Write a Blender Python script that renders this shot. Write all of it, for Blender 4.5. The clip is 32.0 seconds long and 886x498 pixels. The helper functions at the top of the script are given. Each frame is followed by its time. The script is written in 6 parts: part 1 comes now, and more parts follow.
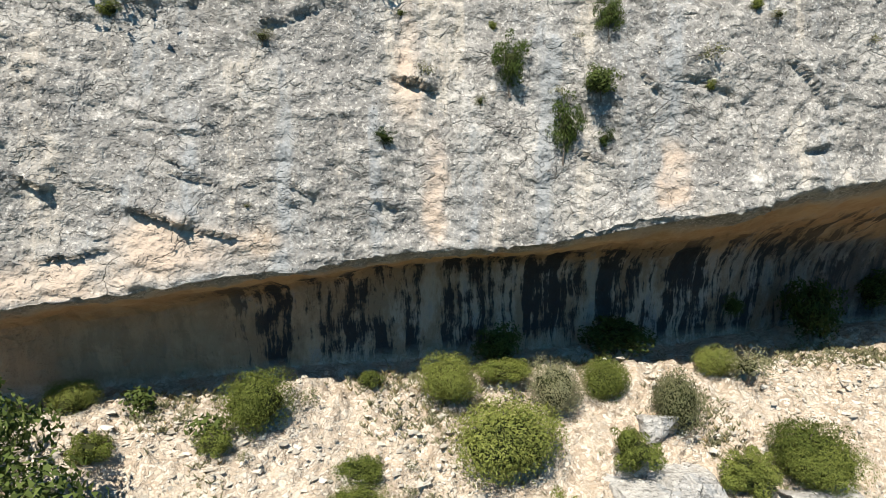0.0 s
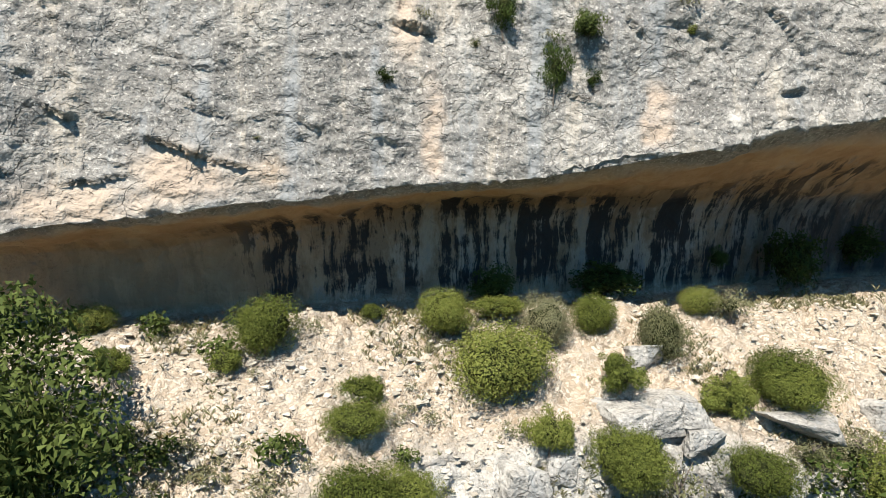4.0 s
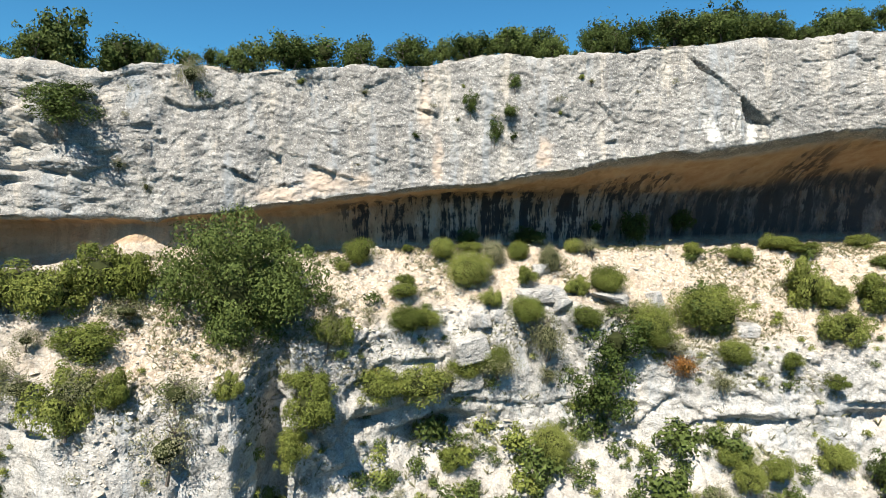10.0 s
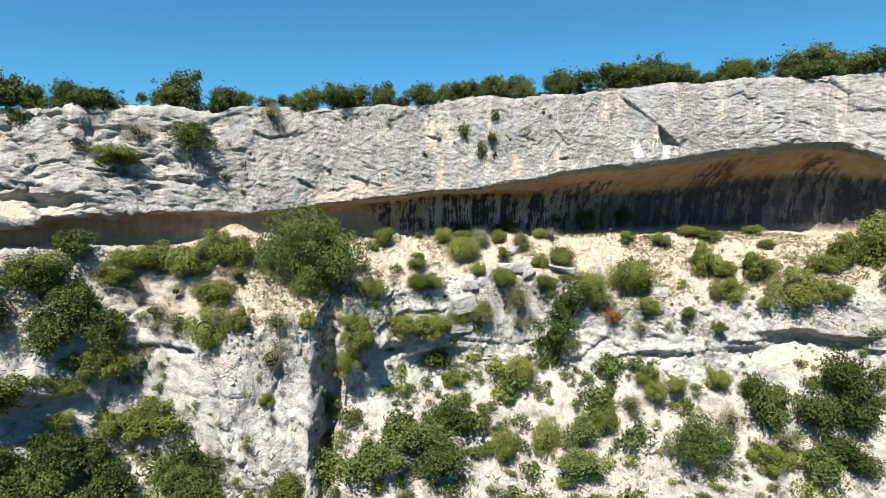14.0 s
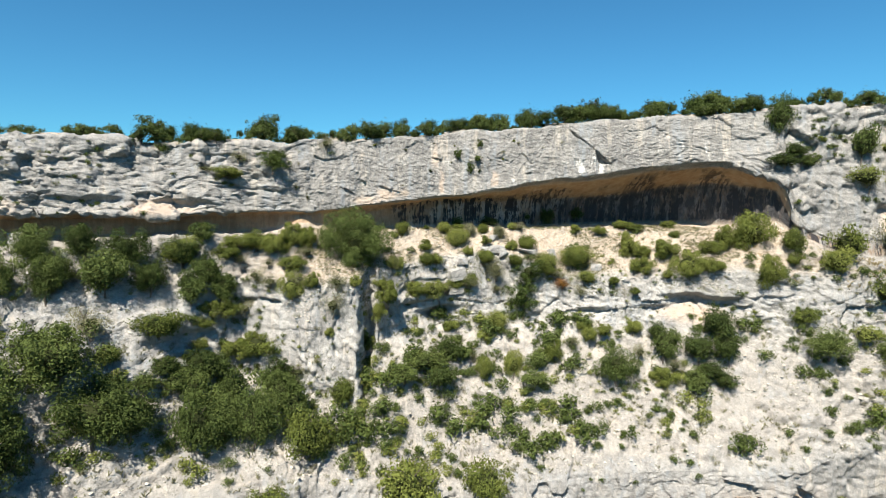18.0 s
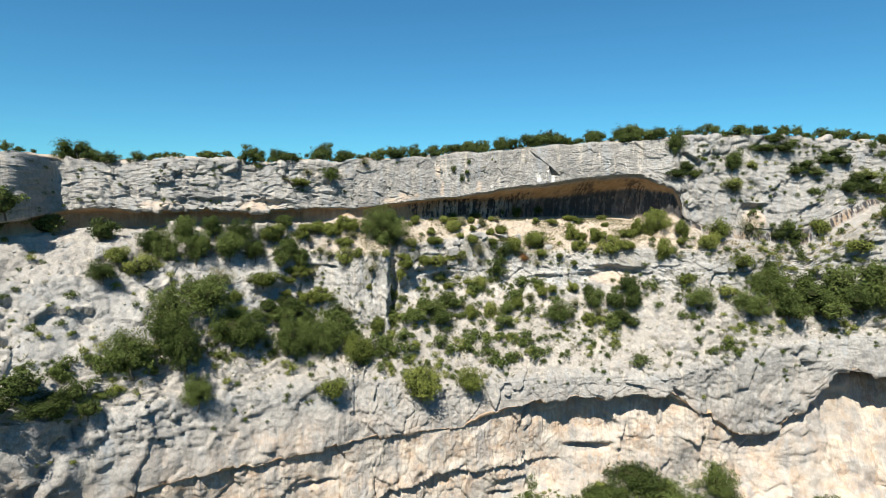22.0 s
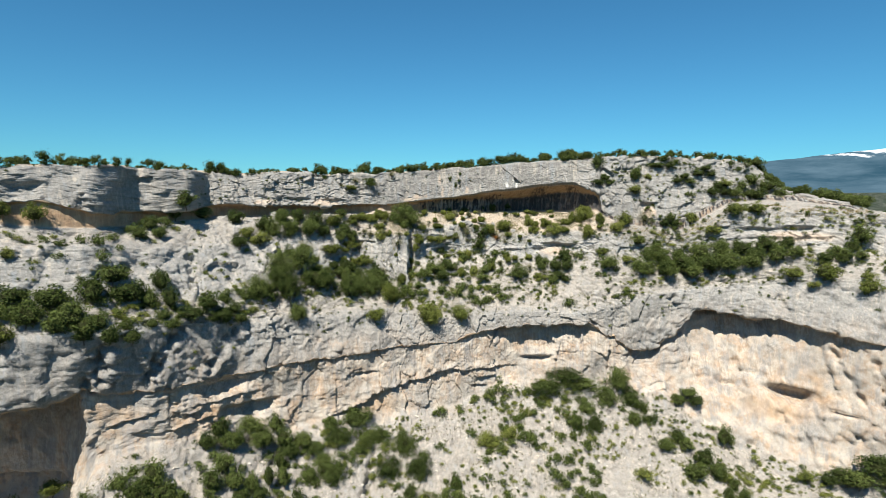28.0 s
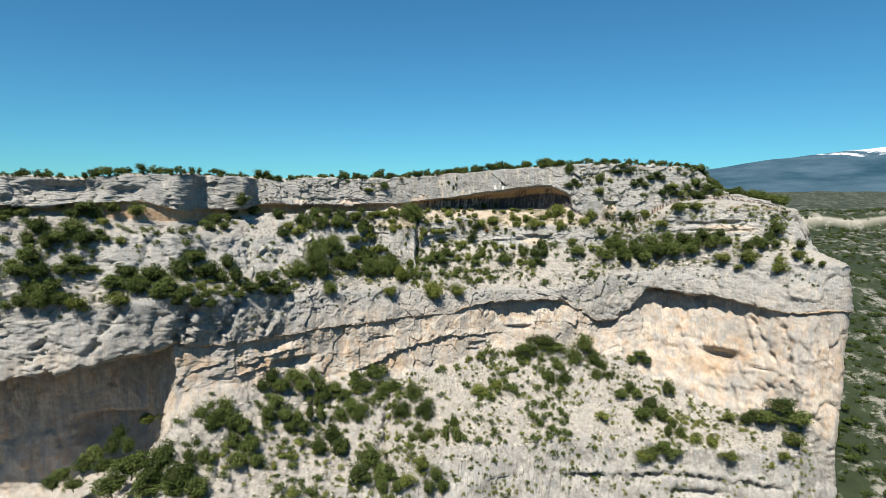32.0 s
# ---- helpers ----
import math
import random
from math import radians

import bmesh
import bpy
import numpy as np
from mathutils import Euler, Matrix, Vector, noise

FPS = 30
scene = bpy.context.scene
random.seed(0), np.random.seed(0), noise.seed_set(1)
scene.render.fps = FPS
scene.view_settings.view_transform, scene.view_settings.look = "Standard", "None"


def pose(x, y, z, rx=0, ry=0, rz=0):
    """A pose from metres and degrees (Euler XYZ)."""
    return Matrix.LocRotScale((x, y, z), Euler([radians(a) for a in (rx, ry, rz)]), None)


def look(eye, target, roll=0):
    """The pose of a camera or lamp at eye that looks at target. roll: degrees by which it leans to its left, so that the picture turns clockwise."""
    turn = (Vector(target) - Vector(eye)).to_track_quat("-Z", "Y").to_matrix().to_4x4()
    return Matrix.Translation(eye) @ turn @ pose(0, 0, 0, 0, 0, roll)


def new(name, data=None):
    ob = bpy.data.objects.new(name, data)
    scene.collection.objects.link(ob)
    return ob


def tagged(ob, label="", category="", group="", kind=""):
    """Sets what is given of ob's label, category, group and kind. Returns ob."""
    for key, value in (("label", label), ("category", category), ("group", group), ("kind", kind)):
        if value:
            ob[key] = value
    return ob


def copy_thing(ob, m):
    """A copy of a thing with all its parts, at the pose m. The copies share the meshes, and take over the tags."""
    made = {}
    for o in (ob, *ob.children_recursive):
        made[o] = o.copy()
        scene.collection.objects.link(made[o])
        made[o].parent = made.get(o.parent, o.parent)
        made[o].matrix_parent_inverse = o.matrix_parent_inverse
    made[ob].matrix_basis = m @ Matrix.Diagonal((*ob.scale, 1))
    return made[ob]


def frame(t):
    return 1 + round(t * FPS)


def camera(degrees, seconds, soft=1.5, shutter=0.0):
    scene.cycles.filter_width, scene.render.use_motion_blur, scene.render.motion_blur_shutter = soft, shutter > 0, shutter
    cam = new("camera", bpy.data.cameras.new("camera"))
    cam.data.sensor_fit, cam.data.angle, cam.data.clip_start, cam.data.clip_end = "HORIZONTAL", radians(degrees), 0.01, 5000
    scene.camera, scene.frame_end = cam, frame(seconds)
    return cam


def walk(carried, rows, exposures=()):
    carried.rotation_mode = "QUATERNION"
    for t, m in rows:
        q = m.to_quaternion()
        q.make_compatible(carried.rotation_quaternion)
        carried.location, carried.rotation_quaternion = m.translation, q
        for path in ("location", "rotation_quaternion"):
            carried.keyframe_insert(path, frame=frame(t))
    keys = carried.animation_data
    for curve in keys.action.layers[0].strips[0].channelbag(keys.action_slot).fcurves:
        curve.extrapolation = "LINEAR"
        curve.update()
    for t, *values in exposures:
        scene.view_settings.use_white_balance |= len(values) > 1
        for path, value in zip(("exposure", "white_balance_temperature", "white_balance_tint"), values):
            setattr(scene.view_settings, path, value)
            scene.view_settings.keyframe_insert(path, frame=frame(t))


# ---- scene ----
cam = camera(74.0, 32.0, soft=0.7)
METRES, SIDE, TILT = 200.0, 0.801, -3.63   # length of the flight, sideways share, tilt of its line
ROWS = [
    (0.0, 0.0, 0.0, 0.0, 0.0, -1.18, -0.16),
    (0.5, -0.0002, -0.0, -0.0015, 0.0, -1.15, -0.14),
    (1.0, -0.0004, -0.0001, -0.0029, -0.02, -1.16, -0.16),
    (1.5, -0.0008, -0.0001, -0.0047, -0.03, -1.18, -0.15),
    (2.0, -0.0007, 0.0002, -0.0067, -0.05, -1.17, -0.17),
    (2.5, -0.0002, 0.0004, -0.0084, -0.06, -1.14, -0.21),
    (3.0, 0.0, -0.0003, -0.01, -0.08, -1.12, -0.19),
    (3.5, 0.0002, -0.0021, -0.0115, -0.11, -1.06, -0.21),
    (5.5, 0.0005, -0.0259, -0.0188, -0.28, -0.68, -0.18),
    (6.0, 0.0003, -0.0343, -0.0197, -0.38, -0.6, -0.15),
    (6.5, 0.0005, -0.043, -0.0201, -0.34, -0.73, -0.2),
    (7.0, 0.0003, -0.0527, -0.0209, -0.41, -0.79, -0.28),
    (7.5, -0.0001, -0.062, -0.0219, -0.48, -0.76, -0.23),
    (8.0, -0.0002, -0.0718, -0.0226, -0.45, -0.83, -0.23),
    (8.5, -0.0002, -0.0808, -0.0232, -0.43, -0.87, -0.27),
    (9.0, -0.0006, -0.0909, -0.024, -0.47, -0.87, -0.28),
    (9.5, -0.0006, -0.1002, -0.0244, -0.47, -0.95, -0.3),
    (10.0, -0.0009, -0.1112, -0.026, -0.51, -0.81, -0.25),
    (10.5, -0.001, -0.1208, -0.0266, -0.5, -0.88, -0.25),
    (11.0, -0.0014, -0.1317, -0.0277, -0.54, -0.87, -0.21),
    (11.5, -0.0017, -0.141, -0.0283, -0.55, -0.94, -0.25),
    (12.0, -0.0019, -0.1517, -0.0292, -0.56, -0.94, -0.2),
    (12.5, -0.002, -0.1612, -0.0299, -0.55, -0.94, -0.22),
    (13.0, -0.0023, -0.1722, -0.0309, -0.56, -0.95, -0.22),
    (13.5, -0.0027, -0.1825, -0.0317, -0.61, -0.98, -0.2),
    (15.5, -0.0033, -0.2269, -0.0344, -0.6, -1.0, -0.13),
    (16.0, -0.0036, -0.241, -0.0354, -0.62, -1.0, -0.15),
    (16.5, -0.004, -0.2561, -0.0365, -0.64, -0.98, -0.13),
    (17.0, -0.0041, -0.2738, -0.0377, -0.64, -0.98, -0.16),
    (17.5, -0.0042, -0.2917, -0.0394, -0.63, -0.92, -0.13),
    (18.0, -0.0048, -0.3121, -0.0406, -0.66, -0.98, -0.18),
    (18.5, -0.0056, -0.3321, -0.0421, -0.73, -0.97, -0.17),
    (19.0, -0.0054, -0.3543, -0.0445, -0.66, -0.89, -0.18),
    (19.5, -0.006, -0.3757, -0.046, -0.68, -0.91, -0.17),
    (20.0, -0.0064, -0.3991, -0.0471, -0.7, -1.0, -0.21),
    (20.5, -0.0066, -0.4213, -0.0489, -0.71, -1.0, -0.22),
    (21.0, -0.0074, -0.4454, -0.0512, -0.75, -0.99, -0.2),
    (21.5, -0.0075, -0.4684, -0.0533, -0.74, -1.0, -0.25),
    (22.0, -0.0081, -0.493, -0.0539, -0.77, -1.17, -0.27),
    (22.5, -0.0088, -0.5162, -0.0558, -0.82, -1.19, -0.29),
    (23.0, -0.0099, -0.5411, -0.0585, -0.88, -1.14, -0.3),
    (23.5, -0.0108, -0.5645, -0.0603, -0.93, -1.16, -0.32),
    (24.0, -0.0116, -0.5897, -0.0618, -0.97, -1.24, -0.34),
    (24.5, -0.0122, -0.6133, -0.0639, -1.01, -1.24, -0.35),
    (25.0, -0.0131, -0.6386, -0.0667, -1.06, -1.19, -0.37),
    (25.5, -0.0135, -0.6615, -0.0684, -1.06, -1.19, -0.37),
    (27.5, -0.0181, -0.76, -0.077, -1.22, -1.19, -0.37),
    (28.0, -0.0192, -0.7865, -0.0793, -1.26, -1.19, -0.37),
    (28.5, -0.0201, -0.8096, -0.0812, -1.28, -1.18, -0.38),
    (29.0, -0.021, -0.835, -0.0833, -1.32, -1.17, -0.4),
    (29.5, -0.0217, -0.859, -0.0848, -1.34, -1.19, -0.4),
    (30.0, -0.023, -0.8848, -0.087, -1.37, -1.21, -0.36),
    (30.5, -0.024, -0.909, -0.0889, -1.4, -1.22, -0.35),
    (31.0, -0.0254, -0.9348, -0.0909, -1.44, -1.23, -0.32),
    (31.5, -0.0266, -0.9589, -0.0928, -1.46, -1.24, -0.29),
    (32.0, -0.0282, -0.9846, -0.0949, -1.5, -1.26, -0.26),
]
walk(cam, [(t, pose(0, 0, 0, TILT) @ pose(METRES * SIDE * x, METRES * y, METRES * SIDE * z, 90 + SIDE * pitch, roll, SIDE * yaw)) for t, x, y, z, yaw, pitch, roll in ROWS],
     exposures=[(0, 0.74), (6, 0.82), (9, 1.0), (13, 1.02), (17, 0.95), (25, 0.72), (32, 0.62)])

# ---- light: clear afternoon, sun high behind the camera's left shoulder ----
SUN_UP, SUN_SIDE = 52.5, -19.0     # elevation; degrees to the left of straight behind
sun = new("sun", bpy.data.lights.new("sun", "SUN"))
sun.data.energy, sun.data.angle, sun.data.color = 5.3, radians(0.53), (1.0, 0.93, 0.81)
s_dir = Vector((math.sin(radians(SUN_SIDE)) * math.cos(radians(SUN_UP)), -math.cos(radians(SUN_SIDE)) * math.cos(radians(SUN_UP)), math.sin(radians(SUN_UP))))
sun.matrix_world = look(s_dir * 300, (0, 0, 0))
world = bpy.data.worlds.new("world")
scene.world = world
world.use_nodes = True
wn = world.node_tree.nodes
sky = wn.new("ShaderNodeTexSky")
sky.sky_type, sky.sun_disc = "NISHITA", False
sky.sun_elevation = radians(SUN_UP)
sky.sun_rotation = math.atan2(s_dir.x, s_dir.y)
sky.altitude, sky.air_density, sky.dust_density, sky.ozone_density = 800, 1.0, 0.3, 2.5
wn["Background"].inputs["Strength"].default_value = 0.06
clear = wn.new("ShaderNodeMix")
clear.data_type, clear.blend_type = "RGBA", "MULTIPLY"
clear.inputs[0].default_value, clear.inputs[7].default_value = 1.0, (0.385, 0.965, 1.15, 1)
world.node_tree.links.new(sky.outputs[0], clear.inputs[6])
world.node_tree.links.new(clear.outputs[2], wn["Background"].inputs["Color"])

# ---- noise on arrays ----
def lattice(ix, iy, iz, seed):
    h = (ix * 374761393 + iy * 668265263 + iz * 2147483647 + seed * 1274126177) & 0xFFFFFFFF
    h = ((h ^ (h >> 13)) * 1274126177) & 0xFFFFFFFF
    h = ((h ^ (h >> 16)) * 2246822519) & 0xFFFFFFFF
    return ((h ^ (h >> 15)) & 0xFFFFFF) / float(0xFFFFFF)


def vnoise(p, seed=0):
    i = np.floor(p).astype(np.int64)
    f = p - i
    f = f * f * f * (f * (f * 6 - 15) + 10)
    x, y, z = i[:, 0], i[:, 1], i[:, 2]
    out = 0
    for dx in (0, 1):
        wx = f[:, 0] if dx else 1 - f[:, 0]
        for dy in (0, 1):
            wy = f[:, 1] if dy else 1 - f[:, 1]
            for dz in (0, 1):
                wz = f[:, 2] if dz else 1 - f[:, 2]
                out = out + wx * wy * wz * lattice(x + dx, y + dy, z + dz, seed)
    return out * 2 - 1


def fbm(p, size, octaves=4, seed=0, gain=0.5, ridged=False):
    out, amp, total = 0, 1.0, 0
    q = p / size
    for k in range(octaves):
        n = vnoise(q, seed + k * 17)
        out = out + amp * ((1 - 2 * np.abs(n)) if ridged else n)
        total += amp
        amp *= gain
        q = q * 2.03 + 11.3
    return out / total


def cells(p, seed=0):
    """Nearest and second distance to scattered points, the nearest one's random value, and the lean of its facet."""
    i = np.floor(p).astype(np.int64)
    d1 = np.full(len(p), 9.0)
    d2 = np.full(len(p), 9.0)
    val, tilt = np.zeros(len(p)), np.zeros(len(p))
    for dx in (-1, 0, 1):
        for dy in (-1, 0, 1):
            for dz in (-1, 0, 1):
                cx, cy, cz = i[:, 0] + dx, i[:, 1] + dy, i[:, 2] + dz
                ox, oy, oz = p[:, 0] - cx - lattice(cx, cy, cz, seed), p[:, 1] - cy - lattice(cx, cy, cz, seed + 5), p[:, 2] - cz - lattice(cx, cy, cz, seed + 9)
                d = np.sqrt(ox * ox + oy * oy + oz * oz)
                near = d < d1
                tilt = np.where(near, ox * (lattice(cx, cy, cz, seed + 21) - 0.5) + oz * (lattice(cx, cy, cz, seed + 23) - 0.62), tilt)
                d2 = np.where(near, d1, np.minimum(d2, d))
                val = np.where(near, lattice(cx, cy, cz, seed + 13), val)
                d1 = np.where(near, d, d1)
    return d1, d2, val, tilt


# ---- plan of the cliff: the edges of its beds, each as (along, depth, height) ----
RIM = [(-150, -66, 2.6), (-110, -50, 3.1), (-96, -43.11, 2.4), (-89, -38.06, 3.5), (-82, -33, 4.2), (-74.6, -28.6, 4.7), (-73, -17.5, 4.2), (-68, -18, 4.4), (-62, -12.6, 4.3), (-61, -5, 4.1), (-53, -1.23, 4), (-46, 2, 4.9), (-35, 7, 4.5), (-24, 11, 5), (-20, 12.44, 4.7), (-17, 13.52, 5.9), (-12, 15.36, 5.8), (-9, 16.5, 6.2), (-4, 17.56, 6.5), (0, 18.4, 7), (5, 18.65, 7.6), (8, 18.8, 7.2), (16, 20, 8.4), (26, 21, 9.1), (34, 20.71, 9.8), (40, 20.5, 10.3), (48, 18.83, 10.8), (60, 18.67, 11.4), (75, 20.39, 11), (84, 22, 10.9), (92, 24, 10.5), (98.4, 27, 9.3), (102, 24.86, 4), (106.5, 20.25, 1), (113.5, 11, -1.6), (119, 5, -3.6), (124, 0, -12), (170, 0, -19.4)]
LIP = [(-150, -68, -4), (-104, -49.6, -4.4), (-94, -44, -3.8), (-83, -36.3, -3), (-77, -32.4, -5.2), (-74.6, -30.6, -5.6), (-73.2, -19.5, -5.6), (-68, -17.5, -5.6), (-62.3, -13.4, -5), (-61, -6.6, -4.4), (-56, -5, -3.6), (-50, -2.6, -4), (-45, -0.4, -4.1), (-39, 2.8, -3.7), (-32, 6.2, -4.4), (-28, 7.8, -3.5), (-24, 9.5, -3.5), (-19.5, 11.4, -3.5), (-17, 12.4, -3.6), (-14, 13.6, -3.3), (-9, 15.3, -2.6), (-6, 16, -2.25), (-3, 16.6, -1.95), (0, 17.2, -1.55), (3.6, 17.3, -1.4), (5.3, 17.3, -1.1), (8, 17.4, -0.6), (10.6, 17.9, 0.1), (16, 19, 0.9), (22, 19.6, 1.6), (26, 20, 2.3), (30, 20, 2.8), (35, 19.9, 3.3), (39.5, 19.3, 3.3), (43.5, 17.7, 1.7), (46.2, 16.2, 0.4), (47.2, 16, -5), (52, 15.5, -7), (70, 15.5, -7.5), (84, 17, -1), (92, 20, 0), (97, 24, 0.6), (104, 18, 0.4), (112, 8, -2.2), (119, 3, -4.2), (124, -2, -13), (170, -2, -20)]
CEIL = [(-150, -66, -4.2), (-100, -44, -4.2), (-83, -35.2, -3.4), (-77, -30, -5.5), (-74.6, -27, -5.8), (-73.2, -15.4, -5.8), (-68, -13.2, -5.8), (-62.3, -8, -5.2), (-60, -1.6, -4.4), (-46, 4, -4.3), (-35, 9, -4.1), (-24, 13.5, -3.8), (-18, 12.9, -3.9), (-14, 15.5, -3.5), (-9, 19, -3.4), (-5.5, 19.9, -2.8), (-3.6, 20.4, -2.5), (0, 21.4, -2), (8, 23.6, -1.9), (16, 26, -1.7), (26, 28.5, -1.2), (34, 28.5, 0.2), (40, 26, 0.8), (44, 22.5, 0.3), (46.2, 18.8, -0.4), (47.2, 16.3, -5.2), (52, 15.4, -7.4), (70, 15.3, -8), (84, 16.8, -1.4), (92, 19.6, -0.5), (97, 23, 0), (104, 16.6, -0.2), (112, 7.6, -2.5), (119, 2.6, -4.4), (124, -2.5, -13.2), (170, -2.5, -20.2)]
BACK = [(-150, -66, -6), (-100, -44, -6), (-82, -35.5, -8.6), (-74.8, -27.6, -9), (-73.2, -16, -8.6), (-68, -13.8, -8), (-62.3, -8.4, -7.4), (-60, -2.4, -7), (-46, 3.6, -6.7), (-35, 8.6, -6.3), (-24, 13, -6), (-18, 12.2, -5), (-14, 16, -5.6), (-9, 19.4, -6), (0, 21.6, -5.7), (8, 24.2, -6.05), (16, 27, -5.95), (26, 29.5, -5.75), (34, 29.5, -5.75), (40, 27, -5.65), (44, 22.6, -5.6), (46.2, 18.8, -4.6), (47.2, 16.1, -6.2), (52, 15, -8.5), (70, 14.5, -10.5), (84, 16, -2.5), (92, 19, -1.5), (97, 22, -1.2), (104, 14.6, -1.6), (112, 7, -3), (119, 2, -4.7), (124, -3, -13.5), (170, -3, -20.5)]
SHELF = [(-150, -67.5, -7), (-100, -47, -7.5), (-82, -37, -10), (-74.8, -30.4, -10), (-73, -19, -9.5), (-68, -16.6, -9), (-59, -5.5, -7.8), (-46, -0.6, -7.4), (-35, 5, -7), (-24, 9.6, -7), (-18, 10.6, -6.2), (-14, 12.6, -6.4), (-9, 17, -6.4), (0, 19.8, -6.1), (8, 20.8, -6.2), (16, 21.8, -6.2), (26, 23, -6.3), (34, 22.5, -6.2), (40, 19.5, -6.2), (44, 17, -6.4), (46.5, 15, -7.2), (52, 13.6, -9.5), (70, 13.8, -12), (84, 12, -4), (92, 12, -3.2), (97, 12, -3.5), (104, 6, -3.6), (112, 0, -3.9), (118, -3, -5), (123, -5, -14), (170, -5, -21)]
STEP = [(-150, -72, -13), (-100, -50, -13), (-82, -41.5, -12.5), (-75, -38, -12), (-68, -29, -14), (-59, -18, -14.5), (-46, -8, -14), (-40, -4, -13), (-32, 2, -12.8), (-24, 7, -12), (-16, 4, -12.3), (-11, 5, -12), (-9.9, 5.8, -11.8), (-9.5, 10.4, -10.5), (-8.9, 10.4, -10.4), (-8.4, 9.6, -10.8), (-5, 11.6, -10.4), (0, 15.4, -9.6), (8, 16.6, -9.4), (16, 15.6, -12.4), (26, 15.4, -12.6), (33, 15, -11.6), (40, 12.6, -11.4), (46, 12, -11.8), (52, 11.4, -12.5), (70, 13, -14), (80, 9, -7), (84, 8, -5), (92, 6, -4.8), (104, 1.5, -4.6), (112, -2.6, -4.6), (117, -4.6, -6), (121, -6.6, -15), (170, -7, -21.5)]
FOOT = [(-150, -74, -22), (-100, -52, -21), (-82, -46, -22), (-75, -42, -22), (-68, -36, -23), (-59, -27, -25), (-46, -16, -24), (-40, -9.5, -20.5), (-32, -3.5, -20.5), (-24, 5.2, -21.5), (-16, 2.9, -24), (-11, 3.9, -25), (-9.9, 3.2, -24.6), (-9.5, 9, -22), (-8.9, 9, -21), (-8.4, 8, -19.5), (-5, 10.8, -18), (0, 14.3, -16.8), (8, 15.6, -17.6), (16, 14.6, -18), (26, 14.3, -19), (33, 13.9, -18.5), (40, 11.8, -17.5), (52, 10, -17.5), (70, 12, -17.5), (80, 8, -15), (92, 4, -13.2), (104, -0.5, -13.5), (112, -4.6, -14), (122, -8.5, -19), (170, -8.5, -22)]
EDGE = [(-150, -66, -40), (-100, -54, -34), (-82, -50, -28.4), (-67, -44, -29.2), (-59, -35, -29), (-46, -20.6, -31), (-28, -11, -31.6), (-14, -4, -32), (0, -1, -34.6), (16, 1, -33), (26, 2, -33), (40, 2, -33.2), (48, 3, -31), (56, 3.5, -29), (64, 4, -27.6), (71, 4.5, -26.6), (84, 2, -25), (92, 0, -24.2), (104, -8, -22.8), (112, -14, -22), (122, -19, -22), (170, -19, -26)]
LIP2 = [(-150, -67, -49), (-108, -57.34, -47), (-96, -54.5, -45.4), (-84, -51.5, -43.2), (-77, -47, -42.3), (-73, -43.8, -40.8), (-66, -39.12, -42.2), (-58.6, -34.2, -43.2), (-55, -30.6, -42.6), (-48.5, -24.34, -43.2), (-39, -19.34, -41.8), (-26, -12.6, -41.8), (-12, -6.14, -40.6), (3, -2.68, -40.2), (10.5, -0.92, -38), (18, 0.2, -36.6), (30, 1.11, -36.2), (40, 1.4, -36.2), (43, 1.9, -38), (48, 2.47, -40.5), (53, 2.65, -44), (56, 2.8, -43.6), (60, 3, -43.6), (63.8, 3, -39.6), (67.5, 3, -36), (70.4, 2.76, -32), (80, 0.72, -33.2), (88.5, -2.99, -33.6), (95.5, -8.21, -34.6), (105.5, -16.85, -36.8), (111, -19.72, -37.4), (120, -21.71, -36), (170, -22, -38)]
CEIL2 = [(-150, -43, -48.8), (-108, -33.34, -46.8), (-96, -30.5, -45.2), (-92, -29.5, -44.47), (-84, -31.5, -43), (-78, -34.64, -42.23), (-75, -38.4, -41.35), (-73, -41.8, -40.6), (-66, -36.72, -42), (-62, -35.86, -42.54), (-58, -32.6, -42.9), (-50, -23.58, -42.86), (-44, -20.47, -42.34), (-39, -18.84, -41.6), (-33, -14.33, -41.6), (-26, -12.1, -41.6), (-19, -7.77, -41), (-12, -5.84, -40.4), (-7, -3.89, -40.27), (3, -2.48, -40), (10.5, 0.08, -37.8), (16, 3.5, -36.77), (24, 5.26, -36.2), (30, 5.54, -36), (38, 5.54, -36), (42, 2.73, -37.2), (47, 2.85, -39.8), (48.5, 3.32, -40.65), (51, 3.98, -42.4), (54, 6.7, -43.67), (59, 6.95, -43.4), (62, 4.2, -41.29), (66, 6, -37.26), (71, 9.63, -31.88), (80, 10.22, -33), (88, 5.73, -33.38), (95, -1.34, -34.33), (103, -10.69, -36.05), (107, -16.43, -36.76), (112, -19.54, -37.04), (122, -21.63, -35.88), (170, -21.9, -37.8)]
BACK2 = [(-150, -44, -86), (-108, -33, -84), (-98, -29, -78), (-86, -28, -75), (-77, -40, -66), (-72, -41.4, -57), (-70, -41, -55.4), (-64, -37, -53.6), (-55, -30, -55.6), (-40, -18.6, -58.4), (-26.6, -12, -56.4), (-16, -7.4, -58), (3, -2.4, -57.4), (15, 1.2, -52.4), (28.6, 2, -50.4), (40, 1.8, -51), (50, 1, -54.6), (61, 0.2, -54.6), (67, -1, -60), (79, -5.4, -65.4), (92, -14.6, -69.4), (107, -23.4, -68.6), (112, -24.5, -69), (122, -24, -80), (170, -24, -80)]
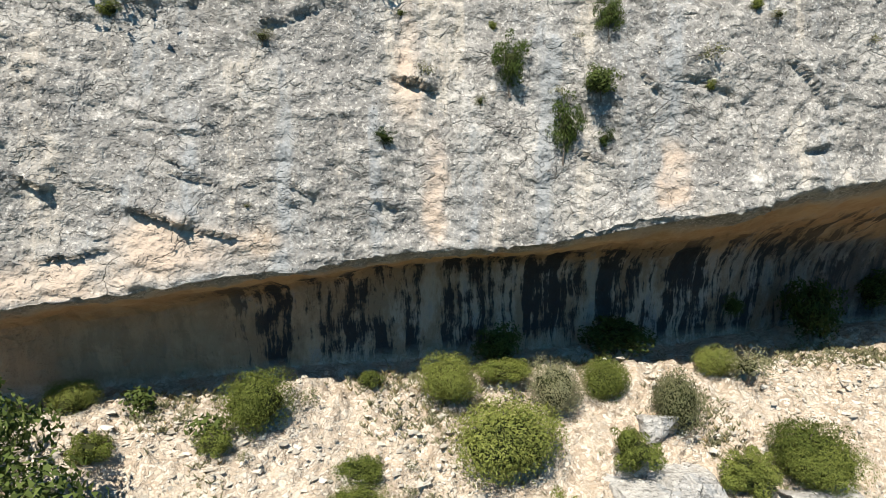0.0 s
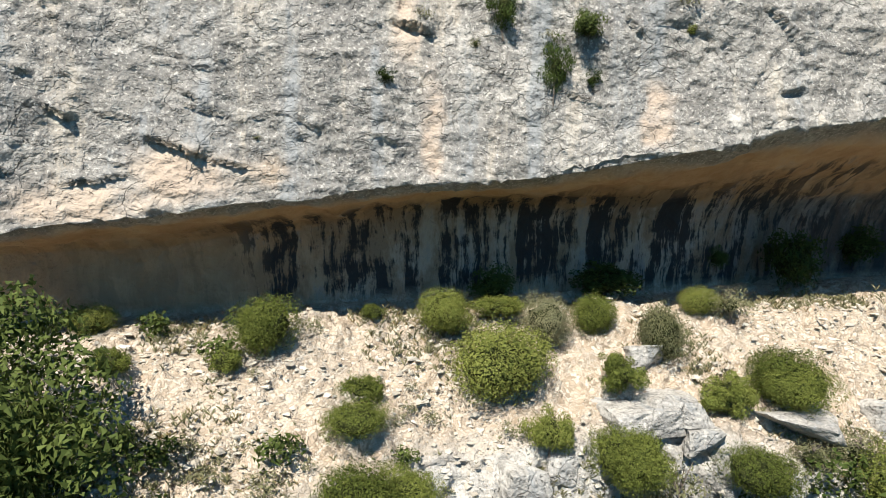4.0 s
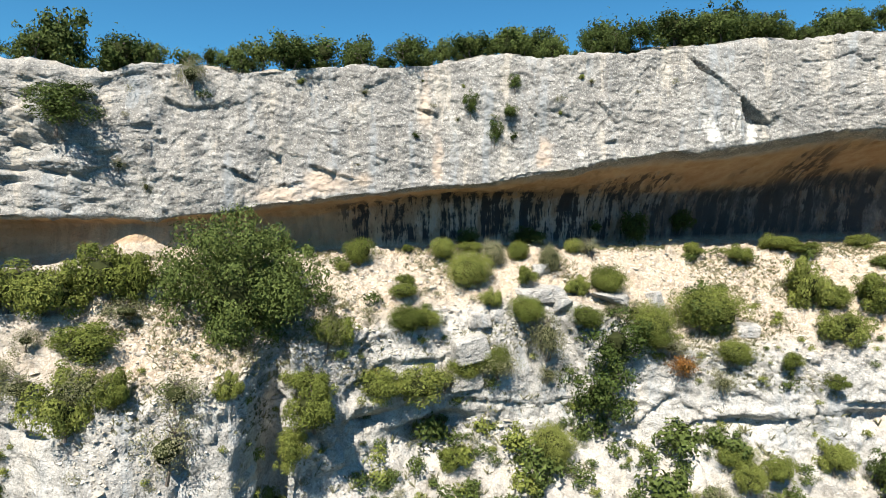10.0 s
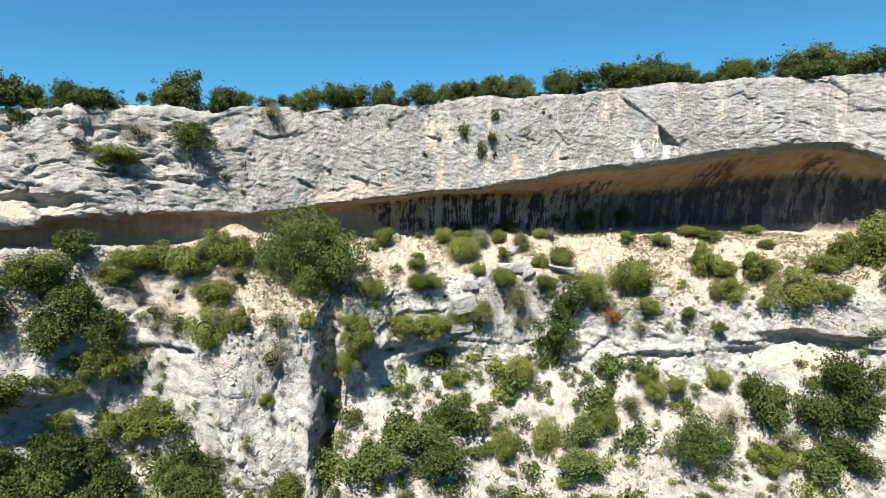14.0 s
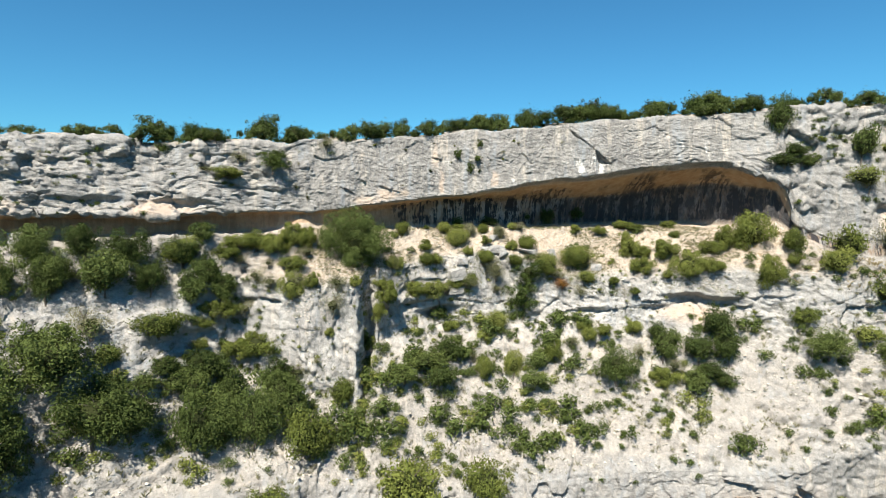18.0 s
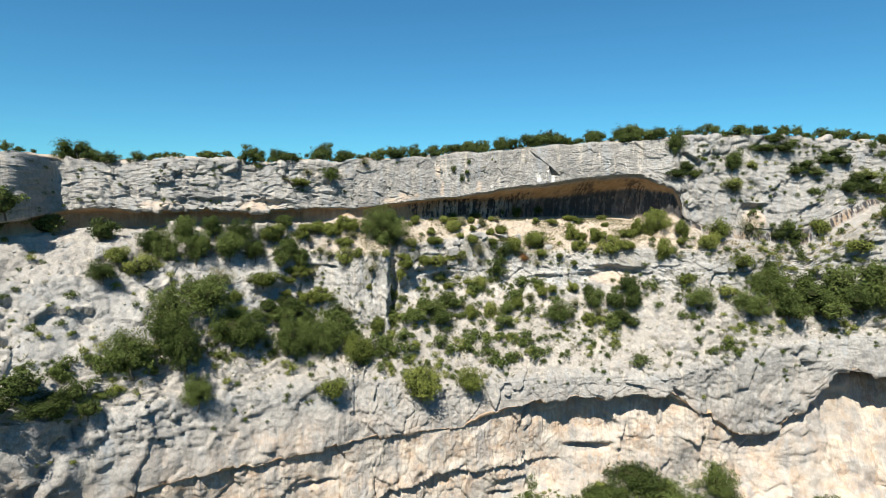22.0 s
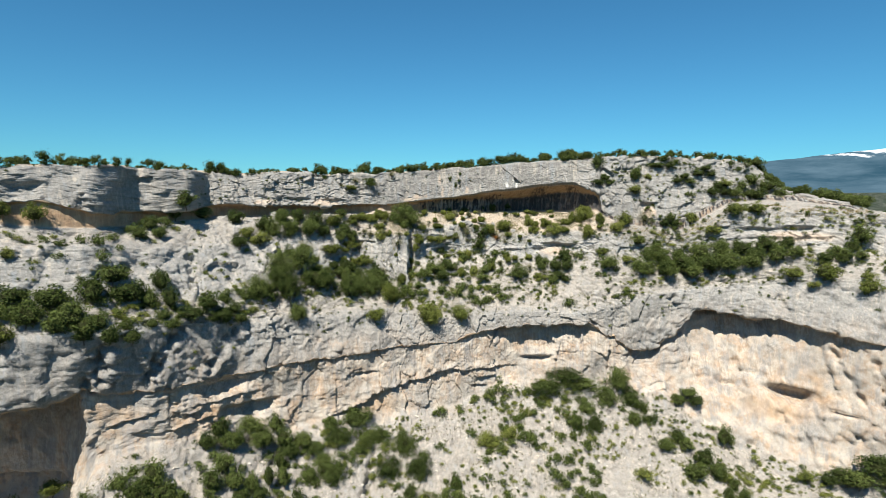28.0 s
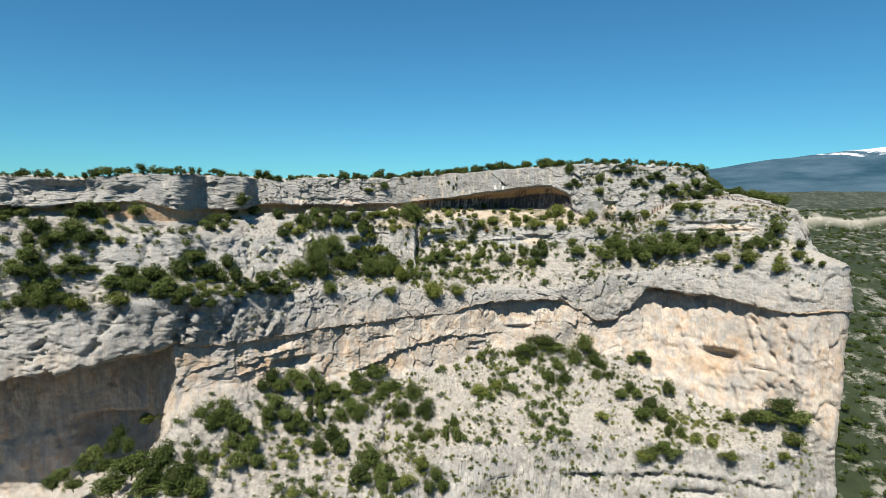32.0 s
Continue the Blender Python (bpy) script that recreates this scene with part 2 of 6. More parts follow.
SCREE = [(-150, -92, -104), (-100, -80, -98), (-72, -70, -90), (-49, -52, -83), (-30, -42, -84), (-14, -34, -82), (0, -27, -80), (16, -23, -78), (40, -20, -77.6), (60, -21, -78), (84, -24, -79), (104, -29, -78), (112, -27, -80), (122, -25, -92), (170, -25, -92)]
BASE = [(-150, -130, -132), (-100, -120, -126), (-72, -108, -120), (-49, -84, -116), (-30, -66, -112), (-14, -52, -110), (0, -40, -106), (16, -28, -104), (40, -24, -104), (84, -28, -106), (104, -33, -108), (122, -30, -112), (170, -30, -112)]
BEDS = [RIM, LIP, CEIL, BACK, SHELF, STEP, FOOT, EDGE, LIP2, CEIL2, BACK2, SCREE, BASE]

# columns: fine where the camera starts, coarser outwards; past the prow the wall turns away from the gorge
COLS = np.concatenate([np.arange(-150, -62, 0.55), np.arange(-62, -17, 0.27), np.arange(-17, 30, 0.11), np.arange(30, 58, 0.22), np.arange(58, 121, 0.4), np.arange(121, 170, 0.8)])
# rows laid between one bed edge and the next
ROWS_IN = [14, 104, 34, 40, 30, 46, 48, 72, 40, 18, 66, 60, 30, 10]
PROW = 119.0


def edge(bed, u, reach=7.0):
    b = np.array(bed, float)
    y, z = np.interp(u, b[:, 0], b[:, 1]), np.interp(u, b[:, 0], b[:, 2])
    out = np.maximum(u - PROW, 0)
    return np.minimum(u, PROW) + reach * (1 - np.exp(-out / 9)), y + 1.05 * np.maximum(out - 3, 0), z


knots = [edge(b, COLS, {6: 10.0, 7: 17.0, 8: 16.0, 9: 14.5, 10: 8.0, 11: 6.0, 12: 6.0}.get(k, 6.0)) for k, b in enumerate(BEDS)]
first = knots[0]
top1 = (first[0], first[1] + 6.0, first[2] + 0.35)
top2 = (first[0] * 1.0, np.maximum(first[1], 0) + 60.0, first[2] + 1.6)
last = knots[-1]
deep = (last[0], last[1] - 16, last[2] - 80)
knots = [top2, top1] + knots + [deep]
ROWS_IN = [10] + ROWS_IN
px, py, pz, lev = [], [], [], []
for k, n in enumerate(ROWS_IN):
    a, b = knots[k], knots[k + 1]
    for j in range(n):
        s = j / n
        px.append(a[0] + (b[0] - a[0]) * s), py.append(a[1] + (b[1] - a[1]) * s), pz.append(a[2] + (b[2] - a[2]) * s), lev.append(k - 2 + s)
px.append(knots[-1][0]), py.append(knots[-1][1]), pz.append(knots[-1][2]), lev.append(len(ROWS_IN) - 2.0)
GX, GY, GZ, LEV = np.array(px), np.array(py), np.array(pz), np.array(lev)


def soften(a, n, axis):
    for _ in range(n):
        b = np.moveaxis(a, axis, 0).copy()
        b[1:-1] = (b[:-2] + 2 * b[1:-1] + b[2:]) / 4
        a = np.moveaxis(b, 0, axis)
    return a


hollowed = (np.clip((LEV - 1.25) / 0.3, 0, 1) * np.clip((2.85 - LEV) / 0.3, 0, 1))[:, None]
GX, GY, GZ = (soften(soften(a, 5, 0), 3, 1) for a in (GX, GY, GZ))
GX, GY, GZ = (a * (1 - hollowed) + soften(a, 90, 0) * hollowed for a in (GX, GY, GZ))


def normals():
    p = np.stack([GX, GY, GZ], -1)
    dv, du = np.gradient(p, axis=0), np.gradient(p, axis=1)
    n = np.cross(dv, du)
    return n / (np.linalg.norm(n, axis=-1, keepdims=True) + 1e-9)

N = normals()
P = np.stack([GX, GY, GZ], -1)
nr, nc = GX.shape
flat = P.reshape(-1, 3)
L = np.repeat(LEV, nc)
steep = 1 - np.clip(N.reshape(-1, 3)[:, 2], 0, 1)


def band(a, b, soft=0.15):
    return np.clip((L - a) / soft + 0.5, 0, 1) * np.clip((b - L) / soft + 0.5, 0, 1)


# L: 0 rim, 1 lip, 2 ceiling, 3 back foot, 4 shelf, 5 step, 6 foot, 7 edge, 8 second lip, 9 its ceiling, 10 its foot, 11 scree, 12 base
wall = np.clip(band(-0.1, 1.2) + band(5, 6, 0.3) + band(6.95, 8.3) + band(9, 10.1) + band(11, 12, 0.3), 0, 1)
inner = band(1.2, 3.0)
slope = np.clip(1 - wall - inner - band(8.3, 9), 0, 1)
warp = np.stack([fbm(flat, 3.0, 2, s) for s in (3, 4, 5)], -1)
q = flat + warp * 0.9
d1, d2, val, lean1 = cells(q / np.array([2.9, 2.9, 2.0]), 2)
e1, e2, val2, lean2 = cells(q / np.array([1.0, 1.0, 0.62]), 7)
h1, h2, val3, lean3 = cells((flat + 0.25 * warp) / np.array([0.42, 0.42, 0.3]), 11)
broken = np.clip(0.45 + 1.6 * fbm(flat, 6.0, 3, 95), 0.12, 1.0)      # how far the face is broken up
D = (0.5 + 0.3 * wall - 0.35 * inner) * fbm(flat, 7.0, 3, 21)
# away from the shelter's smooth front the rock is split into great blocks and ledges
g1, g2, val4, lean4 = cells((flat + 2.2 * np.stack([fbm(flat, 6.0, 2, s) for s in (103, 104, 105)], -1)) / np.array([4.6, 4.6, 8.5]), 19)
outer = np.clip((np.abs(flat[:, 0] - 8) - 20) / 18, 0, 1)
outer = np.where(L > 4.6, np.maximum(outer, np.where(L < 7.0, 0.4, 0.75)), outer)
D += outer * (wall * (0.9 * (val4 - 0.5) + 1.5 * lean4 - 0.35 * np.exp(-((g2 - g1) / 0.045) ** 2) * np.clip(3 * fbm(flat, 8.0, 2, 113), 0, 1)) + 0.9 * slope * band(3.8, 12) * (val4 - 0.5 + lean4))
bed = flat[:, 2] / 2.3 + 0.9 * fbm(flat, 5.0, 3, 107)
saw = bed - np.floor(bed)
D += slope * band(4.2, 11.2) * outer * 0.42 * (np.clip(saw * 1.25, 0, 1) * (1 - np.clip((saw - 0.85) / 0.15, 0, 1)) - 0.5)
D += band(7.0, 10.0) * (0.6 * fbm(flat * np.array([1, 1, 0.6]), 5.0, 3, 127, 0.5) + 0.22 * fbm(flat * np.array([1, 1, 0.2]), 2.4, 4, 121, 0.6) + 0.1 * np.clip(fbm(flat * np.array([1, 1, 0.2]), 1.2, 3, 123, 0.6, True), -0.5, 1))
bed = flat[:, 2] / 1.2 + 0.6 * fbm(flat, 3.0, 3, 109)
saw = bed - np.floor(bed)
D += wall * 0.08 * (saw - 0.5) * np.clip(0.3 + 2 * fbm(flat, 5.0, 2, 111), 0, 1)
D += wall * broken * (0.13 * (val - 0.5) + (0.2 + 0.4 * outer) * lean1 - 0.12 * np.exp(-((d2 - d1) / 0.035) ** 2) * (fbm(flat, 4.0, 2, 115) > 0.1))
D += wall * (0.2 * fbm(q, 1.9, 5, 31, 0.62))
D += (wall * broken + 0.6 * slope) * (0.05 * (val2 - 0.5) + 0.13 * lean2)
D += (wall + slope) * (0.045 * (val3 - 0.5) + 0.13 * lean3 + 0.07 * fbm(q, 0.4, 3, 53, 0.75))
D += band(3.3, 5.2) * (0.12 * (val3 - 0.4) + 0.25 * lean3 + 0.10 * (val2 - 0.4) + 0.3 * lean2)
D += slope * (0.5 * (val - 0.35 + lean1) * np.clip(fbm(flat, 9.0, 2, 77) * 8, 0, 1) + 0.2 * fbm(flat, 1.6, 4, 41, 0.6))
# small inclined ledges and pockets over the bare walls
bed = (flat[:, 2] + 0.32 * flat[:, 0]) / 0.55 + 1.1 * fbm(flat, 1.6, 3, 161, 0.6)
saw = bed - np.floor(bed)
D += wall * (1 - 0.5 * outer) * 0.06 * (saw - 0.5) * np.clip(0.15 + 2.4 * fbm(flat, 3.5, 2, 163), 0, 1)
D += (wall + 0.6 * slope) * (0.065 * np.clip(fbm(q, 0.85, 4, 165, 0.7, True), -0.6, 0.6) - 0.16 * np.clip(fbm(flat, 0.6, 2, 167) - 0.34, 0, 0.4))
D += inner * (0.16 * fbm(flat * np.array([1, 1, 0.35]), 0.7, 2, 61) + 0.05 * fbm(flat, 0.4, 2, 51))


def hollow(x, z, rx, rz, depth, a=0.0, b=13.0):
    """A cave or niche: steep above, running out below."""
    u, w = (FX - x) / rx, (FZ - z) / rz
    shape = np.exp(-u ** 4) * np.where(w > 0, np.exp(-(w / 0.55) ** 4), np.exp(-(w / 1.2) ** 2))
    return -depth * shape * band(a, b)


def groove(x0, z0, x1, z1, width, depth, proud=0.0, a=0.0, b=13.0):
    """A crack along a line, its upper lip standing proud."""
    dx, dz = x1 - x0, z1 - z0
    long = math.hypot(dx, dz)
    s = ((FX - x0) * dx + (FZ - z0) * dz) / long
    off = ((FZ - z0) * dx - (FX - x0) * dz) / long 
    ends = np.clip(s / (0.15 * long), 0, 1) * np.clip((long - s) / (0.15 * long), 0, 1)
    return ends * band(a, b) * (-depth * FW * np.exp(-(off / (width * (0.35 + 0.65 * FW))) ** 2) + proud * np.exp(-((off - 2.2 * width) / (1.6 * width)) ** 2))


def brow(x0, z0, x1, z1, proud, reach, a=0.0, b=1.05):
    """A slab broken off along a line: the rock above overhangs it sharply and dies out upwards."""
    dx, dz = x1 - x0, z1 - z0
    long = math.hypot(dx, dz)
    s = ((FX - x0) * dx + (FZ - z0) * dz) / long
    off = ((FZ - z0) * dx - (FX - x0) * dz) / long
    ends = np.clip(s / (0.3 * long), 0, 1) * np.clip((long - s) / (0.3 * long), 0, 1)
    return ends * band(a, b) * proud * (0.4 + 0.6 * FW) * (np.where(off > 0, np.exp(-np.maximum(off, 0) / reach), -0.5 * np.exp(np.minimum(off, 0) / (0.25 * reach))))


FX, FZ = flat[:, 0] + 0.7 * warp[:, 0] + 0.22 * fbm(flat, 0.8, 3, 66), flat[:, 2] + 0.5 * warp[:, 1] + 0.16 * fbm(flat, 0.7, 3, 67)
FW = np.clip(0.75 + 1.3 * fbm(flat, 1.3, 2, 68), 0.05, 1.6)
joint = np.exp(-((d2 - d1) / 0.07) ** 2) * np.clip(0.2 + 2.5 * fbm(flat, 6.0, 2, 141), 0, 1)
joint2 = np.exp(-((e2 - e1) / 0.10) ** 2) * np.clip(0.2 + 2.5 * fbm(flat, 4.0, 2, 143), 0, 1)
rough_up = outer * (1 - 0.6 * band(8.2, 10.1)) * (wall + 0.9 * slope * band(4.2, 12)) * np.clip(0.6 + 1.2 * fbm(flat, 11.0, 2, 145), 0.15, 1.3)
D += rough_up * (0.5 * (val - 0.5) + 0.6 * lean1 - 0.34 * joint + 0.22 * (val2 - 0.5) + 0.42 * lean2 - 0.16 * joint2)
# upper wall
for f in [(61, -3, 2.2, 1.1, 1.8), (-28, 0.5, 1.6, 0.5, 0.6), (-86, -0.5, 3, 2.2, 1.5), (-98, 0, 7, 3, 2.5), (-40, -2.2, 4, 0.8, 1.0), (-31, -2.6, 3, 0.8, 0.9), (12, 1.6, 0.4, 0.2, 0.25)]:
    D += hollow(*f, 0.0, 1.05)
for f in [(-1.6, 6.5, -0.9, 2.8, 0.14, 0.3, 0.0), (-34, -1, -26, -3, 0.3, 0.7, 0.4), (-52, -1, -42, -3, 0.4, 0.8, 0.4), (30, 7.5, 38, 4.4, 0.2, 0.4, 0.2), (66, 4, 76, 1, 0.25, 0.5, 0.2), (50, 1, 60, -1, 0.25, 0.5, 0.2), ]:
    D += 0.4 * groove(*f[:4], 0.6 * f[4], *f[5:], 0.0, 1.05)
for f in [(-8.4, -0.1, -6.0, -0.85, 0.5, 0.5), (-10.9, 0.35, -9.8, 0.05, 0.3, 0.5), (-9.3, 0.35, -8.2, 0.15, 0.25, 0.5), (-8.2, 1.65, -6.0, 0.65, 0.22, 0.6), (-7.6, 1.2, -5.9, 0.5, 0.2, 0.4), (-8.3, 2.7, -7.0, 2.25, 0.14, 0.5), (-7.4, 2.2, -6.3, 1.7, 0.14, 0.5), (-5.6, 0.4, -4.6, 0.55, 0.15, 0.4), (-4.8, 0.5, -3.8, 0.1, 0.15, 0.4), (-6.1, -0.6, -5.1, -1.1, 0.3, 0.4), (-10.6, -1.5, -8.4, -1.2, 0.25, 0.4), (-9.6, -0.8, -8.6, -1.1, 0.25, 0.4), (-12.6, 1.6, -10.8, 1.0, 0.25, 0.6), (-13.4, -0.6, -11.4, -1.4, 0.35, 0.6), (-2.6, 0.1, -1.2, -0.3, 0.16, 0.4), (5.9, 3.9, 7.2, 2.9, 0.2, 0.5), (10.4, 4.6, 12.3, 3.2, 0.25, 0.6), (4.0, 1.7, 5.6, 1.2, 0.12, 0.4), (8.6, 8.0, 10.2, 6.7, 0.35, 0.8), (-1.5, 3.9, -0.2, 3.2, 0.35, 0.9)]:
    D += brow(*f)
# a leaning slab: its sharp lower edge runs down across the face and stands off over two dark gaps
NX, NZ = flat[:, 0] + 0.12 * warp[:, 0], flat[:, 2] + 0.12 * warp[:, 1]
slab = math.hypot(6.5, 5.3)
along, above = ((NX - 16.8) * 6.5 - (NZ - 8.4) * 5.3) / slab, ((NX - 16.8) * 5.3 + (NZ - 8.4) * 6.5) / slab
reach_in = np.clip(along / 1.2, 0, 1) * np.clip((slab + 0.3 - along) / 0.5, 0, 1)
gap = 0.95 * np.clip(1 - np.abs(along - 7.0) / 1.6, 0, 1) + 0.34 * np.clip(1 - np.abs(along - 2.3) / 1.5, 0, 1)
D += band(0, 1.05) * reach_in * (np.where(above > 0, 0.22 * np.exp(-np.maximum(above, 0) / 2.2), 0) - 0.8 * np.clip((above + gap) / 0.12, 0, 1) * (above <= 0) * (gap > 0.05))
# middle wall and the slope under it
for f in [(33.5, -15.2, 4.6, 1.2, 1.6), (28, -16.4, 1.6, 0.7, 0.8), (-0.5, -16.6, 2.2, 0.8, 1.2), (98, -9.5, 4, 1.2, 1.5), (89, -9.8, 5, 0.9, 1.4), (-29, -17.5, 2.4, 1.2, 1.2), (20, -16.6, 1.6, 0.5, 0.7)]:
    D += hollow(*f, 4.9, 6.2)
for f in [(-8.4, -15.8, 0.5, -14.6, 0.35, 0.9, 0.4), (-26, -13.8, -18, -14.0, 0.22, 0.7, 0.2), (-3.5, -12.6, 3, -12.0, 0.2, 0.6, 0.3), (82, -12.6, 106, -12.0, 0.5, 1.3, 0.6), (-17.5, -13, -16.2, -22, 0.25, 0.7, 0.0), (-12.6, -13, -12.2, -22, 0.25, 0.8, 0.0), (6, -11.5, 7, -17, 0.25, 0.7, 0), (24, -13, 24.6, -18.5, 0.25, 0.6, 0), (-60, -15, -57, -24, 0.7, 2.2, 0), (-40, -14, -42, -21, 0.5, 1.2, 0)]:
    D += 0.6 * groove(*f, 4.6, 6.6)
for f in [(13, -16.9, 27, -16.3, 1.0, 1.6), (25, -15.7, 31, -15.1, 1.0, 1.2), (-9, -15.9, -1, -14.7, 1.2, 1.4), (-1, -15.2, 10, -15.8, 0.8, 1.2), (8, -13.6, 16, -14.2, 0.5, 1.0), (-27, -13.6, -17, -14.1, 0.8, 1.0), (-22, -17.2, -13, -16.4, 0.6, 1.2), (36, -14.6, 46, -14.0, 0.9, 1.2), (-40, -15.5, -28, -16.5, 1.0, 1.4), (-4, -12.4, 4, -11.8, 0.6, 0.9), (16, -20.5, 30, -21.2, 0.7, 1.4), (-3, -20.6, 9, -21.4, 0.7, 1.4), (30, -24, 44, -23.4, 0.8, 1.4), (-20, -25.5, -8, -24.6, 0.8, 1.4)]:
    D += 0.38 * brow(*f, 4.7, 6.8)
# great wall
for f in [(-33, -59, -14, -51, 1.7, 2.2), (-22, -53.4, 6, -46.4, 1.6, 2.2), (-6, -48.2, 24, -47.6, 1.3, 1.8), (-58, -48.5, -42, -47.5, 1.2, 2.2), (-62, -52.6, -50, -51, 1.0, 2.0), (-71, -50, -60, -47, 0.8, 2.0), (62, -47.6, 74, -45.6, 0.8, 1.6), (74, -46.5, 92, -45.5, 0.7, 1.8), (88, -58.4, 106, -56, 1.0, 2.0), (82, -63.5, 104, -61.5, 0.9, 2.0), (107, -52.5, 121, -50.5, 0.9, 1.6), (30, -44.5, 42, -43.8, 0.6, 1.2)]:
    D += 0.7 * brow(*f, 8.6, 10.3)
for f in [(92, -52.2, 4.2, 1.7, 3.4), (79, -51.8, 2.6, 0.6, 1.2), (73, -50.4, 2.0, 0.5, 0.9), (101, -55.4, 3.0, 0.5, 1.0), (26, -45.6, 4.0, 0.9, 1.6), (-45.6, -51.4, 5.0, 2.2, 1.8), (-51, -44.9, 4.0, 1.5, 1.6), (-96, -68, 9, 6, 6), (10, -53, 2.0, 0.5, 0.8), (84, -48.4, 2.2, 0.6, 0.8), (-20, -47, 3, 0.6, 0.6)]:
    D += hollow(*f[:4], 1.5 * f[4], 8.6, 10.4)
for f in [(-66, -30, -72, -42, 1.3, 2.5, 0.4), (-56, -29, -63, -42, 1.0, 2.4, 0.4), (-48, -31, -53, -42, 0.8, 1.6, 0.3), (-82, -29, -90, -43, 1.0, 2.0, 0.3), (-98, -34, -104, -46, 0.8, 1.8, 0.3), (106.9, -37, 109.4, -76, 0.6, 1.8, 0.3), (100, -38, 105, -55, 0.5, 1.2, 0), (47.5, -33, 46, -52, 0.5, 1.0, 0), (118, -24, 119, -60, 0.4, 0.7, 0), (64, -28, 67, -35, 0.5, 1.0, 0.2)]:
    D += groove(*f, 6.9, 10.3)
# foot walls
for f in [(36, -87.6, 70, -86.6, 0.6, 2.0, 1.0), (64, -86.4, 104, -88.5, 0.6, 2.2, 1.0), (104, -78, 105.5, -96, 0.8, 2.5, 0.0), (12, -87, 26, -86, 0.4, 1.2, 0.5), (-17, -62, -19, -84, 1.2, 2.5, 0)]:
    D += groove(*f, 10.3, 12.5)
D += hollow(78, -91.5, 9, 1.4, 2.5, 11, 12.5)
flat = flat + N.reshape(-1, 3) * D[:, None]
G = flat.reshape(nr, nc, 3)


# ---- materials ----
def mat(name, rough=0.9, spec=0.25):
    m = bpy.data.materials.new(name)
    m.use_nodes = True
    b = m.node_tree.nodes["Principled BSDF"]
    b.inputs["Roughness"].default_value = rough
    b.inputs["Specular IOR Level"].default_value = spec
    return m, m.node_tree, b


def node(nt, kind, **kw):
    n = nt.nodes.new(kind)
    for k, v in kw.items():
        n.inputs[k].default_value = v
    return n


def noise_tex(nt, coord, scale, detail=6.0, rough=0.6, squash=None):
    n = node(nt, "ShaderNodeTexNoise", Scale=scale, Detail=detail, Roughness=rough)
    if squash:
        mp = node(nt, "ShaderNodeMapping", Scale=squash)
        nt.links.new(coord, mp.inputs["Vector"])
        coord = mp.outputs[0]
    nt.links.new(coord, n.inputs["Vector"])
    return n.outputs["Fac"]


def ramp(nt, fac, stops):
    r = nt.nodes.new("ShaderNodeValToRGB")
    els = r.color_ramp.elements
    while len(els) < len(stops):
        els.new(0.5)
    for e, (p, c) in zip(els, stops):
        e.position = p
        e.color = (*c, 1) if isinstance(c, tuple) else (c, c, c, 1)
    nt.links.new(fac, r.inputs[0])
    return r.outputs[0]


def mix(nt, fac, a, b, mode="MIX"):
    n = nt.nodes.new("ShaderNodeMix")
    n.data_type, n.blend_type = "RGBA", mode
    for s, v in ((n.inputs[0], fac), (n.inputs[6], a), (n.inputs[7], b)):
        if isinstance(v, (int, float)):
            s.default_value = v
        elif isinstance(v, tuple):
            s.default_value = (*v, 1)
        else:
            nt.links.new(v, s)
    return n.outputs[2]


def maths(nt, op, a, b=0.0):
    n = nt.nodes.new("ShaderNodeMath")
    n.operation = op
    for s, v in ((n.inputs[0], a), (n.inputs[1], b)):
        if isinstance(v, (int, float)):
            s.default_value = v
        else:
            nt.links.new(v, s)
    return n.outputs[0]


def attr(nt, name):
    n = nt.nodes.new("ShaderNodeAttribute")
    n.attribute_name = name
    return n.outputs["Fac"]


def coords(nt):
    return nt.nodes.new("ShaderNodeTexCoord").outputs["Object"]


def ridges(nt, coord, scale, detail=8.0, rough=0.6, squash=None):
    """Sharp-creased relief."""
    n = node(nt, "ShaderNodeTexNoise", Scale=scale, Detail=detail, Roughness=rough)
    n.noise_type = "RIDGED_MULTIFRACTAL"
    n.inputs["Offset"].default_value = 1.0
    n.inputs["Gain"].default_value = 1.6
    if squash:
        mp = node(nt, "ShaderNodeMapping", Scale=squash)
        nt.links.new(coord, mp.inputs["Vector"])
        coord = mp.outputs[0]
    nt.links.new(coord, n.inputs["Vector"])
    return n.outputs["Fac"]


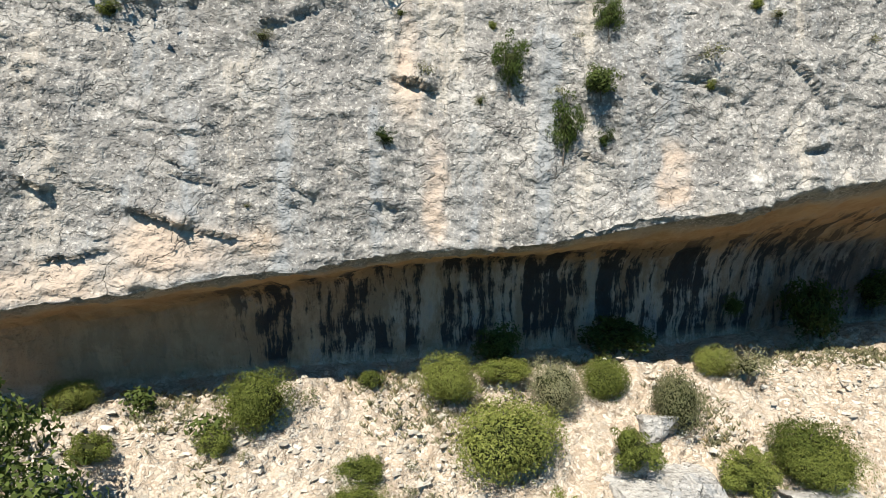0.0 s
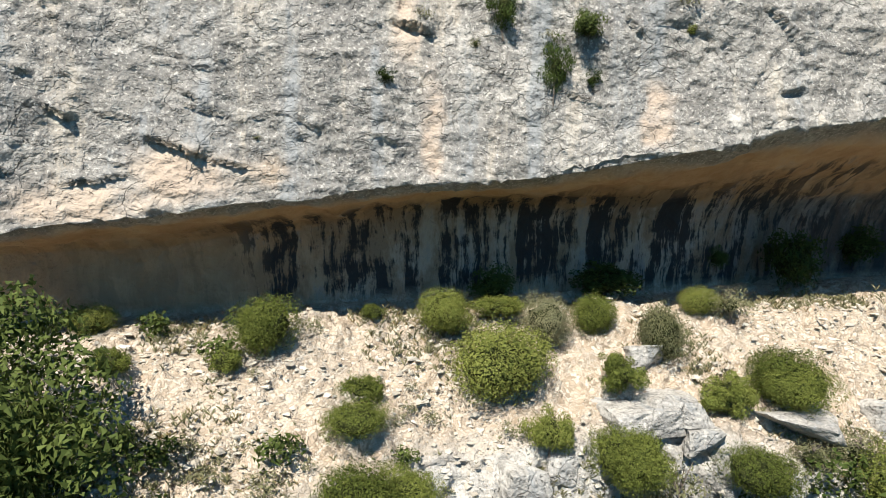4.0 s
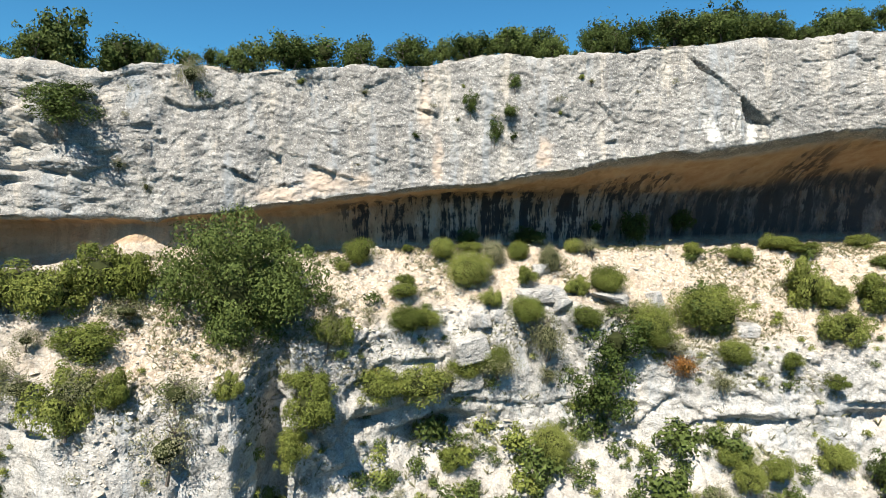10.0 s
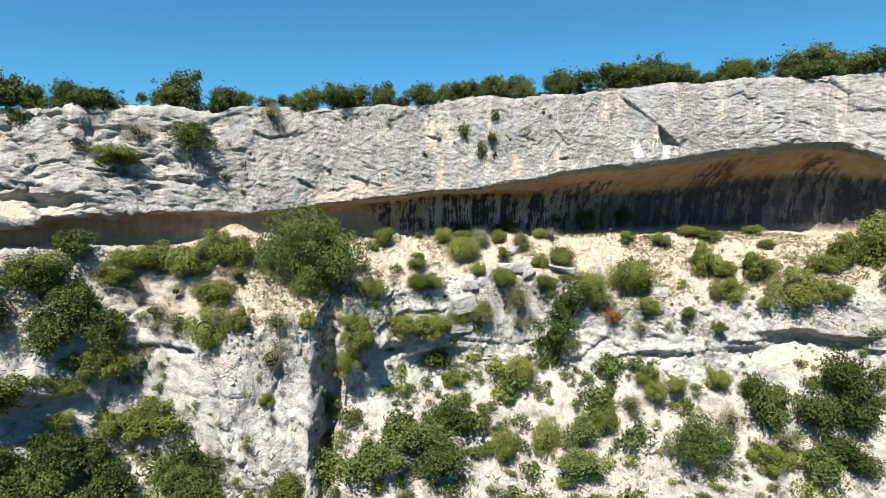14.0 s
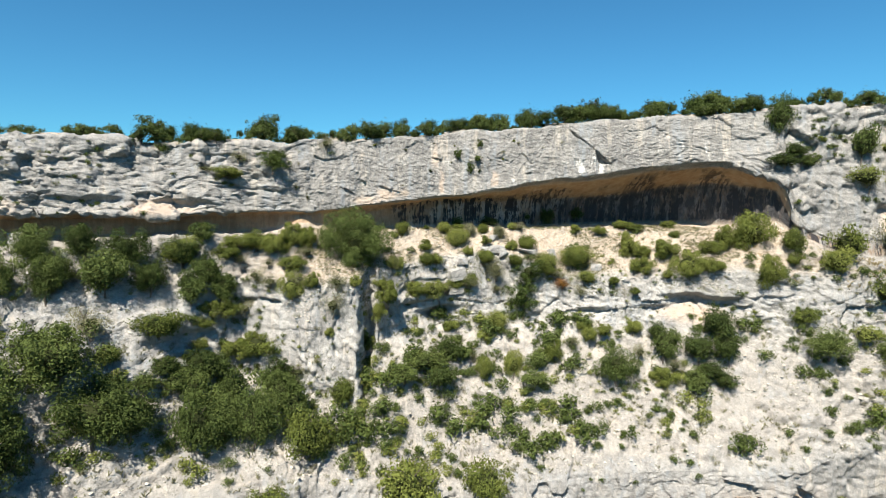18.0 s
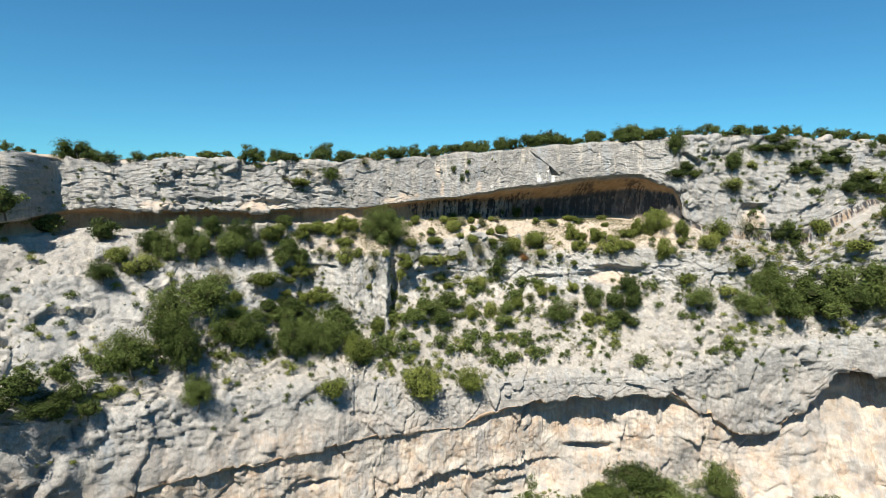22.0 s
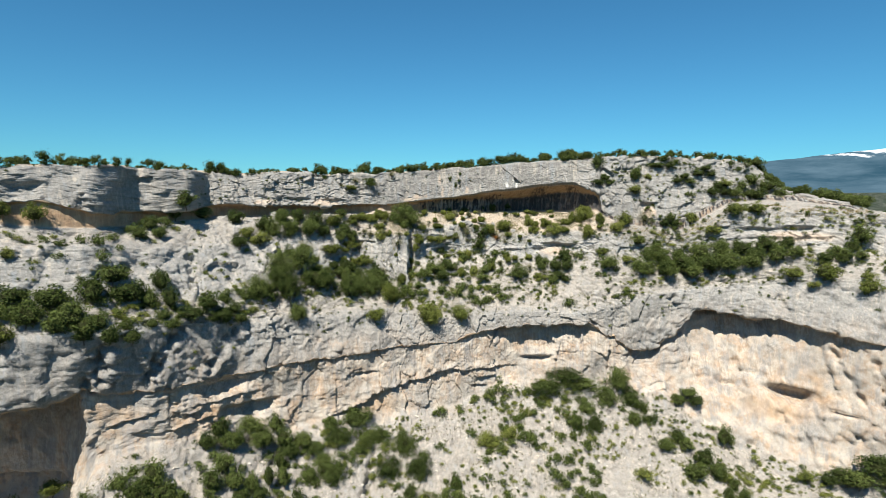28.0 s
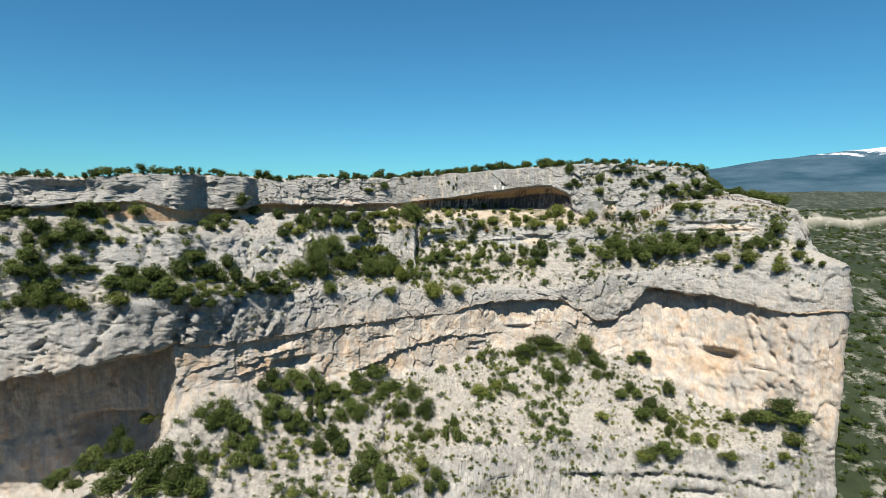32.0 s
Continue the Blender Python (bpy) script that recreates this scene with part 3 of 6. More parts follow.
def limestone():
    m, nt, b = mat("limestone")
    c = coords(nt)
    grey = ramp(nt, noise_tex(nt, c, 0.7, 6, 0.62), [(0.32, (0.165, 0.158, 0.147)), (0.5, (0.285, 0.273, 0.253)), (0.66, (0.40, 0.384, 0.356))])
    grey = mix(nt, maths(nt, "MULTIPLY", attr(nt, "pale"), ramp(nt, noise_tex(nt, c, 1.3, 8, 0.7), [(0.38, 0.25), (0.56, 1.0)])), grey, (0.515, 0.497, 0.465))
    plain = maths(nt, "SUBTRACT", 1.0, maths(nt, "MULTIPLY", attr(nt, "pale"), 0.62))
    # broad weathering, lichen mottling and pale flecks
    grey = mix(nt, ramp(nt, noise_tex(nt, c, 0.22, 7, 0.64), [(0.46, 0.0), (0.60, 0.55)]), grey, (0.215, 0.21, 0.203))
    grey = mix(nt, maths(nt, "MULTIPLY", plain, ramp(nt, noise_tex(nt, c, 1.1, 6, 0.64), [(0.49, 0.0), (0.58, 0.6)])), grey, (0.16, 0.156, 0.15))
    grey = mix(nt, maths(nt, "MULTIPLY", plain, ramp(nt, noise_tex(nt, c, 5.5, 4, 0.62), [(0.53, 0.0), (0.61, 0.7)])), grey, (0.145, 0.14, 0.132))
    grey = mix(nt, ramp(nt, noise_tex(nt, c, 8.0, 3, 0.6), [(0.36, 0.75), (0.43, 0.0)]), grey, (0.50, 0.482, 0.45))
    grey = mix(nt, attr(nt, "grime"), grey, ramp(nt, noise_tex(nt, c, 1.6, 9, 0.75), [(0.4, (0.20, 0.198, 0.19)), (0.6, (0.37, 0.36, 0.34))]))
    # fine joints and solution pits
    wv = nt.nodes.new("ShaderNodeVectorMath")
    wv.operation = "MULTIPLY_ADD"
    wn3 = node(nt, "ShaderNodeTexNoise", Scale=1.4, Detail=5.0)
    nt.links.new(c, wn3.inputs["Vector"])
    nt.links.new(wn3.outputs["Color"], wv.inputs[0])
    wv.inputs[1].default_value = (1.1, 1.1, 1.1)
    nt.links.new(c, wv.inputs[2])
    vor = node(nt, "ShaderNodeTexVoronoi", Scale=0.8)
    vor.feature = "DISTANCE_TO_EDGE"
    mp = node(nt, "ShaderNodeMapping", Scale=(1.0, 1.0, 1.5), Rotation=(0.0, 0.35, 0.0))
    nt.links.new(wv.outputs[0], mp.inputs["Vector"])
    nt.links.new(mp.outputs[0], vor.inputs["Vector"])
    cracks = maths(nt, "MULTIPLY", ramp(nt, vor.outputs["Distance"], [(0.0, 1.0), (0.03, 0.0)]), ramp(nt, noise_tex(nt, c, 0.7, 3, 0.5), [(0.48, 0.0), (0.58, 1.0)]))
    pv = node(nt, "ShaderNodeTexVoronoi", Scale=6.5)
    nt.links.new(wv.outputs[0], pv.inputs["Vector"])
    pits = maths(nt, "MULTIPLY", ramp(nt, pv.outputs["Distance"], [(0.1, 1.0), (0.26, 0.0)]), ramp(nt, noise_tex(nt, c, 1.1, 4, 0.6), [(0.45, 0.0), (0.55, 1.0)]))
    speck = noise_tex(nt, c, 10.0, 3, 0.6)
    grey = mix(nt, ramp(nt, speck, [(0.34, 0.6), (0.42, 0.0)]), grey, (0.11, 0.106, 0.10))
    grey = mix(nt, ramp(nt, speck, [(0.58, 0.0), (0.66, 0.5)]), grey, (0.48, 0.463, 0.435))
    grey = mix(nt, maths(nt, "MULTIPLY", cracks, 0.45), grey, (0.10, 0.095, 0.085))
    # pits are also coloured dark, as painted shade on top of their bump
    grey = mix(nt, maths(nt, "MULTIPLY", pits, 0.6), grey, (0.13, 0.125, 0.115))
    # blue-grey and pale seepage runs down the face
    runs = noise_tex(nt, c, 1.0, 6, 0.65, (0.8, 0.8, 0.08))
    grey = mix(nt, ramp(nt, runs, [(0.55, 0.0), (0.66, 0.65)]), grey, (0.27, 0.29, 0.305))
    grey = mix(nt, ramp(nt, runs, [(0.35, 0.5), (0.43, 0.0)]), grey, (0.52, 0.465, 0.39))
    cream = ramp(nt, noise_tex(nt, c, 0.3, 8, 0.66), [(0.36, (0.53, 0.485, 0.425)), (0.5, (0.52, 0.445, 0.365)), (0.6, (0.47, 0.345, 0.245)), (0.68, (0.50, 0.45, 0.39))])
    cream = mix(nt, ramp(nt, noise_tex(nt, c, 0.45, 8, 0.7, (1, 1, 0.16)), [(0.48, 0.0), (0.60, 0.7)]), cream, (0.29, 0.292, 0.295))
    cream = mix(nt, ramp(nt, noise_tex(nt, c, 3.5, 8, 0.75), [(0.53, 0.0), (0.64, 0.45)]), cream, (0.36, 0.305, 0.24))
    # raw white rock where slabs came away
    grey = mix(nt, ramp(nt, maths(nt, "MULTIPLY", attr(nt, "raw"), ramp(nt, noise_tex(nt, c, 2.0, 5, 0.65), [(0.36, 0.35), (0.52, 1.0)])), [(0.1, 0.0), (0.6, 1.0)]), grey, (0.72, 0.695, 0.645))
    col = mix(nt, attr(nt, "fresh"), grey, cream)
    col = mix(nt, maths(nt, "MULTIPLY", attr(nt, "dry"), ramp(nt, noise_tex(nt, c, 1.2, 7, 0.7, (1, 1, 0.4)), [(0.3, 0.5), (0.5, 1.0)])), col, (0.45, 0.365, 0.295))
    ochre = ramp(nt, noise_tex(nt, c, 0.8, 6, 0.6, (1, 1, 0.5)), [(0.35, (0.40, 0.245, 0.13)), (0.6, (0.50, 0.345, 0.205)), (0.75, (0.46, 0.355, 0.25))])
    col = mix(nt, attr(nt, "ochre"), col, ochre)
    # black algae drips: crooked, of uneven length, over brown and blue-grey stains
    stain = noise_tex(nt, c, 0.7, 7, 0.7, (1.2, 0.6, 0.45))
    col = mix(nt, maths(nt, "MULTIPLY", ramp(nt, stain, [(0.45, 0.0), (0.56, 0.8)]), attr(nt, "drip")), col, (0.27, 0.185, 0.12))
    col = mix(nt, maths(nt, "MULTIPLY", ramp(nt, stain, [(0.36, 0.65), (0.44, 0.0)]), attr(nt, "drip")), col, (0.27, 0.275, 0.29))
    sway = nt.nodes.new("ShaderNodeVectorMath")
    sway.operation = "MULTIPLY_ADD"
    sn = node(nt, "ShaderNodeTexNoise", Scale=0.8, Detail=3.0)
    nt.links.new(c, sn.inputs["Vector"])
    nt.links.new(sn.outputs["Color"], sway.inputs[0])
    sway.inputs[1].default_value = (0.5, 0.0, 0.0)
    nt.links.new(c, sway.inputs[2])
    drip = maths(nt, "ADD", maths(nt, "MULTIPLY", noise_tex(nt, sway.outputs[0], 1.1, 7, 0.7, (1.5, 0.25, 0.13)), 0.7), maths(nt, "MULTIPLY", noise_tex(nt, c, 1.2, 5, 0.65), 0.3))
    drip = ramp(nt, drip, [(0.475, 0.0), (0.525, 0.95)])
    col = mix(nt, maths(nt, "MULTIPLY", drip, attr(nt, "drip")), col, (0.03, 0.03, 0.035))
    dirt = ramp(nt, noise_tex(nt, c, 0.6, 8, 0.7), [(0.36, (0.52, 0.42, 0.315)), (0.5, (0.50, 0.42, 0.33)), (0.62, (0.43, 0.315, 0.205))])
    dirt = mix(nt, ramp(nt, noise_tex(nt, c, 8.0, 3, 0.6), [(0.46, 0.0), (0.58, 0.8)]), dirt, (0.55, 0.50, 0.43))
    dirt = mix(nt, ramp(nt, noise_tex(nt, c, 5.0, 4, 0.62), [(0.34, 0.75), (0.43, 0.0)]), dirt, (0.26, 0.21, 0.15))
    rub = node(nt, "ShaderNodeTexVoronoi", Scale=7.0)
    rub2 = node(nt, "ShaderNodeTexVoronoi", Scale=7.0)
    rub2.feature = "DISTANCE_TO_EDGE"
    for r in (rub, rub2):
        nt.links.new(wv.outputs[0], r.inputs["Vector"])
    sepc = nt.nodes.new("ShaderNodeSeparateColor")
    nt.links.new(rub.outputs["Color"], sepc.inputs[0])
    bits = ramp(nt, sepc.outputs[0], [(0.0, (0.28, 0.22, 0.16)), (0.35, (0.45, 0.365, 0.28)), (0.7, (0.57, 0.49, 0.40)), (1.0, (0.66, 0.605, 0.525))])
    bits = mix(nt, ramp(nt, rub2.outputs["Distance"], [(0.0, 0.9), (0.07, 0.0)]), bits, (0.27, 0.21, 0.15))
    dirt = mix(nt, ramp(nt, noise_tex(nt, c, 0.9, 5, 0.65), [(0.40, 0.25), (0.55, 0.85)]), dirt, bits)
    # shade at the shelter's deep back, painted unevenly into the rock colour
    col = mix(nt, maths(nt, "MULTIPLY", attr(nt, "back_shade"), ramp(nt, noise_tex(nt, c, 0.9, 6, 0.65, (1, 1, 0.4)), [(0.36, 0.45), (0.56, 1.0)])), col, (0.055, 0.056, 0.06))
    col = mix(nt, attr(nt, "soil"), col, dirt)
    nt.links.new(col, b.inputs["Base Color"])
    h = maths(nt, "MULTIPLY", noise_tex(nt, c, 1.7, 5, 0.58), 1.0)
    h = maths(nt, "ADD", h, maths(nt, "MULTIPLY", ridges(nt, wv.outputs[0], 1.1, 4, 0.55, (1, 1, 1.6)), 0.10))
    h = maths(nt, "ADD", h, maths(nt, "MULTIPLY", noise_tex(nt, c, 6.0, 3, 0.56), 0.42))
    h = maths(nt, "SUBTRACT", h, maths(nt, "MULTIPLY", cracks, 0.16))
    h = maths(nt, "SUBTRACT", h, maths(nt, "MULTIPLY", pits, 0.26))
    rough_ground = maths(nt, "MULTIPLY", attr(nt, "soil"), maths(nt, "ADD", maths(nt, "MULTIPLY", ramp(nt, rub2.outputs["Distance"], [(0.0, 0.0), (0.15, 1.0)]), 0.10), maths(nt, "MULTIPLY", sepc.outputs[1], 0.12)))
    h = maths(nt, "ADD", h, rough_ground)
    bump = node(nt, "ShaderNodeBump", Strength=1.0, Distance=0.2)
    nt.links.new(h, bump.inputs["Height"])
    nt.links.new(bump.outputs[0], b.inputs["Normal"])
    return m


ROCK = limestone()

fr = 0.25 * fbm(flat, 6.0, 4, 81)
X0, Z0 = flat[:, 0], flat[:, 2]


def patch(x, z, rx, rz):
    return np.exp(-(((FX - x) / rx) ** 2 + ((FZ - z) / rz) ** 2) ** 2)


# pale scars where slabs have come away, and runs under them
scar = band(0.0, 1.1) * (patch(-6.9, -1.2, 1.6, 0.75) + 0.8 * patch(-10.2, -1.9, 1.7, 0.45) + 0.9 * patch(-0.4, 0.4, 0.35, 1.7) + 0.8 * patch(-1.1, 4.2, 0.3, 1.8) + 0.8 * patch(-33, -3, 3, 1.0) + 0.7 * patch(-47, -3, 3, 0.8) + patch(61, -5.6, 1.6, 2.2) + 0.7 * patch(7.2, 0.9, 0.35, 1.0))
scar = np.clip(scar * (1.0 + 1.4 * fbm(flat, 0.7, 3, 99)), 0, 1) + 0.8 * band(5.3, 6.2) * np.clip(patch(33, -17, 4, 1.2) + patch(98, -11.5, 8, 1.2), 0, 1)
fresh = np.clip(inner * 0.9 * np.clip((50 - X0) / 4, 0.2, 1) * (1 - band(1.95, 3.1) * np.clip((X0 - 6) / 10, 0, 0.85)) + scar + band(8.15, 10.05, 0.2) * np.clip(0.72 + 3.2 * fr, 0.2, 1) + band(7.4, 8.2, 0.5) * (fr * 3 + 0.1) + fr * band(9, 10), 0, 1)
ochre = np.clip(band(1.22, 2.0, 0.12) * np.clip((49 - X0) / 4, 0, 1) + band(2.0, 3, 0.2) * np.clip((-4 - X0) / 5 + 0.4, 0, 0.7) + band(8.05, 8.9, 0.2) * 0.7 + 0.3 * band(0, 1.1) * patch(-4.9, -1.15, 0.5, 0.6) + band(8.3, 10.1) * (np.clip(0.3 + 2.0 * fr + 0.8 * fbm(flat, 2.5, 3, 171), 0, 1) * (patch(96, -50, 6, 4.5) + patch(-69, -47.5, 4, 3) + patch(-54, -51, 5, 3)) + 0.5 * patch(-18, -55, 6, 2.5) + 0.5 * patch(88, -57, 7, 3)), 0, 1)
drip = np.clip(np.clip((L - np.interp(X0, [4, 16], [1.62, 1.95])) / 0.3 + 0.5, 0, 1) * band(1.4, 3.05, 0.3) * np.clip((X0 + 9) / 3, 0.2, 1) + band(1.3, 1.9, 0.3) * np.clip((X0 - 10) / 5, 0, 0.85) * np.clip(0.3 + 3.5 * fbm(flat, 5.0, 2, 131), 0, 1) + band(8.8, 9.7, 0.3) * np.clip(0.12 + 1.2 * fr, 0, 0.5) + band(7.6, 9, 0.3) * 0.15, 0, 1)
soil = np.clip(band(2.95, 4.9, 0.2) * (0.9 + fr) * (1 - 0.85 * np.clip((np.abs(flat[:, 0] - 14) - 30) / 12, 0, 1)) + slope * ( band(6, 7, 0.3) * 0.22 + band(10.1, 11, 0.3) * 0.2 + band(-2, 0, 0.1)) * np.clip(1.25 - steep * 0.9, 0, 1) * (0.9 + fr), 0, 1)


pale = np.clip(band(4.9, 6.2, 0.3) * 0.8 + band(6.2, 7.0, 0.3) * 0.25 + band(7.0, 8.2, 0.3) * (0.15 + fr) + band(10, 11, 0.3) * 0.15 + band(11, 12.5, 0.3) * 0.5, 0, 1)

raw = np.clip(band(0, 1.1) * (patch(18.9, 2.6, 0.55, 1.0) + patch(20.6, 3.0, 0.45, 1.6) + patch(21.9, 2.7, 0.5, 0.8) + 0.7 * patch(9.2, 1.2, 0.25, 0.8) + 0.6 * patch(30, 5.0, 0.18, 1.6) + 0.7 * patch(37, 5.4, 0.25, 2.2) + 0.5 * patch(33, 5.2, 0.2, 1.6)), 0, 1)
raw = raw * np.clip(0.45 + 1.9 * fbm(flat * np.array([1, 1, 0.4]), 0.6, 4, 173, 0.65), 0, 1)

grime = np.clip((np.abs(flat[:, 0] - 8) - 22) / 16, 0, 1) * band(-0.1, 8.0) * (0.55 + 1.2 * fr)
# last term greys the shelter's back wall under its painted shade
grime = np.clip(grime + band(6.9, 8.1, 0.2) * 0.25 + band(2.0, 3.0) * np.clip((X0 - 6) / 10, 0, 0.6), 0, 0.8)


def sheet(name, r0, r1, label, category):
    """The part of the cliff between two rows, as one mesh."""
    rows, n = r1 - r0 + 1, nc
    v = G[r0:r1 + 1].reshape(-1, 3)
    idx = np.arange(rows * n).reshape(rows, n)
    quads = np.stack([idx[:-1, :-1], idx[1:, :-1], idx[1:, 1:], idx[:-1, 1:]], -1).reshape(-1, 4)
    me = bpy.data.meshes.new(name)
    me.vertices.add(len(v))
    me.vertices.foreach_set("co", v.ravel())
    me.loops.add(quads.size)
    me.loops.foreach_set("vertex_index", quads.ravel())
    me.polygons.add(len(quads))
    me.polygons.foreach_set("loop_start", np.arange(0, quads.size, 4))
    me.polygons.foreach_set("use_smooth", np.ones(len(quads), bool))
    me.update(calc_edges=True)
    # the last mask is the shelter's painted back shade, growing to the right
    for key, arr in (("fresh", fresh), ("ochre", ochre), ("drip", drip), ("soil", soil), ("pale", pale), ("dry", np.clip(band(1.7, 3.1, 0.2) * np.clip((50 - X0) / 4, 0, 1) * np.clip((18 - X0) / 12, 0.1, 1) + scar, 0, 1)), ("grime", grime), ("raw", raw), ("back_shade", np.clip(band(2.0, 3.05) * np.clip((X0 - 11) / 10, 0, 0.92) * np.clip((50 - X0) / 3, 0, 1), 0, 1))):
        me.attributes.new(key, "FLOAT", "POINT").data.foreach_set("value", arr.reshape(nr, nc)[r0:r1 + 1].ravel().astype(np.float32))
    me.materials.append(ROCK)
    return tagged(new(name, me), label, category, kind="structure")


def row_at(level):
    return int(np.argmin(np.abs(LEV - level)))


CUTS = [("plateau", -1, 0, "stony limestone plateau above the cliff", "ground"),
        ("cliff_upper_wall", 0, 1, "weathered grey limestone wall with pale streaks", "cliff"),
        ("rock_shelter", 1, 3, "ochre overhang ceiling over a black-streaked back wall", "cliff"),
        ("ledge", 3, 5, "sunlit stony ledge with dry grass", "ground"),
        ("cliff_middle_wall", 5, 6, "low pale grey limestone step", "cliff"),
        ("wooded_slope", 6, 7, "steep stony slope between two walls", "ground"),
        ("cliff_lower_wall", 7, 10, "grey and cream limestone wall with arched overhangs", "cliff"),
        ("scree_slope", 10, 11, "stony slope below the great wall", "ground"),
        ("cliff_base", 11, 13, "pale rock wall above the gorge bottom", "cliff")]
for name, a, b, label, cat in CUTS:
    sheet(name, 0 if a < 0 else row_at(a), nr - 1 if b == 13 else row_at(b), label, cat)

# ---- far land: gorge bottom, plateau behind, slopes across the side valley ----
def far_ground():
    gx = np.concatenate([np.arange(-2600, -260, 120), np.arange(-260, 110, 26), np.arange(110, 560, 7), np.linspace(560, 4600, 46)])
    gy = np.concatenate([np.arange(-900, -140, 60), np.arange(-140, 60, 16), np.arange(60, 620, 8), np.geomspace(620, 4700, 46)])
    x, y = np.meshgrid(gx, gy)
    p = np.stack([x.ravel(), y.ravel(), 0 * x.ravel()], -1)
    side = np.interp(y, [-900, -420, -300, -180, 0, 60, 150, 260, 400, 470, 484, 496, 520, 700, 1000, 2300, 3200, 4700], [40, 20, -40, -150, -165, -158, -128, -88, -44, -34, -32, -12, -9, -14, -16, 24, 62, 110])
    mass = np.interp(y, [-900, -420, -320, -230, -120, 34, 44, 60, 4700], [40, 20, -40, -150, -160, -160, -60, 5.5, 30])
    k = np.clip((x - 100) / 30, 0, 1)
    rough = fbm(p, 160, 4, 5).reshape(x.shape) * np.clip(np.hypot(x - 20, y + 60) / 220 - 0.7, 0, 1) * 16 + fbm(p, 24, 3, 8).reshape(x.shape) * 2.0 * k
    z = mass * (1 - k) + side * k + rough * np.where(x < 130, np.where(y > 60, 0.0, 1.0), 1.0)
    idx = np.arange(x.size).reshape(x.shape)
    quads = np.stack([idx[:-1, :-1], idx[:-1, 1:], idx[1:, 1:], idx[1:, :-1]], -1).reshape(-1, 4)
    me = bpy.data.meshes.new("ground")
    me.from_pydata(np.stack([x.ravel(), y.ravel(), z.ravel()], -1).tolist(), [], quads.tolist())
    me.polygons.foreach_set("use_smooth", np.ones(len(quads), bool))
    m, nt, b = mat("garrigue")
    c = coords(nt)
    green = ramp(nt, noise_tex(nt, c, 0.05, 9, 0.7), [(0.35, (0.014, 0.023, 0.010)), (0.6, (0.027, 0.038, 0.018)), (0.75, (0.055, 0.06, 0.04))])
    stones = ramp(nt, noise_tex(nt, c, 0.06, 10, 0.78), [(0.52, 0.0), (0.60, 0.8)])
    col = mix(nt, stones, green, (0.25, 0.24, 0.21))
    geo = nt.nodes.new("ShaderNodeNewGeometry")
    up = nt.nodes.new("ShaderNodeSeparateXYZ")
    nt.links.new(geo.outputs["Normal"], up.inputs[0])
    col = mix(nt, ramp(nt, up.outputs["Z"], [(0.62, 0.9), (0.8, 0.0)]), col, (0.40, 0.37, 0.32))
    nt.links.new(col, b.inputs["Base Color"])
    me.materials.append(m)
    return tagged(new("ground", me), "wooded limestone country round the gorge", "ground", kind="structure"), x, y, z


GROUND, TX, TY, TZ = far_ground()


def mountain():
    """The long far ridge with its bare pale summit, a plain backdrop."""
    xs = np.linspace(1200, 6000, 90)
    depth = np.linspace(0, 1, 16)
    crest = np.interp(xs, [1200, 1700, 2300, 2900, 3400, 4200, 6000], [90, 190, 290, 365, 420, 470, 380])
    verts, faces = [], []
    for j, s in enumerate(depth):
        pts = np.stack([xs, 0 * xs + 3100 + 900 * s, 0 * xs], -1)
        h = 40 + (crest - 40) * s ** 1.3 + fbm(pts, 500, 4, 12) * 34 * np.sin(math.pi * s) + fbm(pts, 160, 3, 15) * 5
        verts += [(a, 3100 + 900 * s, b) for a, b in zip(xs, h)]
    n = len(xs)
    for j in range(len(depth) - 1):
        for i in range(n - 1):
            a = j * n + i
            faces.append((a, a + 1, a + n + 1, a + n))
    me = bpy.data.meshes.new("backdrop_mountain")
    me.from_pydata(verts, [], faces)
    me.polygons.foreach_set("use_smooth", np.ones(len(faces), bool))
    m, nt, b = mat("far_ridge", 1.0, 0.0)
    c = coords(nt)
    sep = nt.nodes.new("ShaderNodeSeparateXYZ")
    nt.links.new(c, sep.inputs[0])
    # the blue of distant haze is mixed into the ridge's own colour
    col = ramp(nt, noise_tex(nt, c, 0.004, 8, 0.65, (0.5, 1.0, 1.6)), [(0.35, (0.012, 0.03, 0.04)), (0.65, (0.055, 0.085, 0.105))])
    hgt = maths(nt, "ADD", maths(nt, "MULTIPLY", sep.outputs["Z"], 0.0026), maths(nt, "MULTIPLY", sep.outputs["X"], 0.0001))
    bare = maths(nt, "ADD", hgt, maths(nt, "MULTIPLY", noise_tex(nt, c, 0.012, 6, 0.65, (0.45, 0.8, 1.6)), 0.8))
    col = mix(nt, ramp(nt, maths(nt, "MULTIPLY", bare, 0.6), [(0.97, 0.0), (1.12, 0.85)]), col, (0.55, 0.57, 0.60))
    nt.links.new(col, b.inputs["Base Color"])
    # faint blue glow, standing in for haze over the distance
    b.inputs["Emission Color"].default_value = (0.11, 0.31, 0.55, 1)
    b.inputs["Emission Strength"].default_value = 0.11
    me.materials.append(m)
    tagged(new("backdrop_mountain", me), "long mountain ridge in painted blue haze with a bare pale summit", "mountain", kind="structure")


mountain()


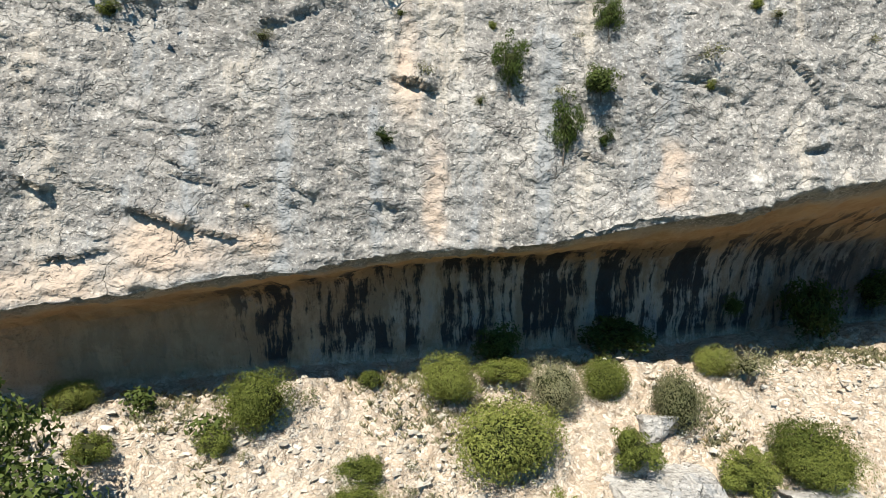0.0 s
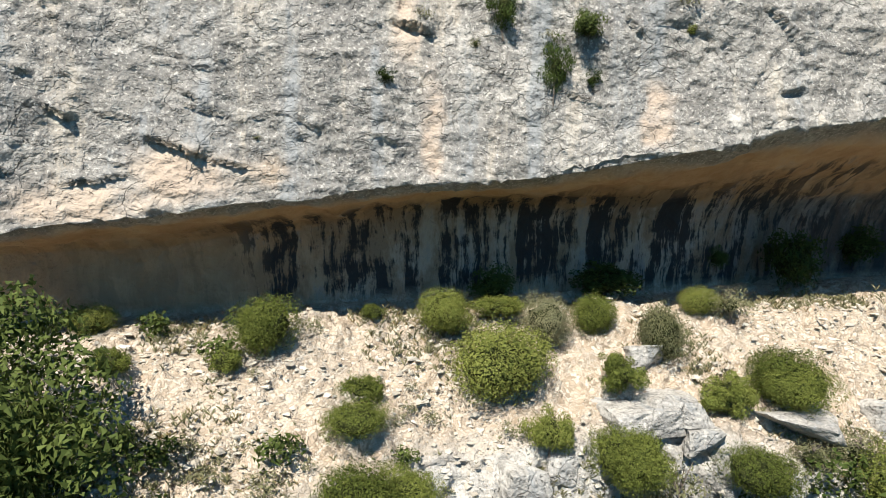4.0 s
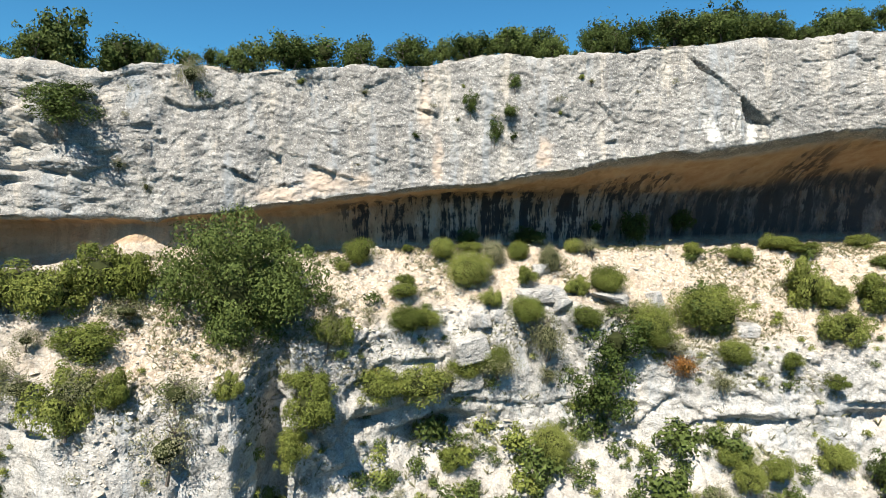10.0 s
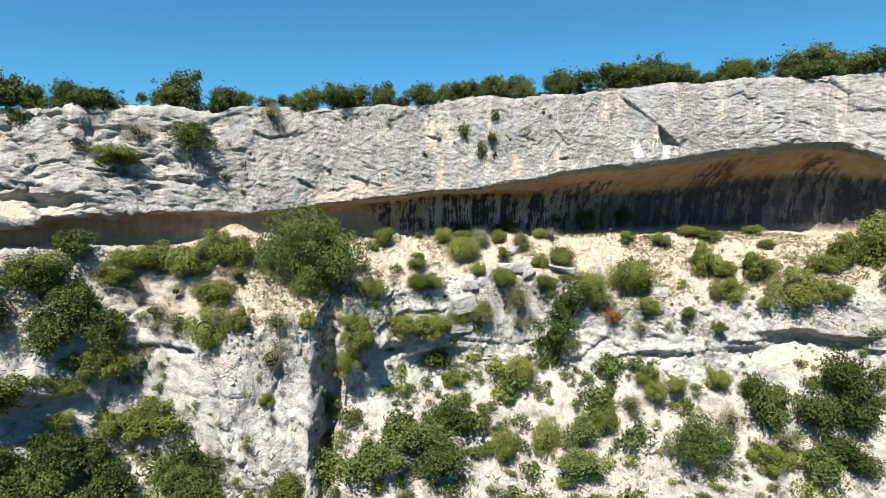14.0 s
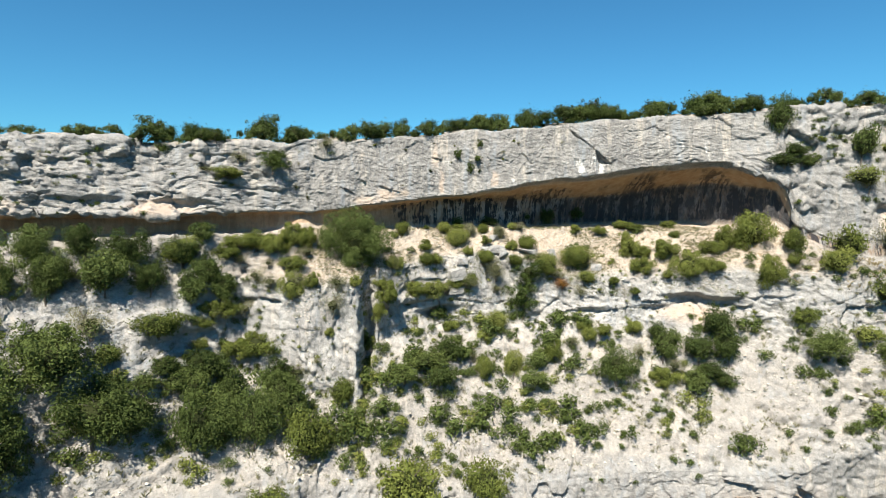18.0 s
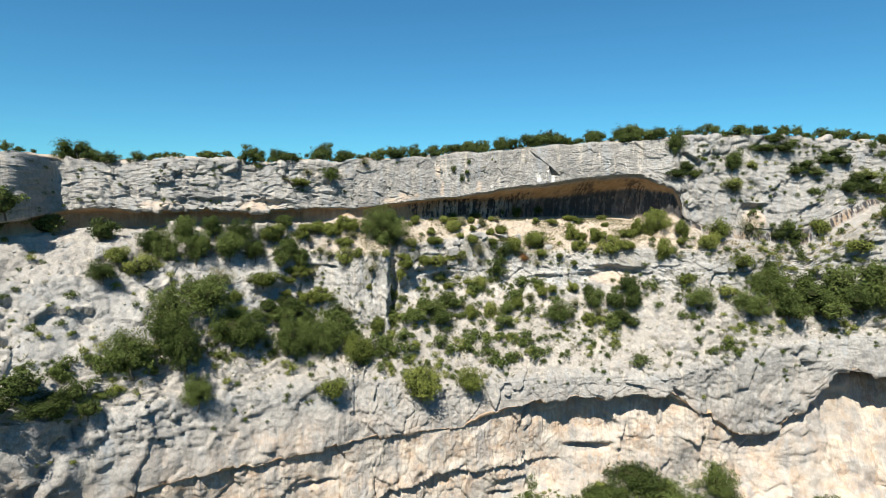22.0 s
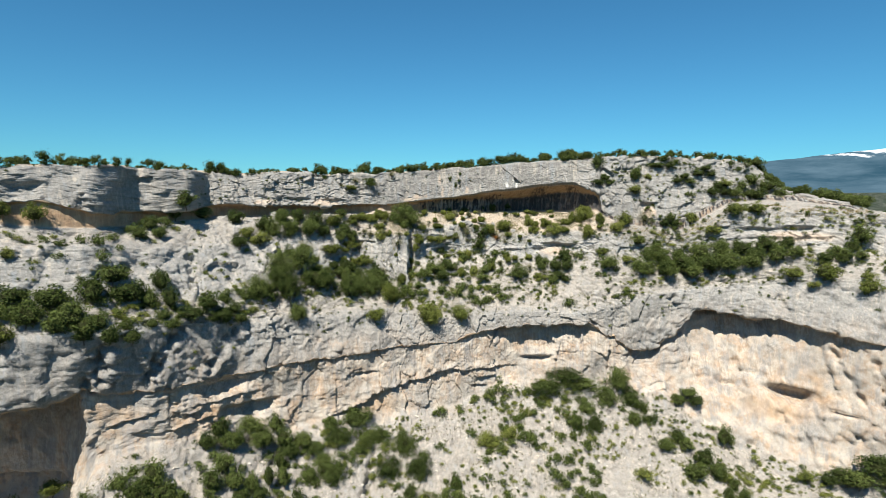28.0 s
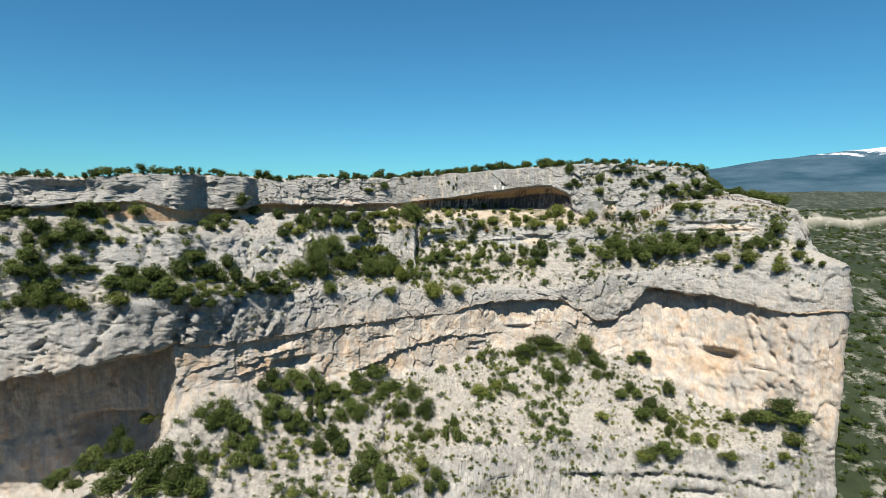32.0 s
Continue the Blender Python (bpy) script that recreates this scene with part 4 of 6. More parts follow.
# ---- plants ----
def leaf_mat(name, low, mid, high):
    m, nt, b = mat(name, 0.7, 0.1)
    geo = nt.nodes.new("ShaderNodeNewGeometry")
    info = nt.nodes.new("ShaderNodeObjectInfo")
    r = maths(nt, "ADD", maths(nt, "MULTIPLY", geo.outputs["Random Per Island"], 0.42), maths(nt, "MULTIPLY", info.outputs["Random"], 0.5))
    col = ramp(nt, r, [(0.1, low), (0.5, mid), (0.92, high)])
    nt.links.new(col, b.inputs["Base Color"])
    tr = nt.nodes.new("ShaderNodeBsdfTranslucent")
    nt.links.new(col, tr.inputs["Color"])
    mx = nt.nodes.new("ShaderNodeMixShader")
    mx.inputs[0].default_value = 0.15
    out = nt.nodes["Material Output"]
    nt.links.new(b.outputs[0], mx.inputs[1])
    nt.links.new(tr.outputs[0], mx.inputs[2])
    nt.links.new(mx.outputs[0], out.inputs["Surface"])
    return m


BOX = leaf_mat("box_leaves", (0.055, 0.072, 0.015), (0.132, 0.155, 0.034), (0.23, 0.245, 0.066))
OAK = leaf_mat("oak_leaves", (0.026, 0.040, 0.011), (0.068, 0.093, 0.024), (0.14, 0.172, 0.05))
PINE = leaf_mat("pine_needles", (0.026, 0.042, 0.010), (0.052, 0.076, 0.018), (0.10, 0.13, 0.036))
GREY = leaf_mat("grey_leaves", (0.10, 0.105, 0.05), (0.16, 0.16, 0.085), (0.24, 0.23, 0.14))
RUST = leaf_mat("rust_leaves", (0.16, 0.07, 0.02), (0.30, 0.15, 0.04), (0.42, 0.24, 0.07))
STRAW = leaf_mat("dry_grass", (0.20, 0.16, 0.07), (0.30, 0.24, 0.12), (0.42, 0.36, 0.22))
BARK, bt, bb = mat("bark", 0.95)
nt_col = ramp(bt, noise_tex(bt, coords(bt), 9.0, 6, 0.7, (1, 1, 0.2)), [(0.3, (0.07, 0.055, 0.045)), (0.7, (0.20, 0.17, 0.145))])
bt.links.new(nt_col, bb.inputs["Base Color"])

# near-black green standing in for the shade deep inside a crown
SHADE_CORE, tt, tb = mat("crown_shade", 1.0, 0.1)
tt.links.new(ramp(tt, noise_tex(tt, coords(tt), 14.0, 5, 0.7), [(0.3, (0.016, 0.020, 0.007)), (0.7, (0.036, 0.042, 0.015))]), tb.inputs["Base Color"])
BALL_V, BALL_F = [], []
_b = bmesh.new()
bmesh.ops.create_icosphere(_b, subdivisions=2, radius=1)
BALL_V = np.array([v.co[:] for v in _b.verts])
BALL_F = np.array([[v.index for v in f.verts] for f in _b.faces])
_b.free()


def tri_mesh(name, verts, faces, material, smooth=False):
    me = bpy.data.meshes.new(name)
    verts, faces = np.asarray(verts, np.float64), np.asarray(faces, np.int64)
    k = faces.shape[1]
    me.vertices.add(len(verts))
    me.vertices.foreach_set("co", verts.ravel())
    me.loops.add(faces.size)
    me.loops.foreach_set("vertex_index", faces.ravel())
    me.polygons.add(len(faces))
    me.polygons.foreach_set("loop_start", np.arange(0, faces.size, k))
    me.polygons.foreach_set("use_smooth", np.full(len(faces), smooth))
    me.update(calc_edges=True)
    me.materials.append(material)
    return me


def leaves(rng, centre, out, size):
    """Small pointed leaf sprays."""
    n = len(centre)
    nrm = out * 0.9 + rng.normal(size=(n, 3)) * 0.38
    nrm /= np.linalg.norm(nrm, axis=1, keepdims=True)
    a = np.cross(nrm, rng.normal(size=(n, 3)))
    a /= np.linalg.norm(a, axis=1, keepdims=True)
    b = np.cross(nrm, a)
    s = (size * rng.uniform(0.6, 1.25, n))[:, None]
    v = np.stack([centre - a * s + b * s * 0.6, centre + a * s + nrm * s * 0.2, centre - a * s * 0.8 - b * s * 0.6], 1).reshape(-1, 3)
    return v, np.arange(n)[:, None] * 3 + np.array([[0, 2, 1]])


def crown(rng, lobes, count, size, wide=1.0, high=1.0, ragged=0.12, core=0.8, lift=0.55, lob=(0.13, 0.29)):
    """Lobes round a middle, each clothed in leaves; unit size about 1 across and `high` tall, foot at 0."""
    count, size = int(count * 2.3), size * 0.66
    c, r = [], []
    for k in range(lobes):
        d = rng.normal(size=3)
        d /= np.linalg.norm(d)
        d[2] = d[2] * 0.8 + 0.1
        rad = rng.uniform(*lob)
        reach = (0.5 - rad) * rng.uniform(0.45, 1.38)
        c.append((d[0] * reach * 2 * wide / 2, d[1] * reach * 2 * wide / 2, lift * high + d[2] * reach * high))
        r.append(rad)
    c, r = np.array(c), np.array(r)
    which = rng.choice(lobes, count, p=r ** 2 / (r ** 2).sum())
    d = rng.normal(size=(count, 3))
    d[:, 2] += 0.25
    d /= np.linalg.norm(d, axis=1, keepdims=True)
    knob = vnoise(d * 4.5 + which[:, None] * 3.7, 4)
    bump = 1 + 0.28 * knob + 0.14 * np.sin(d[:, 0] * 7 + which) * np.sin(d[:, 1] * 6 + 2 * which) * np.cos(d[:, 2] * 6)
    rad = (r[which] * bump * (1 - ragged * 1.5 * rng.random(count) ** 2 + ragged * rng.random(count) ** 3 * 1.6))[:, None]
    p = c[which] + d * rad * np.array([1, 1, 0.92 * max(high, 0.6) ** 0.3])
    v, f = leaves(rng, p, d, size)
    v[:, 2] = np.maximum(v[:, 2], 0.0)
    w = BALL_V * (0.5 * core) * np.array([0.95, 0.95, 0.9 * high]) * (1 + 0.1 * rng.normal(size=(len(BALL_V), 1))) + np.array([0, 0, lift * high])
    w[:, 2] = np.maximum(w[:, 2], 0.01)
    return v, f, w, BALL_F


def limbs(rng, high, thick, spread, branches):
    """A tapered, slightly crooked trunk with limbs."""
    vs, fs = [], []

    def tube(a, b, ra, rb):
        a, b = np.array(a, float), np.array(b, float)
        ax = (b - a) / np.linalg.norm(b - a)
        s = np.cross(ax, [0.3, 0.9, 0.2])
        s /= np.linalg.norm(s)
        t = np.cross(ax, s)
        n = sum(len(v) for v in vs)
        ang = np.arange(6) * math.pi / 3
        ring = np.cos(ang)[:, None] * s + np.sin(ang)[:, None] * t
        vs.append(np.concatenate([a + ring * ra, b + ring * rb]))
        fs.append(np.array([[n + k, n + (k + 1) % 6, n + 6 + (k + 1) % 6, n + 6 + k] for k in range(6)]))

    p = np.array([0, 0, -0.06 * high])
    for k in range(4):
        nxt = p + np.array([rng.normal() * 0.03, rng.normal() * 0.03, 0.22 * high])
        tube(p, nxt, thick * (1 - 0.2 * k), thick * (0.8 - 0.2 * k))
        p = nxt
        if k:
            for _ in range(branches):
                d = rng.normal(size=3)
                d[2] = abs(d[2]) + 0.3
                d /= np.linalg.norm(d)
                tube(p, p + d * spread * rng.uniform(0.6, 1.0), thick * 0.4, thick * 0.08)
    return np.concatenate(vs), np.concatenate(fs)


def plant(name, seed, leaf, lobes, count, size, label, category, group, wide=1.0, high=0.85, ragged=0.12, core=0.8, lift=0.5, thick=0.03, branches=2, lob=(0.13, 0.29)):
    """One plant of unit width: crown and stem under an empty at its foot. Stays far below the ground as the pattern for its copies."""
    rng = np.random.default_rng(seed)
    root = tagged(new(name), label, category, group)
    v, f, tw, tf = crown(rng, lobes, count, size, wide, high, ragged, core, lift, lob)
    new("crown", tri_mesh("crown", v, f, leaf)).parent = root
    # added dark ball: paints shade into the gaps between the leaves
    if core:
        new("inner_wood", tri_mesh("inner_wood", tw, tf, SHADE_CORE)).parent = root
    v, f = limbs(rng, high * 0.75, thick, 0.26, branches)
    new("trunk", tri_mesh("trunk", v, f, BARK)).parent = root
    return root


KINDS = {
    "b": [plant("shrub", s, BOX, 30, 2000, 0.037, "dense rounded yellow-green shrub on the rock", "shrub", "rounded shrubs on the cliff", high=0.82, ragged=0.16, core=0.56, lift=0.42, lob=(0.09, 0.23)) for s in (1, 2, 3)],
    "o": [plant("oak_tree", s, OAK, 44, 1500, 0.046, "bushy dark green oak rooted among limestone", "tree", "oaks on the ledges", high=0.95, ragged=0.24, core=0.55, lift=0.5, lob=(0.09, 0.2)) for s in (11, 12, 13)],
    "p": [plant("pine_tree", s, PINE, 34, 1700, 0.036, "dark green pine growing out of the rock", "tree", "dark pines on the cliff", high=1.1, ragged=0.22, core=0.34, lift=0.52, lob=(0.08, 0.18)) for s in (21, 22)],
    "d": [plant("dry_shrub", s, GREY, 14, 850, 0.028, "sparse grey-green dry shrub among stones", "shrub", "dry shrubs on the slope", high=0.8, ragged=0.4, core=0.35, lift=0.42, branches=6) for s in (31, 32)],
    "r": [plant("rust_shrub", s, RUST, 10, 700, 0.034, "small rust-orange autumn shrub", "shrub", "rust shrubs", high=0.7, ragged=0.4, core=0.3, lift=0.4, branches=5) for s in (41,)],
    "t": [plant("hero_oak", 51, OAK, 110, 17000, 0.0175, "large broad green oak on the brow of a cleft", "tree", "", high=1.0, ragged=0.2, core=0.48, lift=0.5, thick=0.035, lob=(0.06, 0.14))],
    "h": [plant("shrub", s, BOX, n, 11000, 0.0178, "large rounded box shrub on the sunny ledge", "shrub", "rounded shrubs on the cliff", high=0.8, ragged=0.08, core=0.64, lift=0.42) for s, n in ((61, 22), (62, 30), (63, 26))],
    "g": [plant("hero_dry_shrub", 71, GREY, 20, 7000, 0.021, "grey-green juniper shrub at the ledge", "shrub", "dry shrubs on the slope", high=0.9, ragged=0.2, core=0.6, lift=0.45, branches=6)],
}
KINDS["m"] = [plant("oak_tree", s, OAK, 75, 4200, 0.027, "broad dark green oak rooted among limestone", "tree", "oaks on the ledges", high=0.95, ragged=0.2, core=0.46, lift=0.5, thick=0.03, lob=(0.075, 0.16)) for s in (17, 18, 19)]
KINDS["c"] = [plant("shrub", s, BOX, 34, 4200, 0.029, "dense rounded yellow-green shrub on the rock", "shrub", "rounded shrubs on the cliff", high=0.82, ragged=0.12, core=0.5, lift=0.42, lob=(0.08, 0.2)) for s in (64, 65, 66)]
KINDS["O"] = [plant("oak_tree", s, OAK, 34, 950, 0.055, "bushy dark green oak rooted among limestone", "tree", "oaks on the ledges", high=0.95, ragged=0.26, core=0.6, lift=0.5, lob=(0.1, 0.2)) for s in (14, 15, 16)]
KINDS["B"] = [plant("shrub", s, BOX, 24, 640, 0.05, "dense rounded yellow-green shrub on the rock", "shrub", "rounded shrubs on the cliff", high=0.82, ragged=0.18, core=0.58, lift=0.42, lob=(0.09, 0.23)) for s in (4, 5)]
KINDS["t"][0].name, KINDS["g"][0].name = "oak_tree", "dry_shrub"
USED = set()
pick = random.Random(7)


def grow(kind, x, y, z, w, h):
    """A plant of that kind, w wide and h high, with its foot at the place. The pattern itself is used first."""
    if kind == "o" and w > 4.4 and y > -26 and abs(x) < 62:
        kind = "m"
    elif y < -10 or abs(x) > 52:
        kind = {"o": "O", "b": "B"}.get(kind, kind)     # plants that the camera never comes near
    elif kind == "b" and y > 13 and -14 < x < 20 and w > 1.9:
        kind = "h"
    elif kind == "b" and y > 3 and -30 < x < 42 and w > 1.2:
        kind = "c"
    pat = KINDS[kind][pick.randrange(len(KINDS[kind]))]
    tall = {"b": 0.82, "o": 0.95, "p": 1.1, "d": 0.8, "r": 0.7, "t": 1.0, "h": 0.8, "c": 0.82, "g": 0.9, "O": 0.95, "B": 0.82, "m": 0.95, "k": 0.95, "q": 1.2}[kind]
    m = pose(x, y, z - 0.06 * h, pick.uniform(-6, 6), pick.uniform(-6, 6), pick.uniform(0, 360)) @ Matrix.Diagonal((w * pick.uniform(0.84, 1.14), w * pick.uniform(0.84, 1.14), h / tall * pick.uniform(0.9, 1.08), 1))
    if pat.name not in USED:
        USED.add(pat.name)
        pat.matrix_basis = m
        return pat
    return copy_thing(pat, m @ Matrix.Diagonal((1 / pat.scale.x, 1 / pat.scale.y, 1 / pat.scale.z, 1)))

# ---- where the plants and boulders stand: kind, place of the foot, width, height ----
LEDGE_PLANTS = [('h', 1.9, 17.3, -8.2, 3.4, 2.8), ('h', -5.5, 17.1, -6.7, 2.2, 2.4), ('b', -6.5, 16.2, -7.2, 1.1, 1), ('h', -10.8, 16.8, -6.2, 1.6, 1.2), ('h', 0.1, 19.2, -6.5, 2.1, 2), ('b', 2.1, 19.8, -6.1, 1.9, 0.8), ('g', 3.7, 19.1, -7, 2, 2.3), ('h', 5.6, 19.8, -6.7, 2, 1.6), ('g', 7.8, 19, -7.6, 2.4, 2.6), ('h', 9.9, 20.9, -6.2, 1.6, 1.3), ('b', 5.8, 17.2, -8, 1.6, 1.3), ('b', 9.4, 17.4, -8.7, 1.5, 1.6), ('b', 11.5, 17.9, -8.7, 2.5, 2.1), ('b', -2.3, 18.9, -6.1, 0.8, 0.7), ('o', 2.1, 21.1, -5.9, 2.1, 1.7), ('o', 6.6, 22.4, -5.9, 3, 1.9), ('o', 12.6, 25.4, -5, 1.2, 1.1), ('o', 15.5, 24.3, -5.8, 2.2, 2.8), ('o', 20.3, 27.4, -5, 2.6, 1.9)]
LEDGE_PLANTS_B = [('b', -9.5, 15.3, -7, 1.5, 1)]
FACE_PLANTS = [('p', 2, 17.9, 3.3, 1.2, 1.7), ('p', 3.6, 17.8, 1.3, 0.9, 2.2), ('o', 4.7, 17.8, 3.1, 1.1, 1.2), ('p', 4.9, 18, 1.6, 0.6, 0.7), ('p', -1.7, 17.3, 1.6, 0.7, 0.6), ('p', 5, 18.2, 5, 1.1, 1.4), ('d', -5.1, 16.9, 4.4, 0.7, 0.6), ('b', -9.1, 16.5, 5, 0.6, 0.5), ('b', -1.3, 18.2, 5.5, 0.4, 0.4), ('d', 1.1, 17.8, 2.8, 0.4, 0.5), ('b', 8.1, 18.2, 3.4, 0.4, 0.4), ('b', 1.5, 18.4, 5.2, 0.3, 0.4), ('d', -5.5, 16.5, -0.2, 0.3, 0.2), ('b', 9.6, 18.6, 5.9, 0.4, 0.5), ('d', 10.3, 18.6, 5.6, 0.7, 0.5), ('b', -2.4, 16.4, -8.2, 1.3, 1), ('d', -3.1, 16.3, -8.1, 0.8, 0.6)]
BROW_PLANTS = [('d', -6.5, 10.7, -11.1, 2, 2.5), ('b', -0.9, 14.1, -10.5, 2.1, 1.5), ('b', -2, 13.6, -10.6, 1.3, 1.1), ('b', 5.5, 15.6, -10.3, 2.5, 1.9), ('b', 3.3, 15.8, -9.5, 1.4, 1.6), ('b', 9.5, 15.7, -10.7, 2.1, 1.9), ('d', 7.2, 15.7, -12.7, 2.7, 2.5), ('b', 14, 15.3, -12, 2.1, 1.7), ('o', 17.6, 16.7, -11.1, 3.6, 3.3), ('b', 11.5, 17.3, -8.6, 2.5, 1.9), ('b', 9.4, 17.3, -8.8, 1.6, 1.3), ('d', 11.4, 16, -10.1, 1.6, 1.2), ('d', 12.9, 16.1, -10.2, 1.9, 1.4), ('b', -2.4, 15.2, -8.7, 2, 1.1), ('d', -4.4, 13.4, -10.2, 1.5, 1.1), ('b', 3.6, 14.2, -13.4, 2.1, 2.1), ('b', 1.6, 14.5, -13.8, 2.2, 1.4), ('d', 7.1, 15.5, -14.3, 1.8, 1.4), ('b', -3.5, 13, -13, 1.2, 0.7)]
CLEFT_PLANTS = [('t', -11.2, 9.8, -11.4, 8, 9), ('b', -22.8, 8.1, -8.3, 4.3, 3.3), ('b', -20.1, 8.2, -8.6, 3.4, 3.8), ('b', -18.5, 9.3, -7.6, 3.5, 3.3), ('b', -17, 9.5, -8, 2.7, 3.3), ('o', -28.2, 3, -12.8, 3.5, 3.2), ('o', -25.7, 4.6, -13.3, 3.6, 3.3), ('o', -27.3, 4.7, -11.2, 3.6, 3.3), ('b', -25.5, 8, -8, 2.6, 2), ('b', -25.7, 7.1, -9.2, 2.9, 2.1), ('d', -24.4, 7.6, -9.8, 1.7, 1.3), ('o', -30.4, 5.3, -9.1, 5.1, 2.9), ('b', -17.8, 6.6, -10.5, 3.4, 2.2), ('d', -16.5, 8, -8.9, 3, 1.6), ('d', -20.8, 6.7, -10.1, 1.7, 1.3), ('b', -6.4, 10.9, -11.1, 2.3, 2.9), ('d', -26.1, 3.9, -15.8, 2.7, 2.4), ('b', -27, 3, -16.6, 2.3, 1.7)]
STEP_PLANTS = [('d', -12.8, 4.2, -15.5, 3.6, 3.7), ('b', -15.2, 4.4, -12.2, 1.8, 2.2), ('d', -12.4, 4.4, -12.4, 2.8, 2.5), ('b', -10.4, 5.5, -12.2, 1.3, 1.7), ('d', -16.7, 4.4, -11.9, 2.8, 2), ('d', -20.2, 5.4, -12.3, 2.9, 2), ('d', -22.2, 5.9, -11.6, 2.5, 1.7), ('b', -17.4, 4.1, -13.4, 3.1, 3.4), ('d', -23.4, 6, -15.7, 2.5, 2.5), ('b', -26.5, 3.8, -15.4, 3.2, 2.4), ('o', -25.9, 1.5, -21.8, 4.2, 3.2), ('b', -21.6, 4.6, -20.2, 4.7, 3.3), ('b', -23.7, 4.5, -20.4, 3.6, 2.9), ('o', -26.9, 0.6, -21.3, 3.7, 3.3), ('b', -27.4, 2.4, -19, 2.3, 1.9), ('d', -16.6, 3, -22.5, 3.2, 2.1), ('b', -13.1, 3.9, -17.8, 1.3, 1.4), ('d', -14.4, 3, -20.8, 1.4, 1)]
CRACK_PLANTS = [('b', -9.5, 9.3, -20.6, 2.3, 2.7), ('b', -7.5, 9.2, -13.1, 2.3, 2), ('b', -6.7, 8, -14.6, 3.2, 2.8), ('b', -8, 7.6, -16.6, 1.8, 2.6), ('b', -3.8, 11.7, -14.2, 2.9, 2.2), ('b', -1.2, 12.3, -14.6, 3.9, 2.5), ('b', -2.2, 13.4, -10.5, 3, 2.1), ('b', 1.5, 14.5, -13.8, 2.5, 2.3), ('d', 3.7, 14.1, -13.6, 3, 2.3), ('d', 0.3, 13.7, -14.2, 2.5, 1.7), ('b', 5.7, 15.6, -10.3, 2.7, 2), ('d', 7, 15.6, -12.6, 3.2, 3.7), ('p', 11.5, 14.8, -13.5, 4.5, 4.8), ('p', 10.7, 14.9, -17.4, 5.1, 5.1), ('b', 13.9, 15.5, -11.5, 3.1, 2.7), ('d', 15.1, 15.4, -12.5, 2.6, 1.6), ('b', 18.2, 16.8, -11, 4.8, 3.6), ('r', 15.9, 15.1, -13.8, 2.4, 2.1)]
TERRACE_PLANTS = [('b', 19, 14.9, -12.9, 2.5, 2.1), ('d', 18.3, 14.6, -14.8, 2, 2), ('b', 25.6, 18.4, -9.9, 3.4, 4.1), ('b', 27.5, 18.4, -9.9, 2.7, 2), ('b', 30.7, 17.6, -9.8, 3.9, 3), ('b', 26.9, 15.7, -11.8, 3.1, 2.9), ('b', 32.9, 14.9, -12.2, 4.2, 4.1), ('b', 36.3, 17, -9.2, 3.1, 2.2), ('b', 38.4, 16.8, -8.6, 3.6, 3.7), ('b', 29.9, 14.8, -12.3, 1.6, 1.4), ('b', 35.7, 13.7, -11.4, 3, 2.6), ('b', 22.2, 21.4, -6.9, 2.3, 1.7), ('b', 18.8, 21.6, -6.5, 1.7, 1.3), ('b', 26.4, 23.2, -6.3, 2.9, 1.8), ('b', 28, 22.5, -6.3, 2.6, 1.1), ('b', 33.1, 23.5, -6, 2.4, 1.4), ('b', 33.2, 21, -7.3, 1.7, 1.3), ('d', 10.9, 20.7, -6.4, 2.3, 1.7)]
FOOT_PLANTS = [('b', 22.6, 14.6, -13.1, 1.5, 1.1), ('b', 25.4, 14.2, -14.4, 1.3, 1.1), ('b', 0.8, 12.8, -19, 2.4, 1.5), ('b', 7.1, 13.8, -19, 3, 3.1), ('o', -4.7, 5.6, -23.9, 4.2, 2.9), ('o', -0.5, 6.9, -24.7, 4.3, 3), ('o', -2.5, 7.3, -22.9, 4.4, 3), ('o', 0.5, 9.7, -22.3, 3.7, 3.8), ('o', -0.6, 8.1, -22.9, 3.2, 2.7), ('d', 3.7, 10.5, -22.6, 1.4, 2.2), ('b', 5.3, 8.4, -23.8, 2.7, 2.8), ('b', 8.7, 9.3, -23.9, 2.3, 3.7), ('o', 12, 10.1, -23.4, 3.3, 2.9), ('o', 11.2, 7.6, -25, 3.9, 2.7), ('b', 14.1, 10.6, -22.2, 2.4, 3.4), ('d', 16.4, 11.2, -20.7, 2.4, 1.7), ('b', 18.7, 13.2, -19, 2.5, 1.8), ('b', 19, 12.1, -20.1, 2, 2), ('b', 21, 12.4, -19.5, 2.2, 1.6)]
FOOT_PLANTS_B = [('b', 25, 13.4, -19.6, 2.5, 2.6)]
